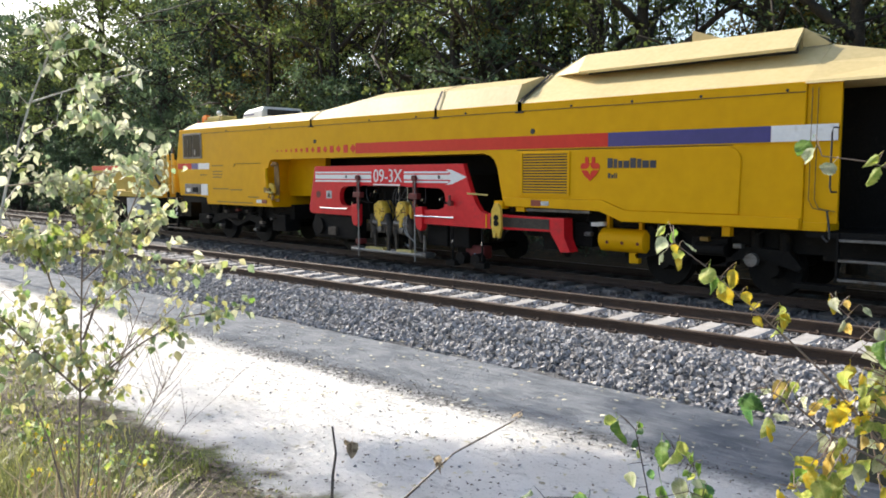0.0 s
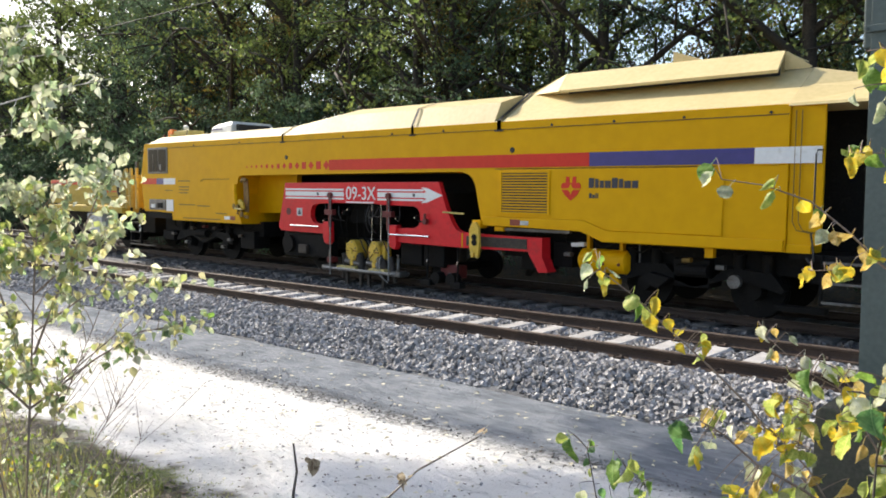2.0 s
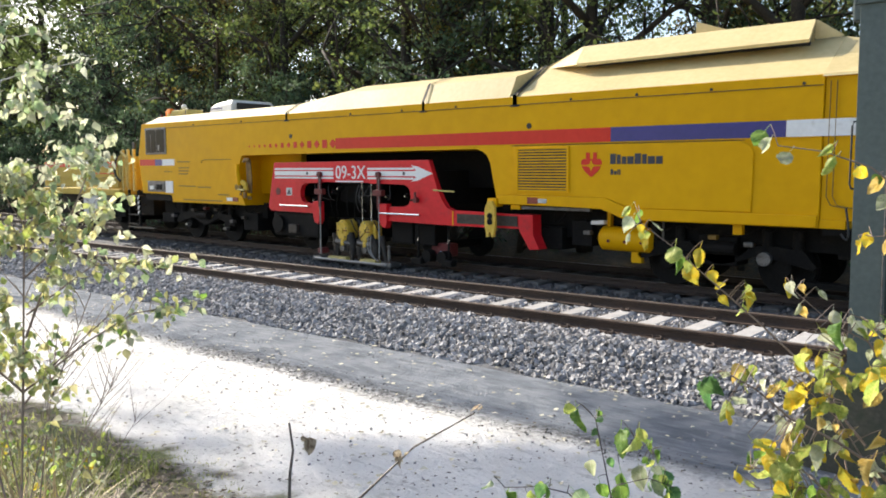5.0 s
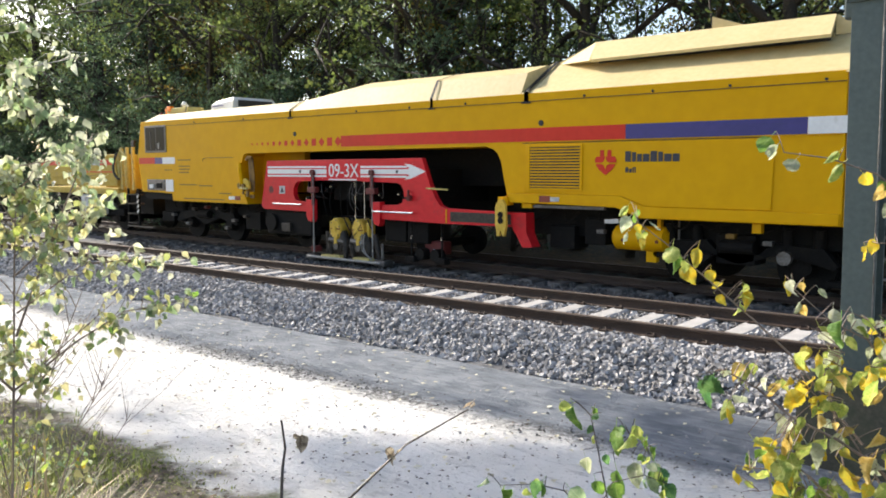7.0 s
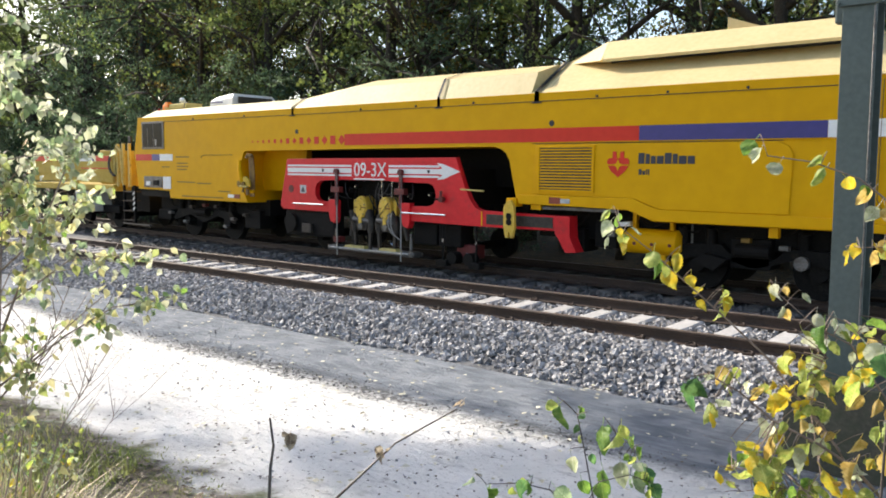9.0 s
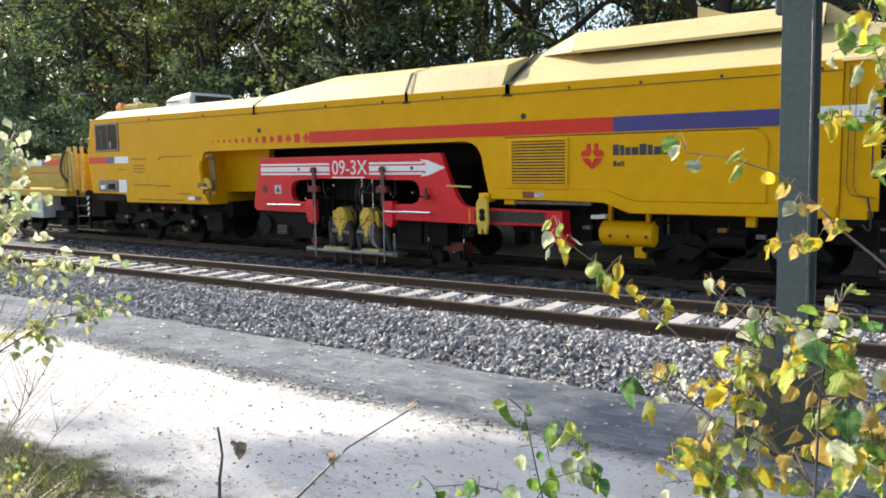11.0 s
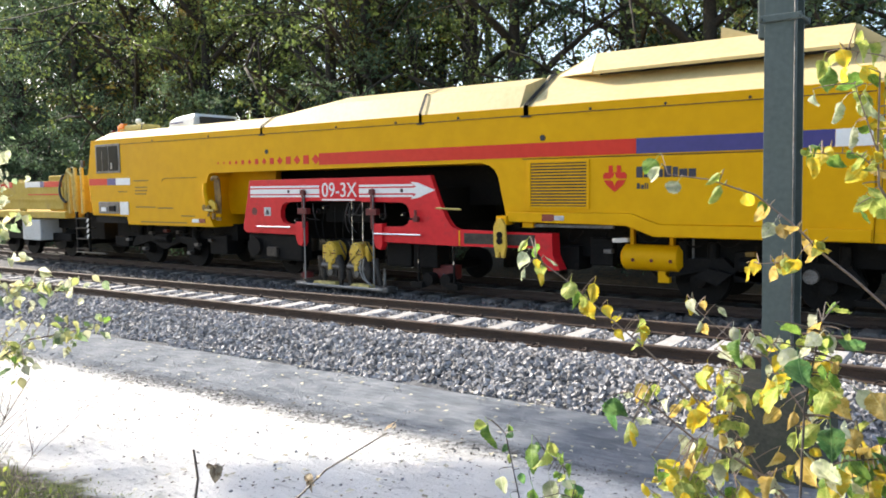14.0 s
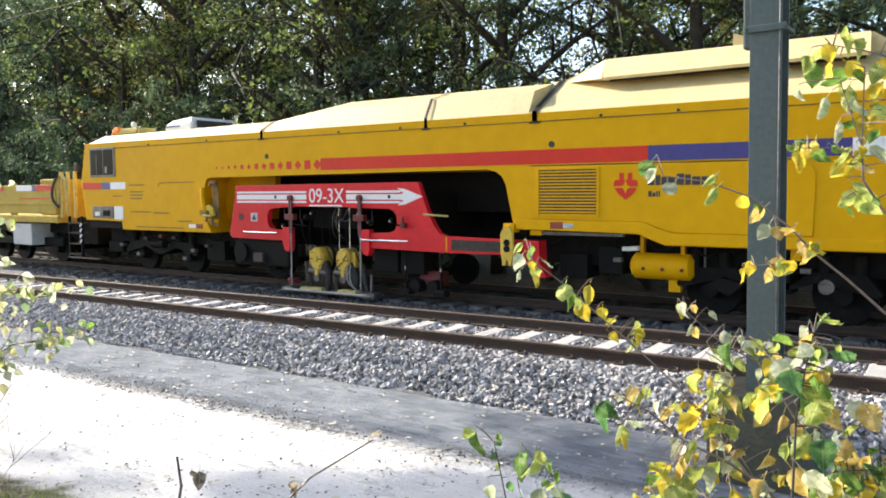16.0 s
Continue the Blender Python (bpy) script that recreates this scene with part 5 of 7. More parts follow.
scatter_leaves("fallen_leaves", 900, (-6, 10, -6.2, -1.9), 0.05, FALLEN, "pale fallen birch leaves scattered on the path", 7)
scatter_leaves("leaf_litter", 1300, (-4, 9.0, -7.0, -3.4), 0.026, LITTER, "dead brown leaves scattered over the sand", 8)
scatter_leaves("leaf_litter", 3200, (-2, 8.6, -8.6, -6.15), 0.05, LITTER, "brown leaf litter at the grassy verge", 9)


def grass(name, count, spots, length, material, label, seed):
    """Curved blades, three triangles each, thinning out towards the sand."""
    rng = np.random.default_rng(seed)
    verts, faces = [], []
    for _ in range(count):
        x0, y0, sx, sy = spots[rng.integers(0, len(spots))]
        x, y = rng.normal(x0, sx), rng.normal(y0, sy)
        if y > -5.9 + 0.15 * math.sin(3 * x) or (length > 0.05 and y > -6.15 - 0.58 * (x - 4.3) + 0.2 * math.sin(4.3 * x)):
            continue
        h, w, a = length * rng.uniform(0.4, 1.3), rng.uniform(0.003, 0.007), rng.uniform(0, 6.283)
        lean = rng.uniform(0.2, 1.1) * h
        z = ground_height(x, y) - 0.01
        dx, dy = math.cos(a), math.sin(a)
        k = len(verts)
        verts += [(x - dy * w, y + dx * w, z), (x + dy * w, y - dx * w, z), (x + dx * lean * 0.35 - dy * w * 0.8, y + dy * lean * 0.35 + dx * w * 0.8, z + h * 0.6), (x + dx * lean * 0.35 + dy * w * 0.8, y + dy * lean * 0.35 - dx * w * 0.8, z + h * 0.6), (x + dx * lean, y + dy * lean, z + h * 0.95)]
        faces += [(k, k + 1, k + 3, k + 2), (k + 2, k + 3, k + 4)]
    tagged(new(name, raw(name, verts, faces, material)), label, "grass", kind="stuff")


VERGE = [(5.6, -7.4, 0.7, 0.5), (4.6, -7.0, 0.8, 0.45), (3.2, -6.9, 1.0, 0.5), (1.5, -7.0, 1.3, 0.5), (6.6, -7.9, 0.5, 0.45), (5.0, -6.5, 0.6, 0.25), (-2.0, -7.4, 2.5, 0.6)]
grass("verge_grass", 6500, VERGE, 0.085, GRASS, "green autumn grass on the verge", 10)
grass("verge_grass", 2500, [(5.7, -7.75, 0.5, 0.22), (5.2, -7.55, 0.5, 0.22), (6.5, -8.05, 0.4, 0.2)], 0.28, GRASS, "taller tufts of green grass round the birch", 12)
grass("moss_grass", 2600, [(5.2, -6.35, 0.7, 0.25), (4.5, -6.2, 0.6, 0.2), (6.0, -6.75, 0.5, 0.25)], 0.03, GRASS, "short sparse grass on the dark soil", 13)
grass("dry_grass", 1500, [(6.9, -7.95, 0.2, 0.15), (7.05, -8.1, 0.2, 0.2), (6.5, -7.8, 0.3, 0.2)], 0.42, STRAW, "tall dry straw-coloured grass at the birch's foot", 11)

# ---- woods behind the tracks ----
BARK = surface("dark_rough_bark", (0.022, 0.018, 0.013), (0.07, 0.055, 0.04), 0.95, fine=30, coarse=4, relief=0.8, distance=0.03)
FOLIAGE = surface("woodland_leaf", (0.10, 0.150, 0.036), (0.21, 0.245, 0.07), 0.5, fine=3, coarse=0.35, relief=0.0, through=0.5, per_island=0.5)
FOLIAGE_DARK = surface("dark_woodland_leaf", (0.062, 0.112, 0.058), (0.125, 0.175, 0.088), 0.5, fine=3, coarse=0.35, relief=0.0, through=0.48, per_island=0.5)
FOLIAGE_AUTUMN = surface("autumn_leaf", (0.14, 0.115, 0.02), (0.30, 0.20, 0.04), 0.5, fine=3, coarse=0.35, relief=0.0, through=0.4, per_island=0.5)


def leaves_mesh(name, centres, size, material, rng):
    """Many small folded leaves, each of two triangles pairs, round the given centres."""
    n = len(centres)
    d = rng.normal(size=(n, 3))
    d /= np.linalg.norm(d, axis=1)[:, None]
    e = np.cross(d, rng.normal(size=(n, 3)))
    e /= np.linalg.norm(e, axis=1)[:, None]
    s = size * rng.uniform(0.6, 1.4, n)[:, None]
    a, c = centres - d * s * 0.5, centres + d * s * 0.5
    mid = centres + np.cross(d, e) * s * 0.10
    b, f = mid + e * s * 0.36, mid - e * s * 0.36
    verts = np.stack([a, b, c, f], 1).reshape(-1, 3)
    idx = np.arange(n) * 4
    faces = np.concatenate([np.stack([idx, idx + 1, idx + 2], 1), np.stack([idx, idx + 2, idx + 3], 1)])
    return raw(name, verts.tolist(), faces.tolist(), material)


def tree_kind(seed, height, spread, material, leaves, first_limb=0.22, leaf=0.16, lean=0.0, stout=1.0):
    """A tapered, forking trunk with limbs and twigs that carry clumps of leaves."""
    rng = np.random.default_rng(seed)
    bm = bmesh.new()
    trunk = [Vector((lean * t * height + 0.15 * math.sin(3 * t + seed), 0.12 * math.sin(2.3 * t + seed * 2), t * height)) for t in np.linspace(-0.03, 0.92, 9)]
    tube(trunk, 0.026 * height * stout, 0.006 * height * stout, seg=9, bm=bm)
    tips = []
    for i in range(15):
        t = first_limb + (0.88 - first_limb) * (i / 14) ** 0.9
        k = t * 8.6
        p = trunk[min(8, int(k))].lerp(trunk[min(8, int(k) + 1)], k - int(k))
        a = i * 2.4 + rng.uniform(-0.5, 0.5)
        reach = spread * (1.05 - 0.65 * t) * rng.uniform(0.7, 1.15)
        end = p + Vector((math.cos(a) * reach, math.sin(a) * reach, reach * rng.uniform(0.25, 0.75)))
        bent = sweep(p, p.lerp(end, 0.5) + Vector((0, 0, reach * 0.12)), end, 6)
        r = 0.010 * height * (1.1 - 0.7 * t) * min(1.0, 2 * stout)
        tube(bent, r, r * 0.3, seg=6, bm=bm)
        for j in (2, 3, 4, 5, 6):
            for _ in range(2):
                q = bent[j]
                out = q + Vector(rng.normal(size=3)) * reach * 0.26
                tube([q, q.lerp(out, 0.5) + Vector((0, 0, 0.08)), out], r * 0.32, r * 0.1, seg=4, bm=bm)
                tips.append(out)
            tips.append(bent[j])
    bmesh.ops.recalc_face_normals(bm, faces=bm.faces)
    wood = bpy.data.meshes.new("trunk")
    bm.to_mesh(wood)
    bm.free()
    wood.materials.append(BARK)
    wood.shade_smooth()
    tips = np.array([tuple(p) for p in tips])
    pick = tips[rng.integers(0, len(tips), leaves)]
    sub = rng.normal(size=(leaves, 3)) * np.array((0.6, 0.6, 0.30)) * spread * 0.115
    crown = leaves_mesh("crown", pick + sub, leaf, material, rng)
    return wood, crown


def plant(kind, name, x, y, turn, size, label, group="", z=None):
    wood, crown = kind
    base = (x, y, ground_height(x, y) - 0.1 if z is None else z)
    tree = thing(name, base, label, "tree", group)
    tree.rotation_euler, tree.scale = (0, 0, turn), (size, size, size)
    for n, m in (("trunk", wood), ("crown", crown)):
        o = new(n, m)
        o.parent = tree
    return tree


def woods():
    # finer leaved kinds where the wood stands near, coarser ones up the line
    oak = tree_kind(3, 15.0, 5.4, FOLIAGE, 20500, 0.24, 0.102, 0.03)
    dark = tree_kind(11, 14.0, 4.6, FOLIAGE_DARK, 21500, 0.14, 0.102)
    oak_far = tree_kind(4, 15.0, 5.4, FOLIAGE, 7500, 0.24, 0.185, 0.03)
    dark_far = tree_kind(12, 14.0, 4.6, FOLIAGE_DARK, 8000, 0.14, 0.18)
    autumn = tree_kind(23, 11.0, 3.8, FOLIAGE_AUTUMN, 12000, 0.18, 0.11, 0.05)
    low = tree_kind(31, 6.0, 3.0, FOLIAGE_DARK, 10000, 0.06, 0.108)
    low_far = tree_kind(32, 6.0, 3.0, FOLIAGE_DARK, 6000, 0.06, 0.15)
    rng = random.Random(5)
    x = -84.0
    while x < 14:
        near = -24 < x < 9
        k = rng.random()
        kind = (oak if near else oak_far) if k < 0.5 else (dark if near else dark_far)
        plant(kind, "broadleaf_tree", x, 10.5 + rng.uniform(-0.8, 1.6), rng.uniform(0, 6.28), rng.uniform(0.85, 1.12), "tall dark green broadleaf tree at the wood's edge", "trees behind the tracks")
        x += rng.uniform(4.0, 5.4)
    x = -98.0
    while x < 20:
        if abs(x + 0.5) < 2.6:  # a thin place in the wood, where the sky shows
            x += 2.6
            continue
        near = -26 < x < 9
        k = rng.random()
        kind = (dark if near else dark_far) if k < 0.4 else (oak if near else oak_far) if k < 0.85 else autumn
        plant(kind, "broadleaf_tree", x, 16.5 + rng.uniform(-1.5, 2.5), rng.uniform(0, 6.28), rng.uniform(0.9, 1.15), "tall broadleaf tree deeper in the wood", "trees behind the tracks")
        x += rng.uniform(6.5, 9.0)
    x = -118.0
    while x < 20:
        if abs(x + 3.6) < 3.0:
            x += 3.0
            continue
        plant(oak_far if rng.random() < 0.5 else dark_far, "broadleaf_tree", x, 24.0 + rng.uniform(-1.5, 2.5), rng.uniform(0, 6.28), rng.uniform(1.0, 1.25), "tall broadleaf tree deeper in the wood", "trees behind the tracks")
        x += rng.uniform(6.0, 8.0)
    for x in (-24, -17.5, -7.0, 1.5):
        plant(autumn, "autumn_tree", x, 12.8 + rng.uniform(-1, 1), rng.uniform(0, 6.28), rng.uniform(0.8, 1.1), "smaller tree with yellowing leaves", "yellowing trees")
    x = -60.0
    while x < 14:
        plant(low if -22 < x < 8 else low_far, "shrub", x, 8.6 + rng.uniform(-0.4, 1.0), rng.uniform(0, 6.28), rng.uniform(0.55, 0.95), "dense green shrub along the wood's edge", "shrubs behind the tracks")
        x += rng.uniform(2.6, 3.8)


woods()


def edge_trees():
    """Thinly leaved trees at the wood's edge, whose dark trunks and limbs show."""
    thin = tree_kind(57, 15.0, 4.6, FOLIAGE, 2600, 0.20, 0.15, 0.02, stout=0.62)
    for x, y, turn, size in EDGE_TREES:
        plant(thin, "edge_tree", x, y, turn, size, "thinly leaved tree with dark trunk and spreading limbs", "thin trees at the wood's edge")


EDGE_TREES = ((-14.1, 9.4, 0.4, 1.0), (-7.3, 9.3, 2.3, 1.05), (-6.3, 9.9, 4.4, 0.9), (-17.7, 9.4, 5.0, 0.95), (-1.1, 9.4, 1.2, 1.0), (4.5, 9.3, 3.3, 0.95))
edge_trees()

# ---- birch and branches close to the camera ----
TWIG = surface("brown_birch_twig", (0.15, 0.10, 0.07), (0.30, 0.22, 0.17), 0.55, fine=60, coarse=10, relief=0.2)
DARKTWIG = surface("dark_young_twig", (0.045, 0.032, 0.024), (0.10, 0.075, 0.055), 0.55, fine=60, coarse=10, relief=0.2)
PALEBARK = surface("pale_birch_bark", (0.42, 0.38, 0.32), (0.60, 0.56, 0.50), 0.6, fine=40, coarse=8, relief=0.2, dirt=(0.12, 0.09, 0.07), dirt_at=0.6)
LEAF_COLOURS = {
    "green": ((0.11, 0.23, 0.035), (0.25, 0.39, 0.07)),
    "lime": ((0.27, 0.37, 0.07), (0.52, 0.54, 0.14)),
    "dark": ((0.06, 0.16, 0.055), (0.15, 0.28, 0.09)),
    "yellow": ((0.74, 0.50, 0.025), (0.56, 0.50, 0.06)),
    "tan": ((0.55, 0.36, 0.07), (0.72, 0.54, 0.19)),
    "pale": ((0.42, 0.48, 0.26), (0.66, 0.68, 0.46)),
    "sage": ((0.20, 0.31, 0.15), (0.40, 0.49, 0.28)),
    "cream": ((0.58, 0.60, 0.36), (0.78, 0.79, 0.60)),
    "brown": ((0.20, 0.15, 0.10), (0.50, 0.42, 0.30)),
}


def leaf_material(name, low, high):
    """Blotched leaf skin with pale midrib and side veins, light shining through."""
    m = bpy.data.materials.new(name + "_birch_leaf")
    m.use_nodes = True
    n, l = m.node_tree.nodes, m.node_tree.links
    b = n["Principled BSDF"]

    def math_node(op, a, c=None, d=None):
        x = n.new("ShaderNodeMath")
        x.operation = op
        for k, v in enumerate((a, c, d)):
            if v is not None:
                if isinstance(v, (int, float)):
                    x.inputs[k].default_value = v
                else:
                    l.new(v, x.inputs[k])
        return x.outputs[0]

    def blend(f, a, c):
        x = n.new("ShaderNodeMix")
        x.data_type = "RGBA"
        for k, v in (("A", a), ("B", c)):
            if isinstance(v, tuple):
                x.inputs[k].default_value = (*v, 1)
            else:
                l.new(v, x.inputs[k])
        l.new(f, x.inputs["Factor"])
        return x.outputs["Result"]

    at = n.new("ShaderNodeTexCoord").outputs["Object"]
    chance = n.new("ShaderNodeObjectInfo").outputs["Random"]
    shift = n.new("ShaderNodeVectorMath")
    shift.operation = "ADD"
    l.new(at, shift.inputs[0])
    l.new(math_node("MULTIPLY", chance, 37.0), shift.inputs[1])

    def spots(scale, lo, hi):
        t = n.new("ShaderNodeTexNoise")
        t.inputs["Scale"].default_value, t.inputs["Detail"].default_value = scale, 5
        l.new(shift.outputs[0], t.inputs["Vector"])
        r = n.new("ShaderNodeMapRange")
        r.inputs["From Min"].default_value, r.inputs["From Max"].default_value = lo, hi
        l.new(t.outputs["Fac"], r.inputs["Value"])
        return r.outputs[0]

    split = n.new("ShaderNodeSeparateXYZ")
    l.new(at, split.inputs[0])
    across = math_node("ABSOLUTE", split.outputs["X"])
    rib = math_node("LESS_THAN", across, 0.014)
    side = math_node("LESS_THAN", math_node("FRACT", math_node("MULTIPLY", math_node("ADD", split.outputs["Z"], math_node("MULTIPLY", across, -0.75)), 8.5)), 0.11)
    vein = math_node("MAXIMUM", rib, math_node("MULTIPLY", side, 0.55))
    colour = blend(spots(3.2, 0.38, 0.62), low, high)
    colour = blend(math_node("MULTIPLY", spots(9.0, 0.60, 0.70), 0.65), colour, tuple(0.35 * c + k for c, k in zip(low, (0.08, 0.05, 0.01))))
    colour = blend(math_node("MULTIPLY", vein, 0.5), colour, tuple(min(0.85, 1.25 * c + 0.08) for c in high))
    tone = n.new("ShaderNodeVectorMath")
    tone.operation = "SCALE"
    l.new(colour, tone.inputs[0])
    l.new(math_node("MULTIPLY_ADD", chance, 0.5, 0.75), tone.inputs["Scale"])
    l.new(tone.outputs[0], b.inputs["Base Color"])
    b.inputs["Roughness"].default_value = 0.46
    bump = n.new("ShaderNodeBump")
    bump.inputs["Strength"].default_value, bump.inputs["Distance"].default_value = 0.5, 0.003
    l.new(math_node("ADD", spots(7.0, 0.2, 0.8), math_node("MULTIPLY", vein, -0.4)), bump.inputs["Height"])
    l.new(bump.outputs[0], b.inputs["Normal"])
    glow = n.new("ShaderNodeBsdfTranslucent")
    l.new(tone.outputs[0], glow.inputs["Color"])
    two = n.new("ShaderNodeMixShader")
    two.inputs[0].default_value = 0.58
    l.new(b.outputs[0], two.inputs[1])
    l.new(glow.outputs[0], two.inputs[2])
    l.new(two.outputs[0], n["Material Output"].inputs["Surface"])
    return m


LEAF_MATERIALS = {k: leaf_material(k, *v) for k, v in LEAF_COLOURS.items()}


def leaf_mesh(name, fold, curl, material, seed):
    """One birch leaf, 1 long, hanging from its stalk: a pointed rhomb with saw-toothed edge, folded and crumpled."""
    rng = random.Random(seed)
    steps = 15
    verts, faces = [], []
    twist = rng.uniform(-0.5, 0.5)
    for i in range(steps + 1):
        t = i / steps
        w = 0.39 * math.sin(math.pi * t ** 0.58) ** 0.82 * (1 - 0.12 * t) + 0.004 if 0 < t < 1 else 0.006
        tooth = 1.0 + (0.09 if i % 2 else -0.07) * (0.2 < t < 0.97)
        for s in (-1, -0.5, 0, 0.5, 1):
            x = s * w * (tooth if abs(s) == 1 else 1)
            wave = 0.08 * math.sin(6 * t + 2.5 * s + seed) * abs(s) + 0.035 * rng.uniform(-1, 1) * abs(s)
            up = abs(x) * math.sin(fold) + curl * t * t + wave
            z = -t * (1 - 0.28 * abs(curl) * t) - 0.10 * abs(s) * w
            a = twist * t
            verts.append((x * math.cos(fold) * math.cos(a) - up * math.sin(a), x * math.sin(a) * 0.6 + up * math.cos(a), z))
    for i in range(steps):
        for k in range(4):
            a = 5 * i + k
            faces.append((a, a + 1, a + 6, a + 5))
    k = len(verts)
    verts += [(-0.010, 0, 0.34), (0.010, 0, 0.34), (0.012, 0, 0.0), (-0.012, 0, 0.0), (0, 0.018, 0.34), (0, 0.018, 0.0)]
    faces += [(k, k + 1, k + 2, k + 3), (k + 1, k + 4, k + 5, k + 2), (k + 4, k, k + 3, k + 5)]
    mesh = raw(name, verts, faces, material)
    mesh.shade_smooth()
    return mesh


LEAF_KINDS = {c: [leaf_mesh("leaf", f, k, m, i) for i, (f, k) in enumerate(((0.25, 0.15), (0.8, 0.35), (0.15, -0.45), (0.5, 0.6), (0.95, -0.2), (0.4, 0.0)))] for c, m in LEAF_MATERIALS.items()}
leaf_rng = random.Random(77)


def add_leaf(parent, place, size, colour, facing=None):
    ob = new("leaf", leaf_rng.choice(LEAF_KINDS[colour]))
    ob.parent = parent
    turn = leaf_rng.uniform(0, 360) if facing is None else facing + leaf_rng.uniform(-65, 65)
    m = Matrix.Translation(Vector(place) - BASE[parent.name]) @ pose(0, 0, 0, leaf_rng.uniform(-45, 45), leaf_rng.uniform(-50, 50), turn)
    ob.matrix_basis = m @ Matrix.Diagonal((size, size, size, 1)) @ Matrix.Translation((0, 0, 0.12))
    return ob


def nearest(stems, p):
    """The place on the stems closest to p."""
    best = None
    for pts in stems:
        for a, b in zip(pts, pts[1:]):
            a, b = Vector(a), Vector(b)
            k = max(0.0, min(1.0, (p - a).dot(b - a) / (b - a).length_squared))
            q = a.lerp(b, k)
            if best is None or (q - p).length < (best - p).length:
                best = q
    return best


def along(pts, t):
    """The place at the share t of a line's points."""
    k = min(max(t, 0.0), 0.9999) * (len(pts) - 1)
    return Vector(pts[int(k)]).lerp(Vector(pts[int(k) + 1]), k - int(k))


def branch(name, base, label, stems, leaves, facing=20, fill=0, tints=("lime", "yellow", "green"), spread=0.03, tip=0.35):
    """A leafy branch: stems as bent, tapering twigs, the chief leaves as (x, y, z, length in cm, colour), and small ones on short spurs along the stems."""
    plant_ob = thing(name, base, label, "branch")
    bark = DARKTWIG if name == "birch_shoot" else TWIG
    lines = [pts for pts, r in stems]
    for pts, r in stems:
        part("twig", tube(pts, r * 0.78, r * 0.3, seg=6), bark, plant_ob, smooth=60)
    made = []
    for x, y, z, size, c in leaves:
        made.append(add_leaf(plant_ob, (x, y, z), size / 100, c, facing))
        if leaf_rng.random() < 0.3:
            near = (x + leaf_rng.gauss(0, 0.014), y + leaf_rng.gauss(0, 0.014), z + leaf_rng.gauss(0.004, 0.012))
            made.append(add_leaf(plant_ob, near, size / 100 * leaf_rng.uniform(0.5, 0.8), leaf_rng.choice((c, c, "lime", "yellow", "green")), facing))
    for i in range(fill):
        pts = lines[i % len(lines)]
        p = along(pts, leaf_rng.uniform(tip, 1.0))
        off = Vector((leaf_rng.gauss(0, 1), leaf_rng.gauss(0, 1), leaf_rng.gauss(-0.25, 0.8))) * spread
        made.append(add_leaf(plant_ob, p + off, leaf_rng.uniform(0.018, 0.034), leaf_rng.choice(tints), facing))
    stalks = bmesh.new()
    for ob in made:
        top = BASE[plant_ob.name] + ob.matrix_basis @ Vector((0, 0, 0.34))
        root = nearest(lines, top)
        if (root - top).length > 0.07:
            bpy.data.objects.remove(ob)
        elif (root - top).length > 0.004:
            tube(sweep(root, root.lerp(top, 0.6) + Vector((0, 0, 0.08 * (root - top).length)), top, 4), 0.0009, 0.0006, seg=4, bm=stalks)
    tagged(part("leaf_stalk", stalks, bark, plant_ob), "thin leaf stalks and spurs", kind="stuff")
    return plant_ob


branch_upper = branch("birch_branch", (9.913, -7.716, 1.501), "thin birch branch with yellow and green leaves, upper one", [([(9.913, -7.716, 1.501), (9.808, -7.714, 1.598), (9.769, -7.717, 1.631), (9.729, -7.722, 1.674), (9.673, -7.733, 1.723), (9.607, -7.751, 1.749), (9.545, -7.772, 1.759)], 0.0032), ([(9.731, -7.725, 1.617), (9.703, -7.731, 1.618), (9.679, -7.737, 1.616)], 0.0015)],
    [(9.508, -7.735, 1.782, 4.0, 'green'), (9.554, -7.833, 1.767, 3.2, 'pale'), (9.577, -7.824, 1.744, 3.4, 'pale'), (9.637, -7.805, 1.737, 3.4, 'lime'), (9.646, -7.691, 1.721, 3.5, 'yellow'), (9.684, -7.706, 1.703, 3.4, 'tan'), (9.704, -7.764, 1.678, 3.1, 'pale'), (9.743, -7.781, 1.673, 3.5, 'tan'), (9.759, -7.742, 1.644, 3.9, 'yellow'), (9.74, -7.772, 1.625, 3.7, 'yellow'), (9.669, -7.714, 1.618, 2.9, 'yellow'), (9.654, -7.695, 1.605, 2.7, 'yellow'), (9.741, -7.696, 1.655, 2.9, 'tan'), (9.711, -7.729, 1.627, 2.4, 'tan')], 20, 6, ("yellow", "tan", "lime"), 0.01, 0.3)
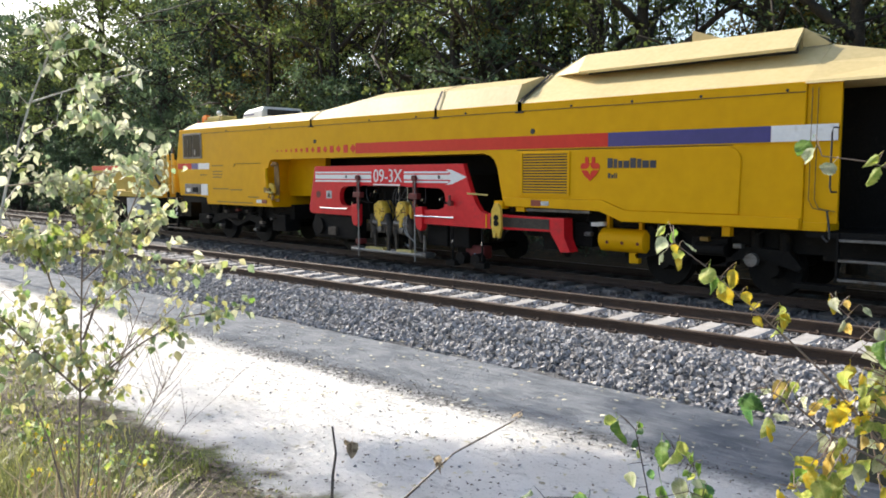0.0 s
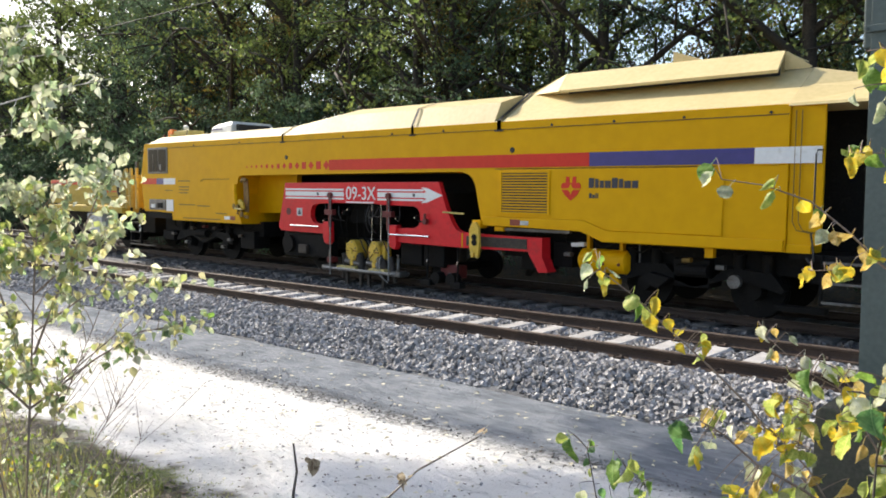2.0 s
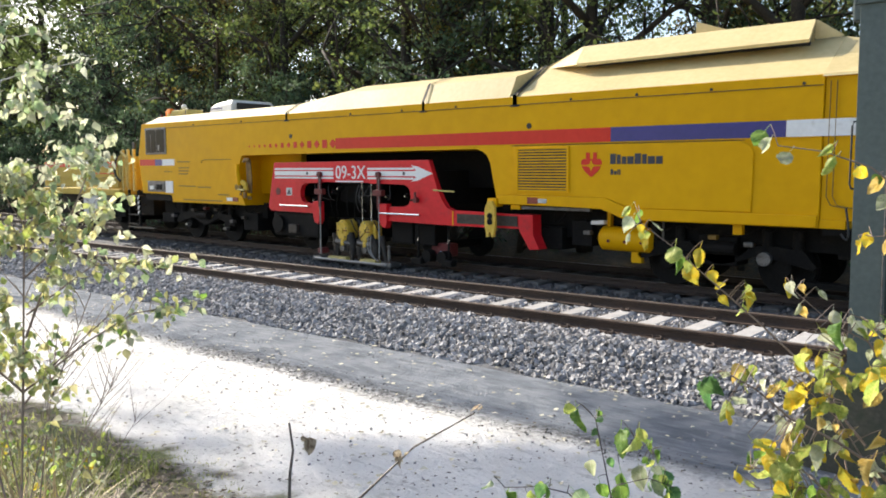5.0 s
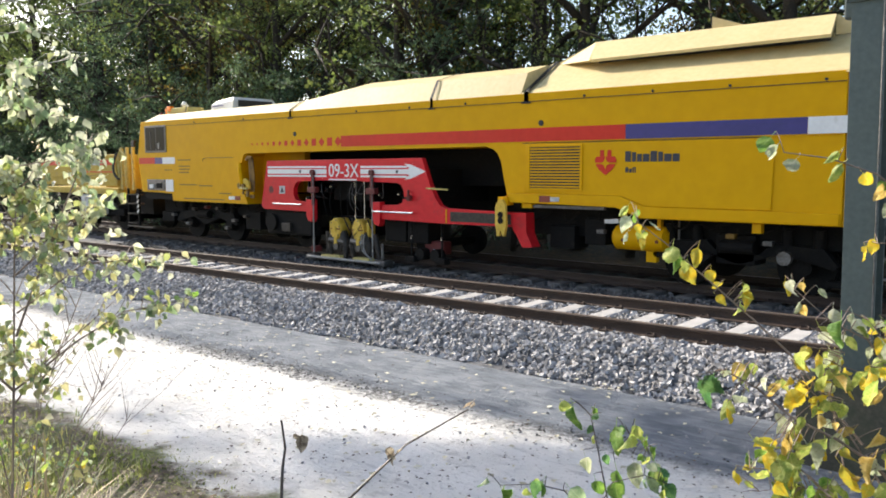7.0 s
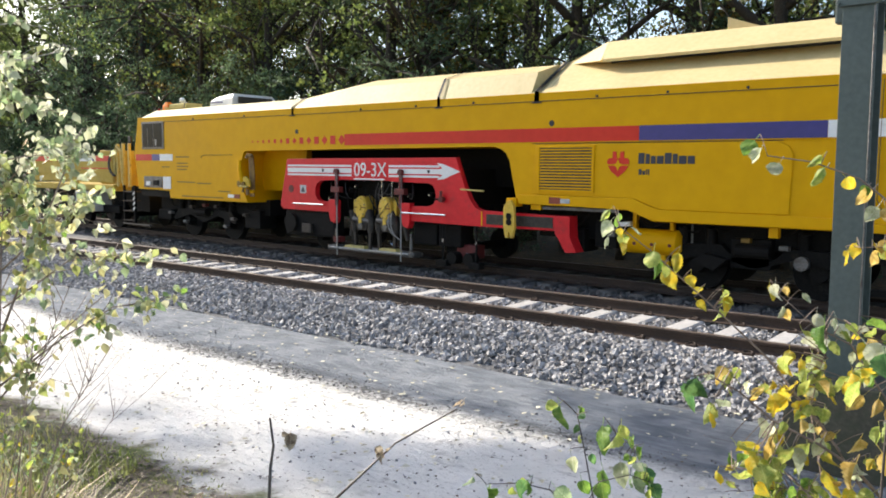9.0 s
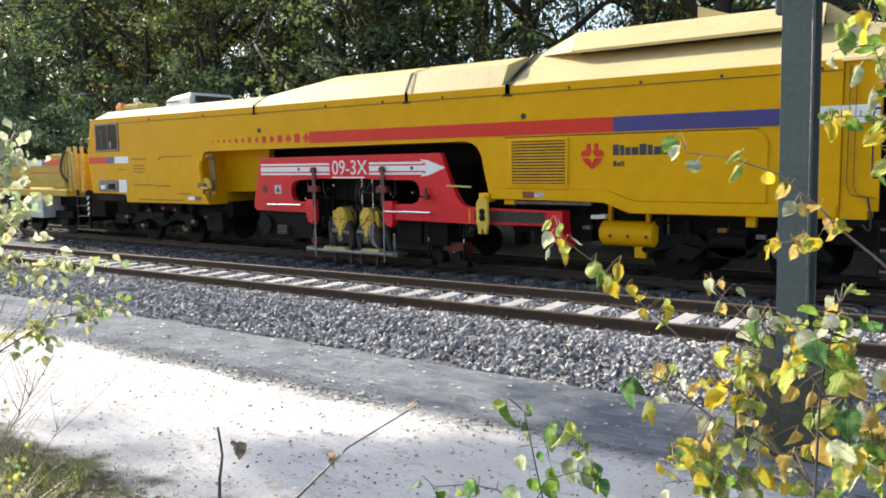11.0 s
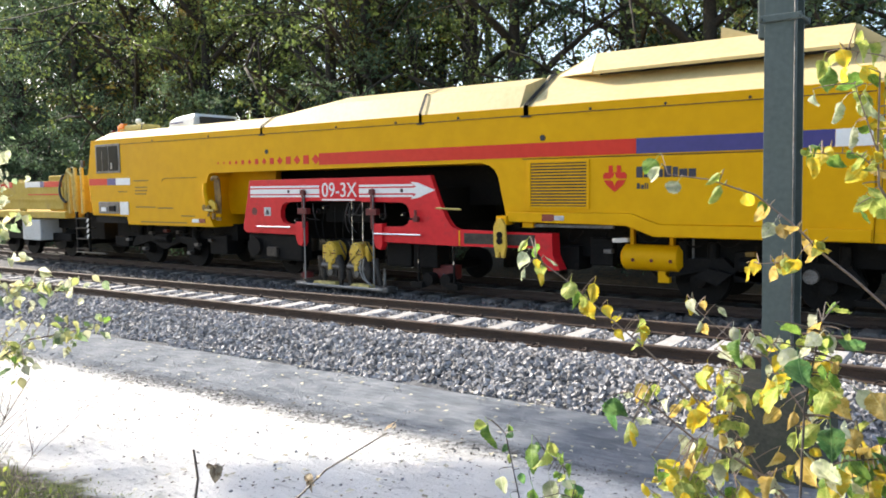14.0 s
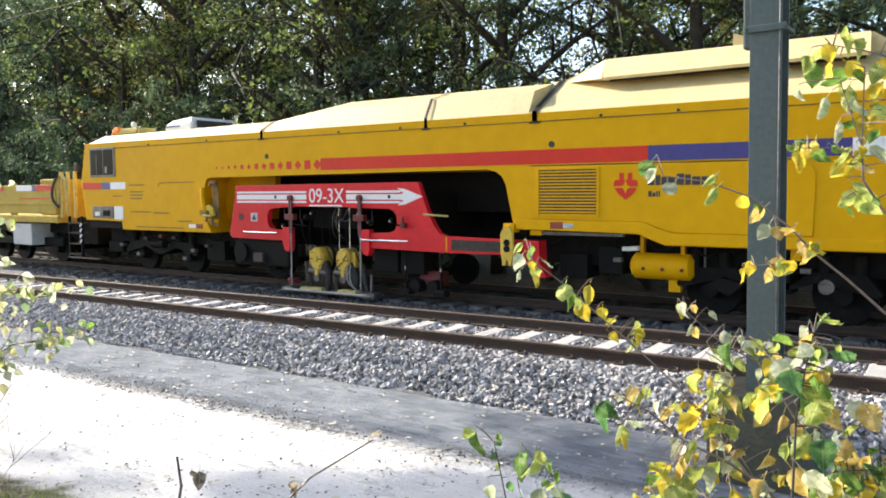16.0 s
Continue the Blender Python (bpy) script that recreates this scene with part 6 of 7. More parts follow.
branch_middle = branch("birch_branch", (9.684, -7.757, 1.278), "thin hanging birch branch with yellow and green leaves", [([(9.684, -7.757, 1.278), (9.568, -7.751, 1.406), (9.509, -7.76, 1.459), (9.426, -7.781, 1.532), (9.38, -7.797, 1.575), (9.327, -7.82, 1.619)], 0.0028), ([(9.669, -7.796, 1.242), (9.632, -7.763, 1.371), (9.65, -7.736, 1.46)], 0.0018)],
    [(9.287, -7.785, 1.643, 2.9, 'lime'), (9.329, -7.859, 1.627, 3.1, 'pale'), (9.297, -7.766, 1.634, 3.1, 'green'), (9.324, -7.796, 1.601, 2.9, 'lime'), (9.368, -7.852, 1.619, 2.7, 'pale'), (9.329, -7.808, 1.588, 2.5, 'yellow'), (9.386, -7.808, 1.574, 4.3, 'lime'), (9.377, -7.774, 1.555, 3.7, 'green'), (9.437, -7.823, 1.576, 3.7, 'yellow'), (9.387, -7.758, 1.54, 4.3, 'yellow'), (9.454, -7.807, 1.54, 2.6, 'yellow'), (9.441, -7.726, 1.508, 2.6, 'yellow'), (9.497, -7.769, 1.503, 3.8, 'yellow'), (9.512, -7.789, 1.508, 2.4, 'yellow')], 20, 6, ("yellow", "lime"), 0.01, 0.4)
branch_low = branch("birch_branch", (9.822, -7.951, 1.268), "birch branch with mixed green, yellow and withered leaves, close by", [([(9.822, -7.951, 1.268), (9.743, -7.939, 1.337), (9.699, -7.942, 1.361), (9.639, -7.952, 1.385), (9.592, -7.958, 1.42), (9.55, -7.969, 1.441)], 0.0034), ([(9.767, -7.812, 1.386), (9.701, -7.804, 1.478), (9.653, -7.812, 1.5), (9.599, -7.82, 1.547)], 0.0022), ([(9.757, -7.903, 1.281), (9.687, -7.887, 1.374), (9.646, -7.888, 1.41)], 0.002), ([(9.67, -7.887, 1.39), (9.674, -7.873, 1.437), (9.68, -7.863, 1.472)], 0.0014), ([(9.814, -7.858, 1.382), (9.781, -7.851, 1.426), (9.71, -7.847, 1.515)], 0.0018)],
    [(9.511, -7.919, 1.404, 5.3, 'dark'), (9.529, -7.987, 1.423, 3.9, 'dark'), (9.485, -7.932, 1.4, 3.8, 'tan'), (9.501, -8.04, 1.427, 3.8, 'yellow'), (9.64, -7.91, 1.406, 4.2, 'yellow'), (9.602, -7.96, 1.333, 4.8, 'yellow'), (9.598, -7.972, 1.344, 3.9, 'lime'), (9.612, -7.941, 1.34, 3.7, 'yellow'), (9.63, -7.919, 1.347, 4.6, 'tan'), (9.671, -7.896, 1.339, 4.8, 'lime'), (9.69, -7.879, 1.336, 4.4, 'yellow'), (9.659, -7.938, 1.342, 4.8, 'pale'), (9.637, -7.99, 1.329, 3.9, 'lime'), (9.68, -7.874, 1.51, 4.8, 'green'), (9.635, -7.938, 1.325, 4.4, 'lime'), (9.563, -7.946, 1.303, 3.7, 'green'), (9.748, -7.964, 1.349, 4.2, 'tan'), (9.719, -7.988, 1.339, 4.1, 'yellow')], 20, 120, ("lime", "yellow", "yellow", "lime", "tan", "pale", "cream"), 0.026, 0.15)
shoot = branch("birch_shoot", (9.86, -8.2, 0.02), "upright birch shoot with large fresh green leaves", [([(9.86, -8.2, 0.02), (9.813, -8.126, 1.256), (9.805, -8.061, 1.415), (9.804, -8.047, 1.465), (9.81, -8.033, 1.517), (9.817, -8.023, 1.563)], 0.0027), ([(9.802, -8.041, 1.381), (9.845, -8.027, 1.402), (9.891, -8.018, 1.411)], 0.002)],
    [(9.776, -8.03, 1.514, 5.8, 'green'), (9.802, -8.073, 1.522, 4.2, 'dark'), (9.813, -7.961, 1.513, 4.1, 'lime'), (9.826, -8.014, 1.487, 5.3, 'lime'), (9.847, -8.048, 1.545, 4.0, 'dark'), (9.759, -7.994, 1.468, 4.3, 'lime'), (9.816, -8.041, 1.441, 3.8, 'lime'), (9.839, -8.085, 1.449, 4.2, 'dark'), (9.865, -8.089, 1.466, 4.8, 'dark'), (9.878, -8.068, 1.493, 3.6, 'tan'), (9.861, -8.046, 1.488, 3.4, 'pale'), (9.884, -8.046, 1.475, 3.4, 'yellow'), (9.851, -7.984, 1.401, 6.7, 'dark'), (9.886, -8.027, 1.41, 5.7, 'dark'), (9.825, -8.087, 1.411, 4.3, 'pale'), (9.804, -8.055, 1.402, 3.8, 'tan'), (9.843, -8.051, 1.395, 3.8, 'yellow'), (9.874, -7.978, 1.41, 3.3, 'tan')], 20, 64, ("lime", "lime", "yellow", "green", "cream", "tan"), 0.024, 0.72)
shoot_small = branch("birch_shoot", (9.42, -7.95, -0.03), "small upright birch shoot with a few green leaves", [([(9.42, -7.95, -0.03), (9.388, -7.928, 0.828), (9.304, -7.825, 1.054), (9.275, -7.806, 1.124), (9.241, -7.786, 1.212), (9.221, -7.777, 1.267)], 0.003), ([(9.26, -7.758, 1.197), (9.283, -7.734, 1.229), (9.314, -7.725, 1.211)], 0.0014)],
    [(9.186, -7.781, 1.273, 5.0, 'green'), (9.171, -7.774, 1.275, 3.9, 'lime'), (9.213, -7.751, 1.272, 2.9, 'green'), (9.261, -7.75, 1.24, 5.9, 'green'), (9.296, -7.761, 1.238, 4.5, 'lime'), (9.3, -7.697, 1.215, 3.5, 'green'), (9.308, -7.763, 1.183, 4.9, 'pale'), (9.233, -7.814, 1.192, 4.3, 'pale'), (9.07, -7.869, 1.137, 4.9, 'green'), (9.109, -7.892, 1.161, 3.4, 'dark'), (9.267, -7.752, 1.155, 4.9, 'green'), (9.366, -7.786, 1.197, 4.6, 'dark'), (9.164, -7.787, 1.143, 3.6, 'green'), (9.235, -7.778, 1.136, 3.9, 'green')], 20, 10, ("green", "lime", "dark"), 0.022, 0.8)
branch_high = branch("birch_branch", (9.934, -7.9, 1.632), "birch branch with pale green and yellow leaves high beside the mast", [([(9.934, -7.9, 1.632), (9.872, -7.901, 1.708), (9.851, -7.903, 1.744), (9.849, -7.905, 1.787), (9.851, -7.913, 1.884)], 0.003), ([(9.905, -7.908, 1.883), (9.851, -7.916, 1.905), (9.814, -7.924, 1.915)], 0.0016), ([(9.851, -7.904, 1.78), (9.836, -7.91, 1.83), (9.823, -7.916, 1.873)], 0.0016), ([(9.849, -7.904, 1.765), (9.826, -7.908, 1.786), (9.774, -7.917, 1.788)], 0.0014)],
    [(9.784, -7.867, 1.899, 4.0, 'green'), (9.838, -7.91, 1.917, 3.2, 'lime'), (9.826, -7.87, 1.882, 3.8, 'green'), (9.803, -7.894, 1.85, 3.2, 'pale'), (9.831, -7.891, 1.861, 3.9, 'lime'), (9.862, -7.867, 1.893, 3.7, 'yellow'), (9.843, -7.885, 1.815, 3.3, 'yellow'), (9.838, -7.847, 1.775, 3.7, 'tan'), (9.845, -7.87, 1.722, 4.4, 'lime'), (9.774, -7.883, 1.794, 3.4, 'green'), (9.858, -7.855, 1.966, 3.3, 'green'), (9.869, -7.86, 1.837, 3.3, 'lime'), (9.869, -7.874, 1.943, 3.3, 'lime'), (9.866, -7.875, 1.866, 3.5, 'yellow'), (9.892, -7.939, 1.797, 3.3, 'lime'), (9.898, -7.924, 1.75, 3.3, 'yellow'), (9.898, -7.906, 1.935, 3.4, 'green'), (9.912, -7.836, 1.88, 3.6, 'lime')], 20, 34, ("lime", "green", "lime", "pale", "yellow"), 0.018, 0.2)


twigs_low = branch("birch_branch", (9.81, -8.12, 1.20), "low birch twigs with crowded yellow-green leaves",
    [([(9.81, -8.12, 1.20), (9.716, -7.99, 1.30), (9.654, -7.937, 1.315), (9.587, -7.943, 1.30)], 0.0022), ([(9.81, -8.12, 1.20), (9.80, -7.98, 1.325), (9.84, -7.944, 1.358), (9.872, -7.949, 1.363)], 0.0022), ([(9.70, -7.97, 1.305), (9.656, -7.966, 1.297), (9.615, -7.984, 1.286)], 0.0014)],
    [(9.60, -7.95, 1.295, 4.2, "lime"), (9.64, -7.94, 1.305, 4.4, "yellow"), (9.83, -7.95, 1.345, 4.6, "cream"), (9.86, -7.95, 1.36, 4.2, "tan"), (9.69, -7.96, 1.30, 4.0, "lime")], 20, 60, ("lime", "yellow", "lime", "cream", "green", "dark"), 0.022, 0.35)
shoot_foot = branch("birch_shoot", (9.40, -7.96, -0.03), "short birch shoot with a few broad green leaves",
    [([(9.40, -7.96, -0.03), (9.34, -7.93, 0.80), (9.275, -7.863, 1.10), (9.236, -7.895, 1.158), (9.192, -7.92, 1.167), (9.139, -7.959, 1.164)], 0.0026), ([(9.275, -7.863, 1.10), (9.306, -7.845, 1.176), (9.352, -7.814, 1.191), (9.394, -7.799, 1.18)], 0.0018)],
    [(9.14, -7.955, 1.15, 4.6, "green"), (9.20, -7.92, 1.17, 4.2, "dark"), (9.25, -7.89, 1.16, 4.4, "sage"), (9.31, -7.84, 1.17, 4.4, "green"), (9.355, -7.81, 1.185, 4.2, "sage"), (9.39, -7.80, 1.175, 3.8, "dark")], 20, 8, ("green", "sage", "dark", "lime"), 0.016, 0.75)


def side_birch():
    """The birch beside the camera from which the leafy branches reach out."""
    tree = thing("young_birch", (10.12, -7.84, 0.0), "young birch with a slim brown stem beside the path", "tree")
    trunk = [(10.12, -7.84, ground_height(10.12, -7.84) - 0.05), (10.10, -7.83, 0.7), (10.07, -7.82, 1.35), (10.06, -7.83, 2.05), (10.10, -7.86, 2.7)]
    part("stem", tube(trunk, 0.016, 0.006, seg=9), TWIG, tree, smooth=60)
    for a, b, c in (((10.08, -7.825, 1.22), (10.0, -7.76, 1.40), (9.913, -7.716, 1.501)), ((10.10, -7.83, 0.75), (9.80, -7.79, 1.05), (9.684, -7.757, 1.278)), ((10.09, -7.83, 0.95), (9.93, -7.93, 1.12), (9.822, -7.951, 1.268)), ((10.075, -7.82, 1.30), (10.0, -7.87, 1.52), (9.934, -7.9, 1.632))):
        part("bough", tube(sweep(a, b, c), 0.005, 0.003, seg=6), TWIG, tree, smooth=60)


side_birch()


# Pale and cream tints hold the whitish glare on the leaves in their colour.
SPRAY = {
    "sage": surface("sage_spray_leaf", (0.22, 0.32, 0.15), (0.42, 0.50, 0.28), 0.45, fine=9, coarse=2, relief=0.0, through=0.5, per_island=0.35),
    "pale": surface("glare_pale_spray_leaf", (0.44, 0.50, 0.28), (0.66, 0.68, 0.46), 0.45, fine=9, coarse=2, relief=0.0, through=0.5, per_island=0.3),
    "cream": surface("glare_cream_spray_leaf", (0.62, 0.62, 0.40), (0.80, 0.79, 0.60), 0.4, fine=9, coarse=2, relief=0.0, through=0.45, per_island=0.25),
    "straw": surface("straw_yellow_spray_leaf", (0.58, 0.54, 0.20), (0.78, 0.72, 0.40), 0.45, fine=9, coarse=2, relief=0.0, through=0.5, per_island=0.3),
    "lime": surface("lime_spray_leaf", (0.34, 0.42, 0.12), (0.55, 0.58, 0.22), 0.45, fine=9, coarse=2, relief=0.0, through=0.55, per_island=0.3),
    "green": surface("green_spray_leaf", (0.15, 0.26, 0.08), (0.30, 0.40, 0.15), 0.45, fine=9, coarse=2, relief=0.0, through=0.5, per_island=0.35),
}
SPRAY_LEAVES = {tint: ([], []) for tint in SPRAY}


def spray_leaf(place, size, tint, rng):
    """One folded, pointed leaf of ten faces, hanging at place, added to the joined foliage of its tint."""
    verts, faces = SPRAY_LEAVES[tint]
    m = Matrix.Translation(place) @ pose(0, 0, 0, rng.uniform(-60, 60), rng.uniform(-55, 55), rng.uniform(0, 360)) @ Matrix.Diagonal((size, size, size, 1))
    fold, curl = rng.uniform(0.15, 0.8), rng.uniform(-0.35, 0.35)
    k = len(verts)
    for t, w in ((0.0, 0.03), (0.18, 0.30), (0.38, 0.40), (0.62, 0.27), (0.85, 0.09), (1.0, 0.01)):
        for side in (-1, 0, 1):
            verts.append(tuple(m @ Vector((side * w * math.cos(fold), abs(side) * w * math.sin(fold) + curl * t * t, -t))))
    for i in range(5):
        for j in range(2):
            q = k + 3 * i + j
            faces.append((q, q + 1, q + 4, q + 3))


def birch_stem(tree, rng, pts, r, material, leaves, start=0.1, bare=0, tints=(("sage", 1),), reach_most=0.26):
    """A stem of the sapling with fine side twigs, leaves hanging from them one by one, and bare twigs."""
    pts = [Vector(p) for p in pts]
    part("stem" if r > 0.008 else "twig", tube(pts, r * 0.75, r * 0.25, seg=7), material, tree, smooth=60)
    names, weights = [t[0] for t in tints], [t[1] for t in tints]
    side, left = 1, leaves
    while left > 0:
        t = rng.uniform(start, 1.0)
        p = along(pts, t)
        ahead = (along(pts, min(1, t + 0.05)) - along(pts, max(0, t - 0.05))).normalized()
        side = -side
        out = Vector((-0.45 * side + rng.gauss(0, 0.4), 0.8 * side + rng.gauss(0, 0.4), rng.gauss(0.10, 0.45))).normalized()
        reach = rng.uniform(0.07, reach_most) * (1.15 - 0.5 * t)
        end = p + (ahead * 0.35 + out * 0.85) * reach
        bent = [p, p.lerp(end, 0.5) + Vector((0, 0, 0.012)), end - Vector((0, 0, 0.3 * reach * rng.random()))]
        part("twig", tube(bent, r * 0.2 + 0.0006, 0.0006, seg=4), material, tree)
        n = min(left, rng.randint(5, 10))
        for i in range(n):
            q = along(bent, (i + 1) / n) + Vector((rng.gauss(0, 0.014), rng.gauss(0, 0.014), rng.gauss(-0.006, 0.012)))
            tint, size = rng.choices(names, weights)[0], rng.uniform(0.022, 0.047)
            if i == n - 1 and tint in LEAF_KINDS:
                add_leaf(tree, q, size, tint)
            else:
                spray_leaf(q, size, tint, rng)
        left -= n
    for i in range(bare):
        t = rng.uniform(start, 0.95)
        p = along(pts, t)
        ahead = (along(pts, min(1, t + 0.05)) - along(pts, max(0, t - 0.05))).normalized()
        out = Vector((rng.gauss(0, 0.5), (1 if i % 2 else -1) * 0.8, 0.35)).normalized()
        end = p + (ahead * 0.6 + out * 0.6) * rng.uniform(0.12, 0.3)
        part("twig", tube([p, p.lerp(end, 0.5) + Vector((0, 0, -0.01)), end], r * 0.22 + 0.0008, 0.0007, seg=4), material, tree)


def birch_sapling():
    """The young birch beside the verge, with leafy side branches."""
    base = Vector((7.33, -8.17, 0.02))
    tree = thing("birch_sapling", tuple(base), "young birch sapling with sparse green and yellowing leaves", "tree")
    rng = random.Random(4)
    # Upper crown leans to cream and pale, painting in the glare there.
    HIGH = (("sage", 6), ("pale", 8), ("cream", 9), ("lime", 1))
    WARM = (("sage", 6), ("pale", 6), ("cream", 5), ("lime", 6), ("straw", 9), ("green", 1))

    def stem(pts, r, material, leaves, start=0.1, bare=0, tints=WARM):
        birch_stem(tree, rng, pts, r, material, int(leaves * (1.7 if tints is HIGH else 1.25)), start, bare, tints)

    # two leading stems
    stem([base, (7.24, -8.11, 0.51), (7.10, -8.02, 1.0), (7.04, -7.97, 1.43), (7.03, -7.94, 1.75)], 0.0082, TWIG, 170, 0.5, 5)
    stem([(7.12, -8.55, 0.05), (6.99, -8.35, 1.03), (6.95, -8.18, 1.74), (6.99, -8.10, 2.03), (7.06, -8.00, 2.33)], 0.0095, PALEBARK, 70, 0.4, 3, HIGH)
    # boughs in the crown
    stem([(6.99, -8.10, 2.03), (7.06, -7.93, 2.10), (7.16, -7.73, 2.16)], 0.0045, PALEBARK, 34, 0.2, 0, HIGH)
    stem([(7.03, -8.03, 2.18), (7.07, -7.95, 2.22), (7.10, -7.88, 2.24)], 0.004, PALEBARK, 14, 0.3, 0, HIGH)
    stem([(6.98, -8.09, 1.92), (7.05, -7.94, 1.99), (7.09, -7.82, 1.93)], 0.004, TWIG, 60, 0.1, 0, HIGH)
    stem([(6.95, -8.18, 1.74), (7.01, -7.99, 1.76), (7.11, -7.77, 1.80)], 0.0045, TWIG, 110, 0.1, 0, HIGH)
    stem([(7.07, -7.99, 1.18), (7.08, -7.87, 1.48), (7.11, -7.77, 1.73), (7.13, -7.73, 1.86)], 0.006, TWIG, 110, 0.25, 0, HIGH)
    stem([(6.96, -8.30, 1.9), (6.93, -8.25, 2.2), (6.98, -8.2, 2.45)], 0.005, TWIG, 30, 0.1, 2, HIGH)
    stem([(7.04, -7.97, 1.39), (7.10, -7.81, 1.55), (7.14, -7.70, 1.64)], 0.005, TWIG, 110)
    stem([(6.94, -8.26, 1.50), (7.00, -8.04, 1.53), (7.07, -7.86, 1.59)], 0.005, TWIG, 150)
    stem([(7.06, -7.98, 1.26), (7.13, -7.77, 1.42), (7.26, -7.51, 1.43)], 0.005, TWIG, 110)
    stem([(7.08, -8.01, 1.10), (7.00, -8.08, 1.44), (6.96, -8.17, 1.60)], 0.006, TWIG, 170)
    stem([(7.10, -8.02, 1.0), (7.00, -8.17, 1.20), (6.94, -8.29, 1.37)], 0.006, TWIG, 150)
    stem([(7.10, -8.02, 1.0), (7.15, -7.81, 1.15), (7.21, -7.66, 1.24), (7.28, -7.53, 1.25)], 0.006, TWIG, 70, 0.35, 3)
    stem([(7.11, -8.03, 0.95), (7.12, -7.91, 1.09), (7.19, -7.69, 1.28)], 0.005, TWIG, 50, 0.3, 3)
    stem([(7.24, -8.11, 0.51), (7.08, -8.13, 0.85), (6.98, -8.2, 1.15), (6.93, -8.3, 1.32)], 0.005, TWIG, 120, 0.35, 2)
    stem([(7.20, -8.08, 0.62), (7.05, -8.08, 0.95), (6.99, -8.13, 1.3)], 0.004, TWIG, 90, 0.35, 2)
    # the nearly bare lower fan
    stem([(7.30, -8.15, 0.1), (7.20, -8.04, 0.55), (7.10, -7.93, 0.95), (7.13, -7.78, 1.32)], 0.005, TWIG, 26, 0.6, 9)
    stem([(7.33, -8.14, 0.1), (7.27, -8.03, 0.45), (7.24, -7.88, 0.85), (7.27, -7.70, 1.12)], 0.0045, TWIG, 8, 0.5, 10)
    stem([(7.22, -8.09, 0.56), (7.16, -7.97, 0.9), (7.08, -7.90, 1.22)], 0.0035, TWIG, 22, 0.5, 8)
    stem([(7.27, -8.08, 0.20), (7.21, -7.95, 0.60), (7.207, -7.85, 0.88), (7.22, -7.72, 1.055)], 0.0026, TWIG, 0, 0.3, 6)
    stem([(7.30, -8.13, 0.06), (7.26, -8.02, 0.40), (7.25, -7.85, 0.66), (7.28, -7.66, 0.92)], 0.003, TWIG, 0, 0.3, 7)
    for tint, (verts, faces) in SPRAY_LEAVES.items():
        mesh = raw("foliage", [tuple(Vector(v) - base) for v in verts], faces, SPRAY[tint])
        mesh.shade_smooth()
        spray = new("foliage", mesh)
        spray.parent = tree
        tagged(spray, kind="stuff")
    for k in range(26):
        x, y = 7.2 + rng.gauss(0, 0.1), -8.05 + rng.gauss(0, 0.1)
        z = ground_height(x, y)
        part("dry_stalk", tube([(x, y, z - 0.02), (x + rng.gauss(0, 0.03), y + rng.gauss(0, 0.03), z + 0.4), (x + rng.gauss(0, 0.06), y + rng.gauss(0, 0.06), z + rng.uniform(0.55, 0.85))], 0.004, 0.002, seg=5), STRAW, tree)


birch_sapling()


def seedlings():
    """Knee-high birch seedlings in the grass of the verge."""
    rng = random.Random(19)
    for i in range(12):
        x, y = 5.35 + rng.uniform(-0.85, 0.65), -7.30 + rng.uniform(-0.32, 0.32)
        z = ground_height(x, y)
        young = thing("birch_seedling", (x, y, z), "low birch seedling with yellow-green leaves in the grass", "plant", "seedlings on the verge")
        for j in range(3):
            tip = Vector((x + rng.gauss(0, 0.10), y + rng.gauss(0, 0.10), z + rng.uniform(0.22, 0.48)))
            bent = [Vector((x, y, z - 0.02)), Vector((x, y, z + 0.1)).lerp(tip, 0.5), tip]
            part("twig", tube(bent, 0.003, 0.0012, seg=5), TWIG, young)
            for i in range(rng.randint(7, 12)):
                q = along(bent, rng.uniform(0.35, 1.0)) + Vector((rng.gauss(0, 0.025), rng.gauss(0, 0.025), rng.gauss(0, 0.02)))
                add_leaf(young, q, rng.uniform(0.026, 0.045), rng.choice(("lime", "green", "yellow", "pale", "lime", "sage")))


seedlings()


def dry_twigs():
    one = thing("dry_stalk", (8.42, -7.95, 0.0), "thin bare brown stalk with one curled dead leaf", "twig")
    part("stalk", tube([(8.42, -7.95, ground_height(8.42, -7.95) - 0.02), (8.31, -7.83, 0.81), (8.275, -7.793, 0.933), (8.265, -7.773, 0.988), (8.241, -7.765, 1.059)], 0.006, 0.003, seg=6), DARKTWIG, one, smooth=60)
    for p, size in (((8.282, -7.745, 1.02), 0.046), ((8.292, -7.735, 1.015), 0.050), ((8.302, -7.726, 1.005), 0.044)):
        add_leaf(one, p, size, "brown")
    two = thing("dry_branch", (8.36, -7.86, 0.0), "slanting bare brown twig with curled dead leaves", "twig")
    part("stalk", tube([(8.36, -7.86, ground_height(8.36, -7.86) - 0.02), (8.40, -7.73, 0.788), (8.411, -7.681, 0.849), (8.442, -7.617, 0.903), (8.49, -7.529, 0.981), (8.60, -7.396, 1.068)], 0.006, 0.002, seg=6), DARKTWIG, two, smooth=60)
    for p, s in (((8.61, -7.385, 1.09), 0.035), ((8.615, -7.38, 1.08), 0.03), ((8.459, -7.573, 0.97), 0.04), ((8.465, -7.565, 0.955), 0.035), ((8.488, -7.55, 0.97), 0.02)):
        add_leaf(two, p, s, "brown")


dry_twigs()


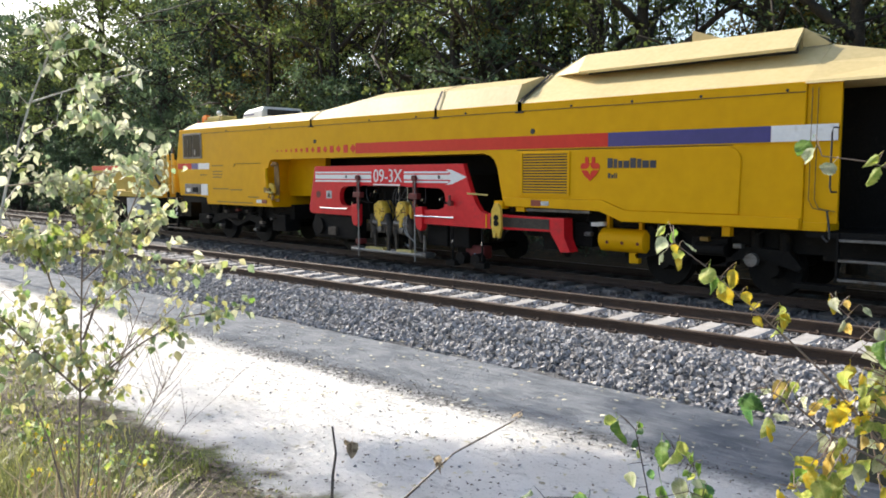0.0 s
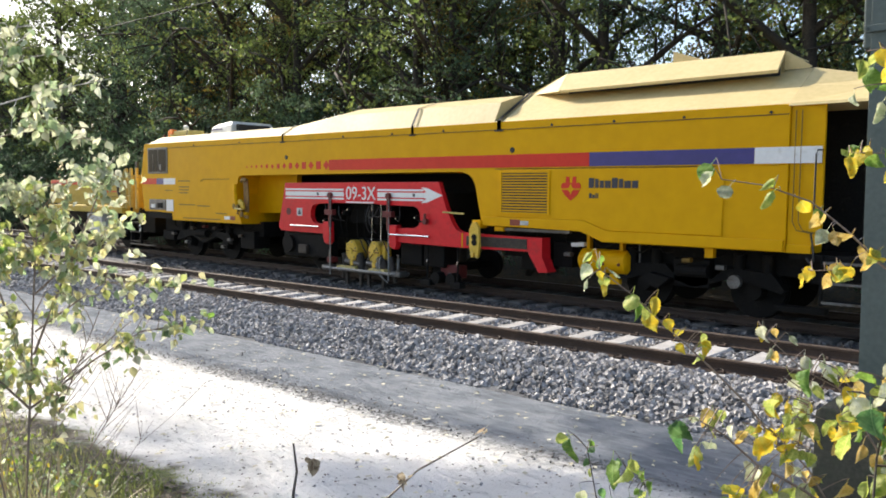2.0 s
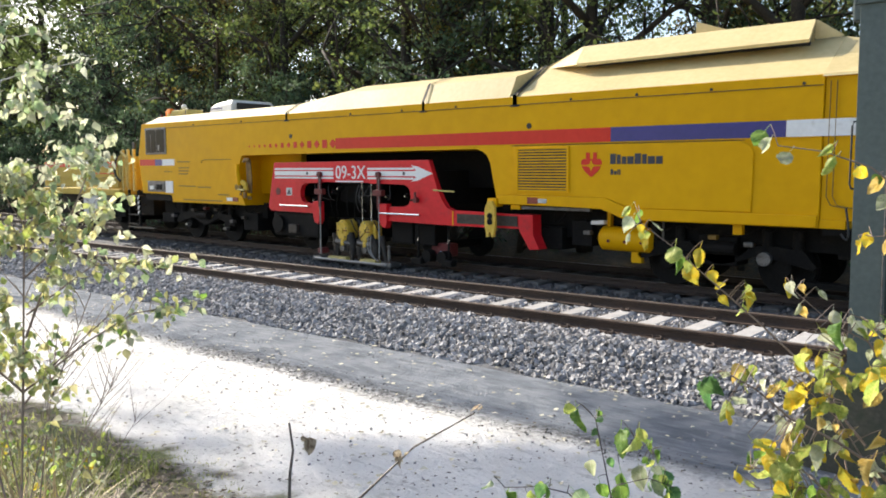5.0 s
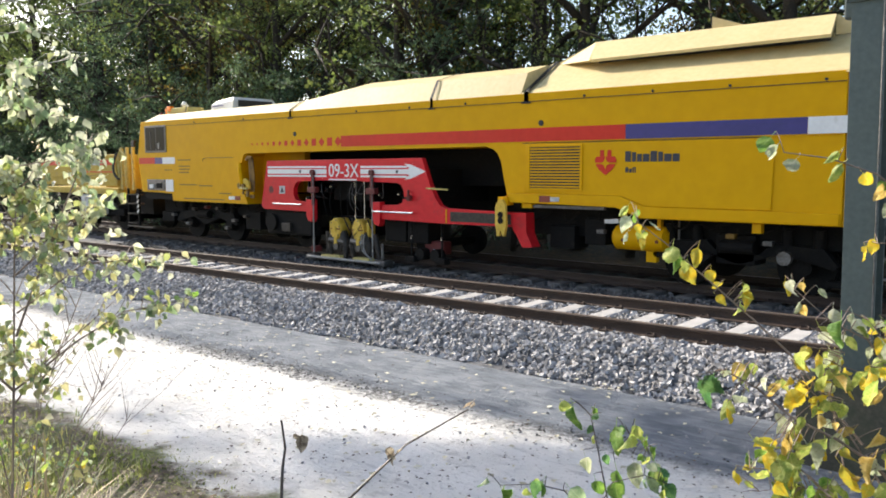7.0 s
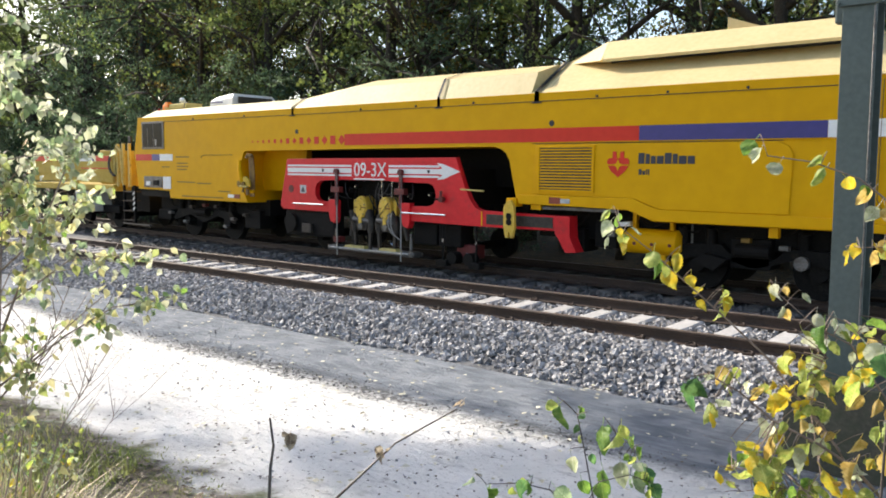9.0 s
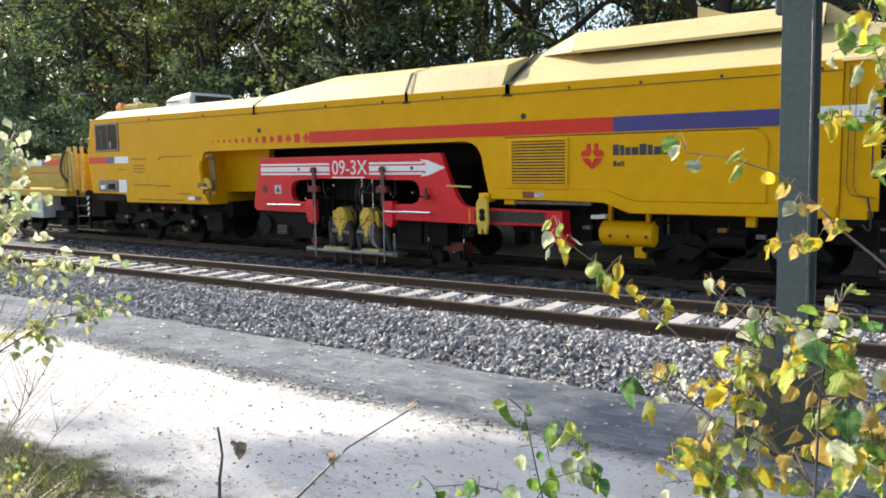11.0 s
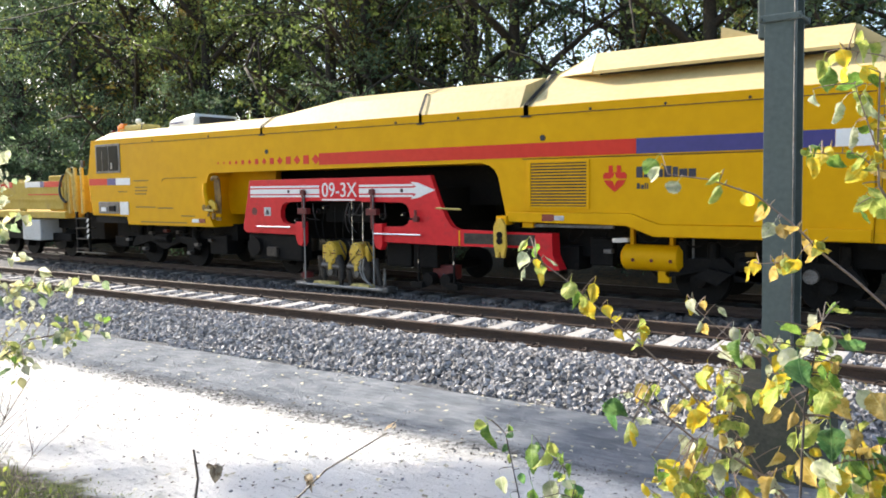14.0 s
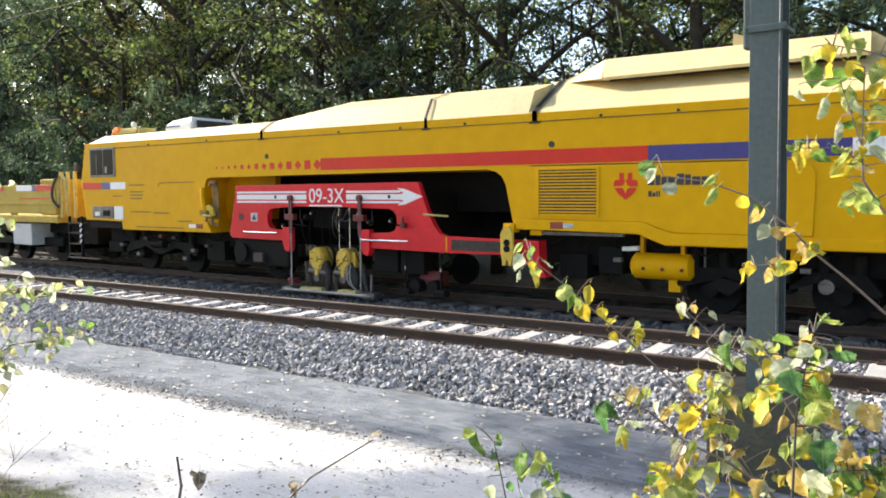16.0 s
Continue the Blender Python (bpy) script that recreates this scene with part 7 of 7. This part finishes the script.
# ---- unseen slender trees added up the line, whose thin crowns shade the path's end ----
def unseen_shade_trees():
    slim = tree_kind(43, 20.0, 2.9, FOLIAGE, 4600, 0.80, 0.2, stout=0.11)
    sparse = tree_kind(44, 20.0, 2.6, FOLIAGE, 330, 0.80, 0.2, stout=0.11)
    for kind, x, y, turn in ((slim, -18.3, -4.9, 0.5), (slim, -16.8, -3.2, 2.0), (sparse, -21.3, -5.5, 3.6)):
        plant(kind, "unseen_shade_tree", x, y, turn, 1.0, "unseen slender tree, its high thin crown added to shade the path", "trees up the line")


unseen_shade_trees()


def overhead_wire():
    bm = tube([(x, 0.0, 5.54 - 0.0189 * x) for x in (-120, -60, -18, -8, 8, 40)], 0.011, seg=6)
    single("overhead_wire", bm, GRIME_SHADE, "dark overhead contact wire above the near track", "wire", "structure")


overhead_wire()


# ---- movement ----
SPEED = 0.1955


def motions():
    def base(x, y0=FAR_Y, z0=FAR_Z, x0=0.0):
        return pose(x0 + x, y0, z0 - (x0 + x) * math.tan(radians(TILT)), 0, TILT, 0)

    ticks = [0, 2, 4, 6, 8, 10, 12, 14, 16]
    walk(machine, [(t, base(SPEED * (t - 12.5))) for t in ticks])
    walk(wagon, [(t, base(SPEED * (t - 12.5), x0=-14)) for t in ticks])
    carriage_x = [(0, -2.20), (0.5, -2.07), (1.0, -1.99), (1.5, -1.89), (1.8, -1.855), (2.2, -1.84), (4.0, -1.84), (6.5, -1.84), (7.4, -1.84), (7.7, -1.76), (8.0, -1.53), (8.2, -1.36), (9.0, -0.76), (9.7, -0.36), (10.3, -0.15), (10.5, -0.11), (11.0, -0.03), (11.4, 0.0), (12.5, 0.0), (14.5, 0.0), (16, 0.0)]
    walk(carriage, [(t, base(x)) for t, x in carriage_x])
    up = 0.48
    lift = [(0, up), (1.6, up), (1.8, 0.21), (2.0, 0.01), (3.1, 0.0), (3.3, 0.16), (3.5, 0.34), (3.7, 0.33), (4.0, 0.09), (4.2, 0.0), (5.2, 0.0), (5.6, 0.36), (5.8, 0.36), (6.2, 0.0), (7.3, 0.0), (7.5, 0.20), (7.7, 0.40), (7.9, up), (10.7, up), (11.0, 0.24), (11.25, 0.02), (11.5, 0.0), (12.3, 0.0), (12.5, 0.17), (12.7, 0.38), (12.9, 0.42), (13.05, 0.36), (13.3, 0.02), (13.5, 0.0), (14.35, 0.0), (14.55, 0.12), (14.75, 0.38), (14.9, 0.43), (15.05, 0.38), (15.3, 0.03), (15.5, 0.0), (16, 0.0)]
    walk(head, [(t, pose(0, 0, z)) for t, z in lift])
    plate = [(0, 0.25), (2.6, 0.25), (3.2, 0.03), (3.6, 0.0), (7.6, 0.0), (8.0, 0.25), (11.4, 0.25), (11.9, 0.02), (12.4, 0.0), (16, 0.0)]
    # leafy branches sway in the wind: seconds, metres to the right and metres up as seen from the path
    sway = {}
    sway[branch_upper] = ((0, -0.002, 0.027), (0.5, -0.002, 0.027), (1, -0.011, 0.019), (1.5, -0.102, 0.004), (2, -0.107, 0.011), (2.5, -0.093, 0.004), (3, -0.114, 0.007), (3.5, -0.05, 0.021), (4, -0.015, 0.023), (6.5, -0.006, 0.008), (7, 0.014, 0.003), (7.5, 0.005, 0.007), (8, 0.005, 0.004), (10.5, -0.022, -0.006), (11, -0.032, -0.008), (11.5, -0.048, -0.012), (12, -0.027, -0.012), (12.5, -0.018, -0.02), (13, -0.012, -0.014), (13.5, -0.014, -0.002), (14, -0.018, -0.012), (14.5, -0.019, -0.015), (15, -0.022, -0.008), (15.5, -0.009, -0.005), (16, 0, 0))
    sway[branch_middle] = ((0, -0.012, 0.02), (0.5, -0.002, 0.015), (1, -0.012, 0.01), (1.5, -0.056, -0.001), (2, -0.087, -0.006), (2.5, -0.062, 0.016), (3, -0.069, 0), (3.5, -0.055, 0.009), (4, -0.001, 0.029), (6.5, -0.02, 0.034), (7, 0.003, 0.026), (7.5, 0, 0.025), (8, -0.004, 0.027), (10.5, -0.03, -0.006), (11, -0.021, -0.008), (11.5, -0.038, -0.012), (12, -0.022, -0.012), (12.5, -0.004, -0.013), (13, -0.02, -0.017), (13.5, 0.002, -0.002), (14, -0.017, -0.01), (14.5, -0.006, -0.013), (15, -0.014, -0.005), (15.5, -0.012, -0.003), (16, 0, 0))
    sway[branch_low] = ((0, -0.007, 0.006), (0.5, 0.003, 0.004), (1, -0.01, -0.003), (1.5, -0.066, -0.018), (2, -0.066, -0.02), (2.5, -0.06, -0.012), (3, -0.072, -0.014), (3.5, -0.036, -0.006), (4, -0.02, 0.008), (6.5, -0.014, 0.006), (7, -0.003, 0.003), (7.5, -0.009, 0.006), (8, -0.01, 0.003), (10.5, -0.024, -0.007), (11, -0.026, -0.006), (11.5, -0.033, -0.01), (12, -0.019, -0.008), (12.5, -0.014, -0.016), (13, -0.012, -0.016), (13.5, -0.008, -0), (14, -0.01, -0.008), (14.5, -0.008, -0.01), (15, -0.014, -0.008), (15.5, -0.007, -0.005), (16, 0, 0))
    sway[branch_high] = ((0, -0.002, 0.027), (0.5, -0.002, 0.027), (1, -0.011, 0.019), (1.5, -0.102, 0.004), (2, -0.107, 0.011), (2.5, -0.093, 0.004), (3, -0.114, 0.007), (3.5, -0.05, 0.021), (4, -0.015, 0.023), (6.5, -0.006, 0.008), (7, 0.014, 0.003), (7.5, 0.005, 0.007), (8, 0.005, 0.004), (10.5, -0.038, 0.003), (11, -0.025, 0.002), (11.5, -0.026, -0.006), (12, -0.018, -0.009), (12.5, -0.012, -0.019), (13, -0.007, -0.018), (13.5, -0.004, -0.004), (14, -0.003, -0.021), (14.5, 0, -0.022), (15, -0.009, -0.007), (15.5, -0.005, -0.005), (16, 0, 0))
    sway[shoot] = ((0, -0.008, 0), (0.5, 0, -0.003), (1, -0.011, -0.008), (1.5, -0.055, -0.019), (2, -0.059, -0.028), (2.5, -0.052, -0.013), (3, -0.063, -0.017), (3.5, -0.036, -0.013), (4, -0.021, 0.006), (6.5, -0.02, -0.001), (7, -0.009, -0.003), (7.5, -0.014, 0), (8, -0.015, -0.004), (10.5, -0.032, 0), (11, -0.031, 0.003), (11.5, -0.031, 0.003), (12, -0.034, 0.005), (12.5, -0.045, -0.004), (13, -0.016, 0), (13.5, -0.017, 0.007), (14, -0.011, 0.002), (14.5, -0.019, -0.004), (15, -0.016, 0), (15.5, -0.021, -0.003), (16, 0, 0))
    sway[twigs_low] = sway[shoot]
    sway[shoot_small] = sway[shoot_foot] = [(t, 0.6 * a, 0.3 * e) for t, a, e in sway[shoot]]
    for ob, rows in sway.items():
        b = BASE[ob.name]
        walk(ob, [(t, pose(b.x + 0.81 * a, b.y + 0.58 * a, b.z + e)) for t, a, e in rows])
    walk(platform, [(t, pose(0, 0, z)) for t, z in plate])


motions()
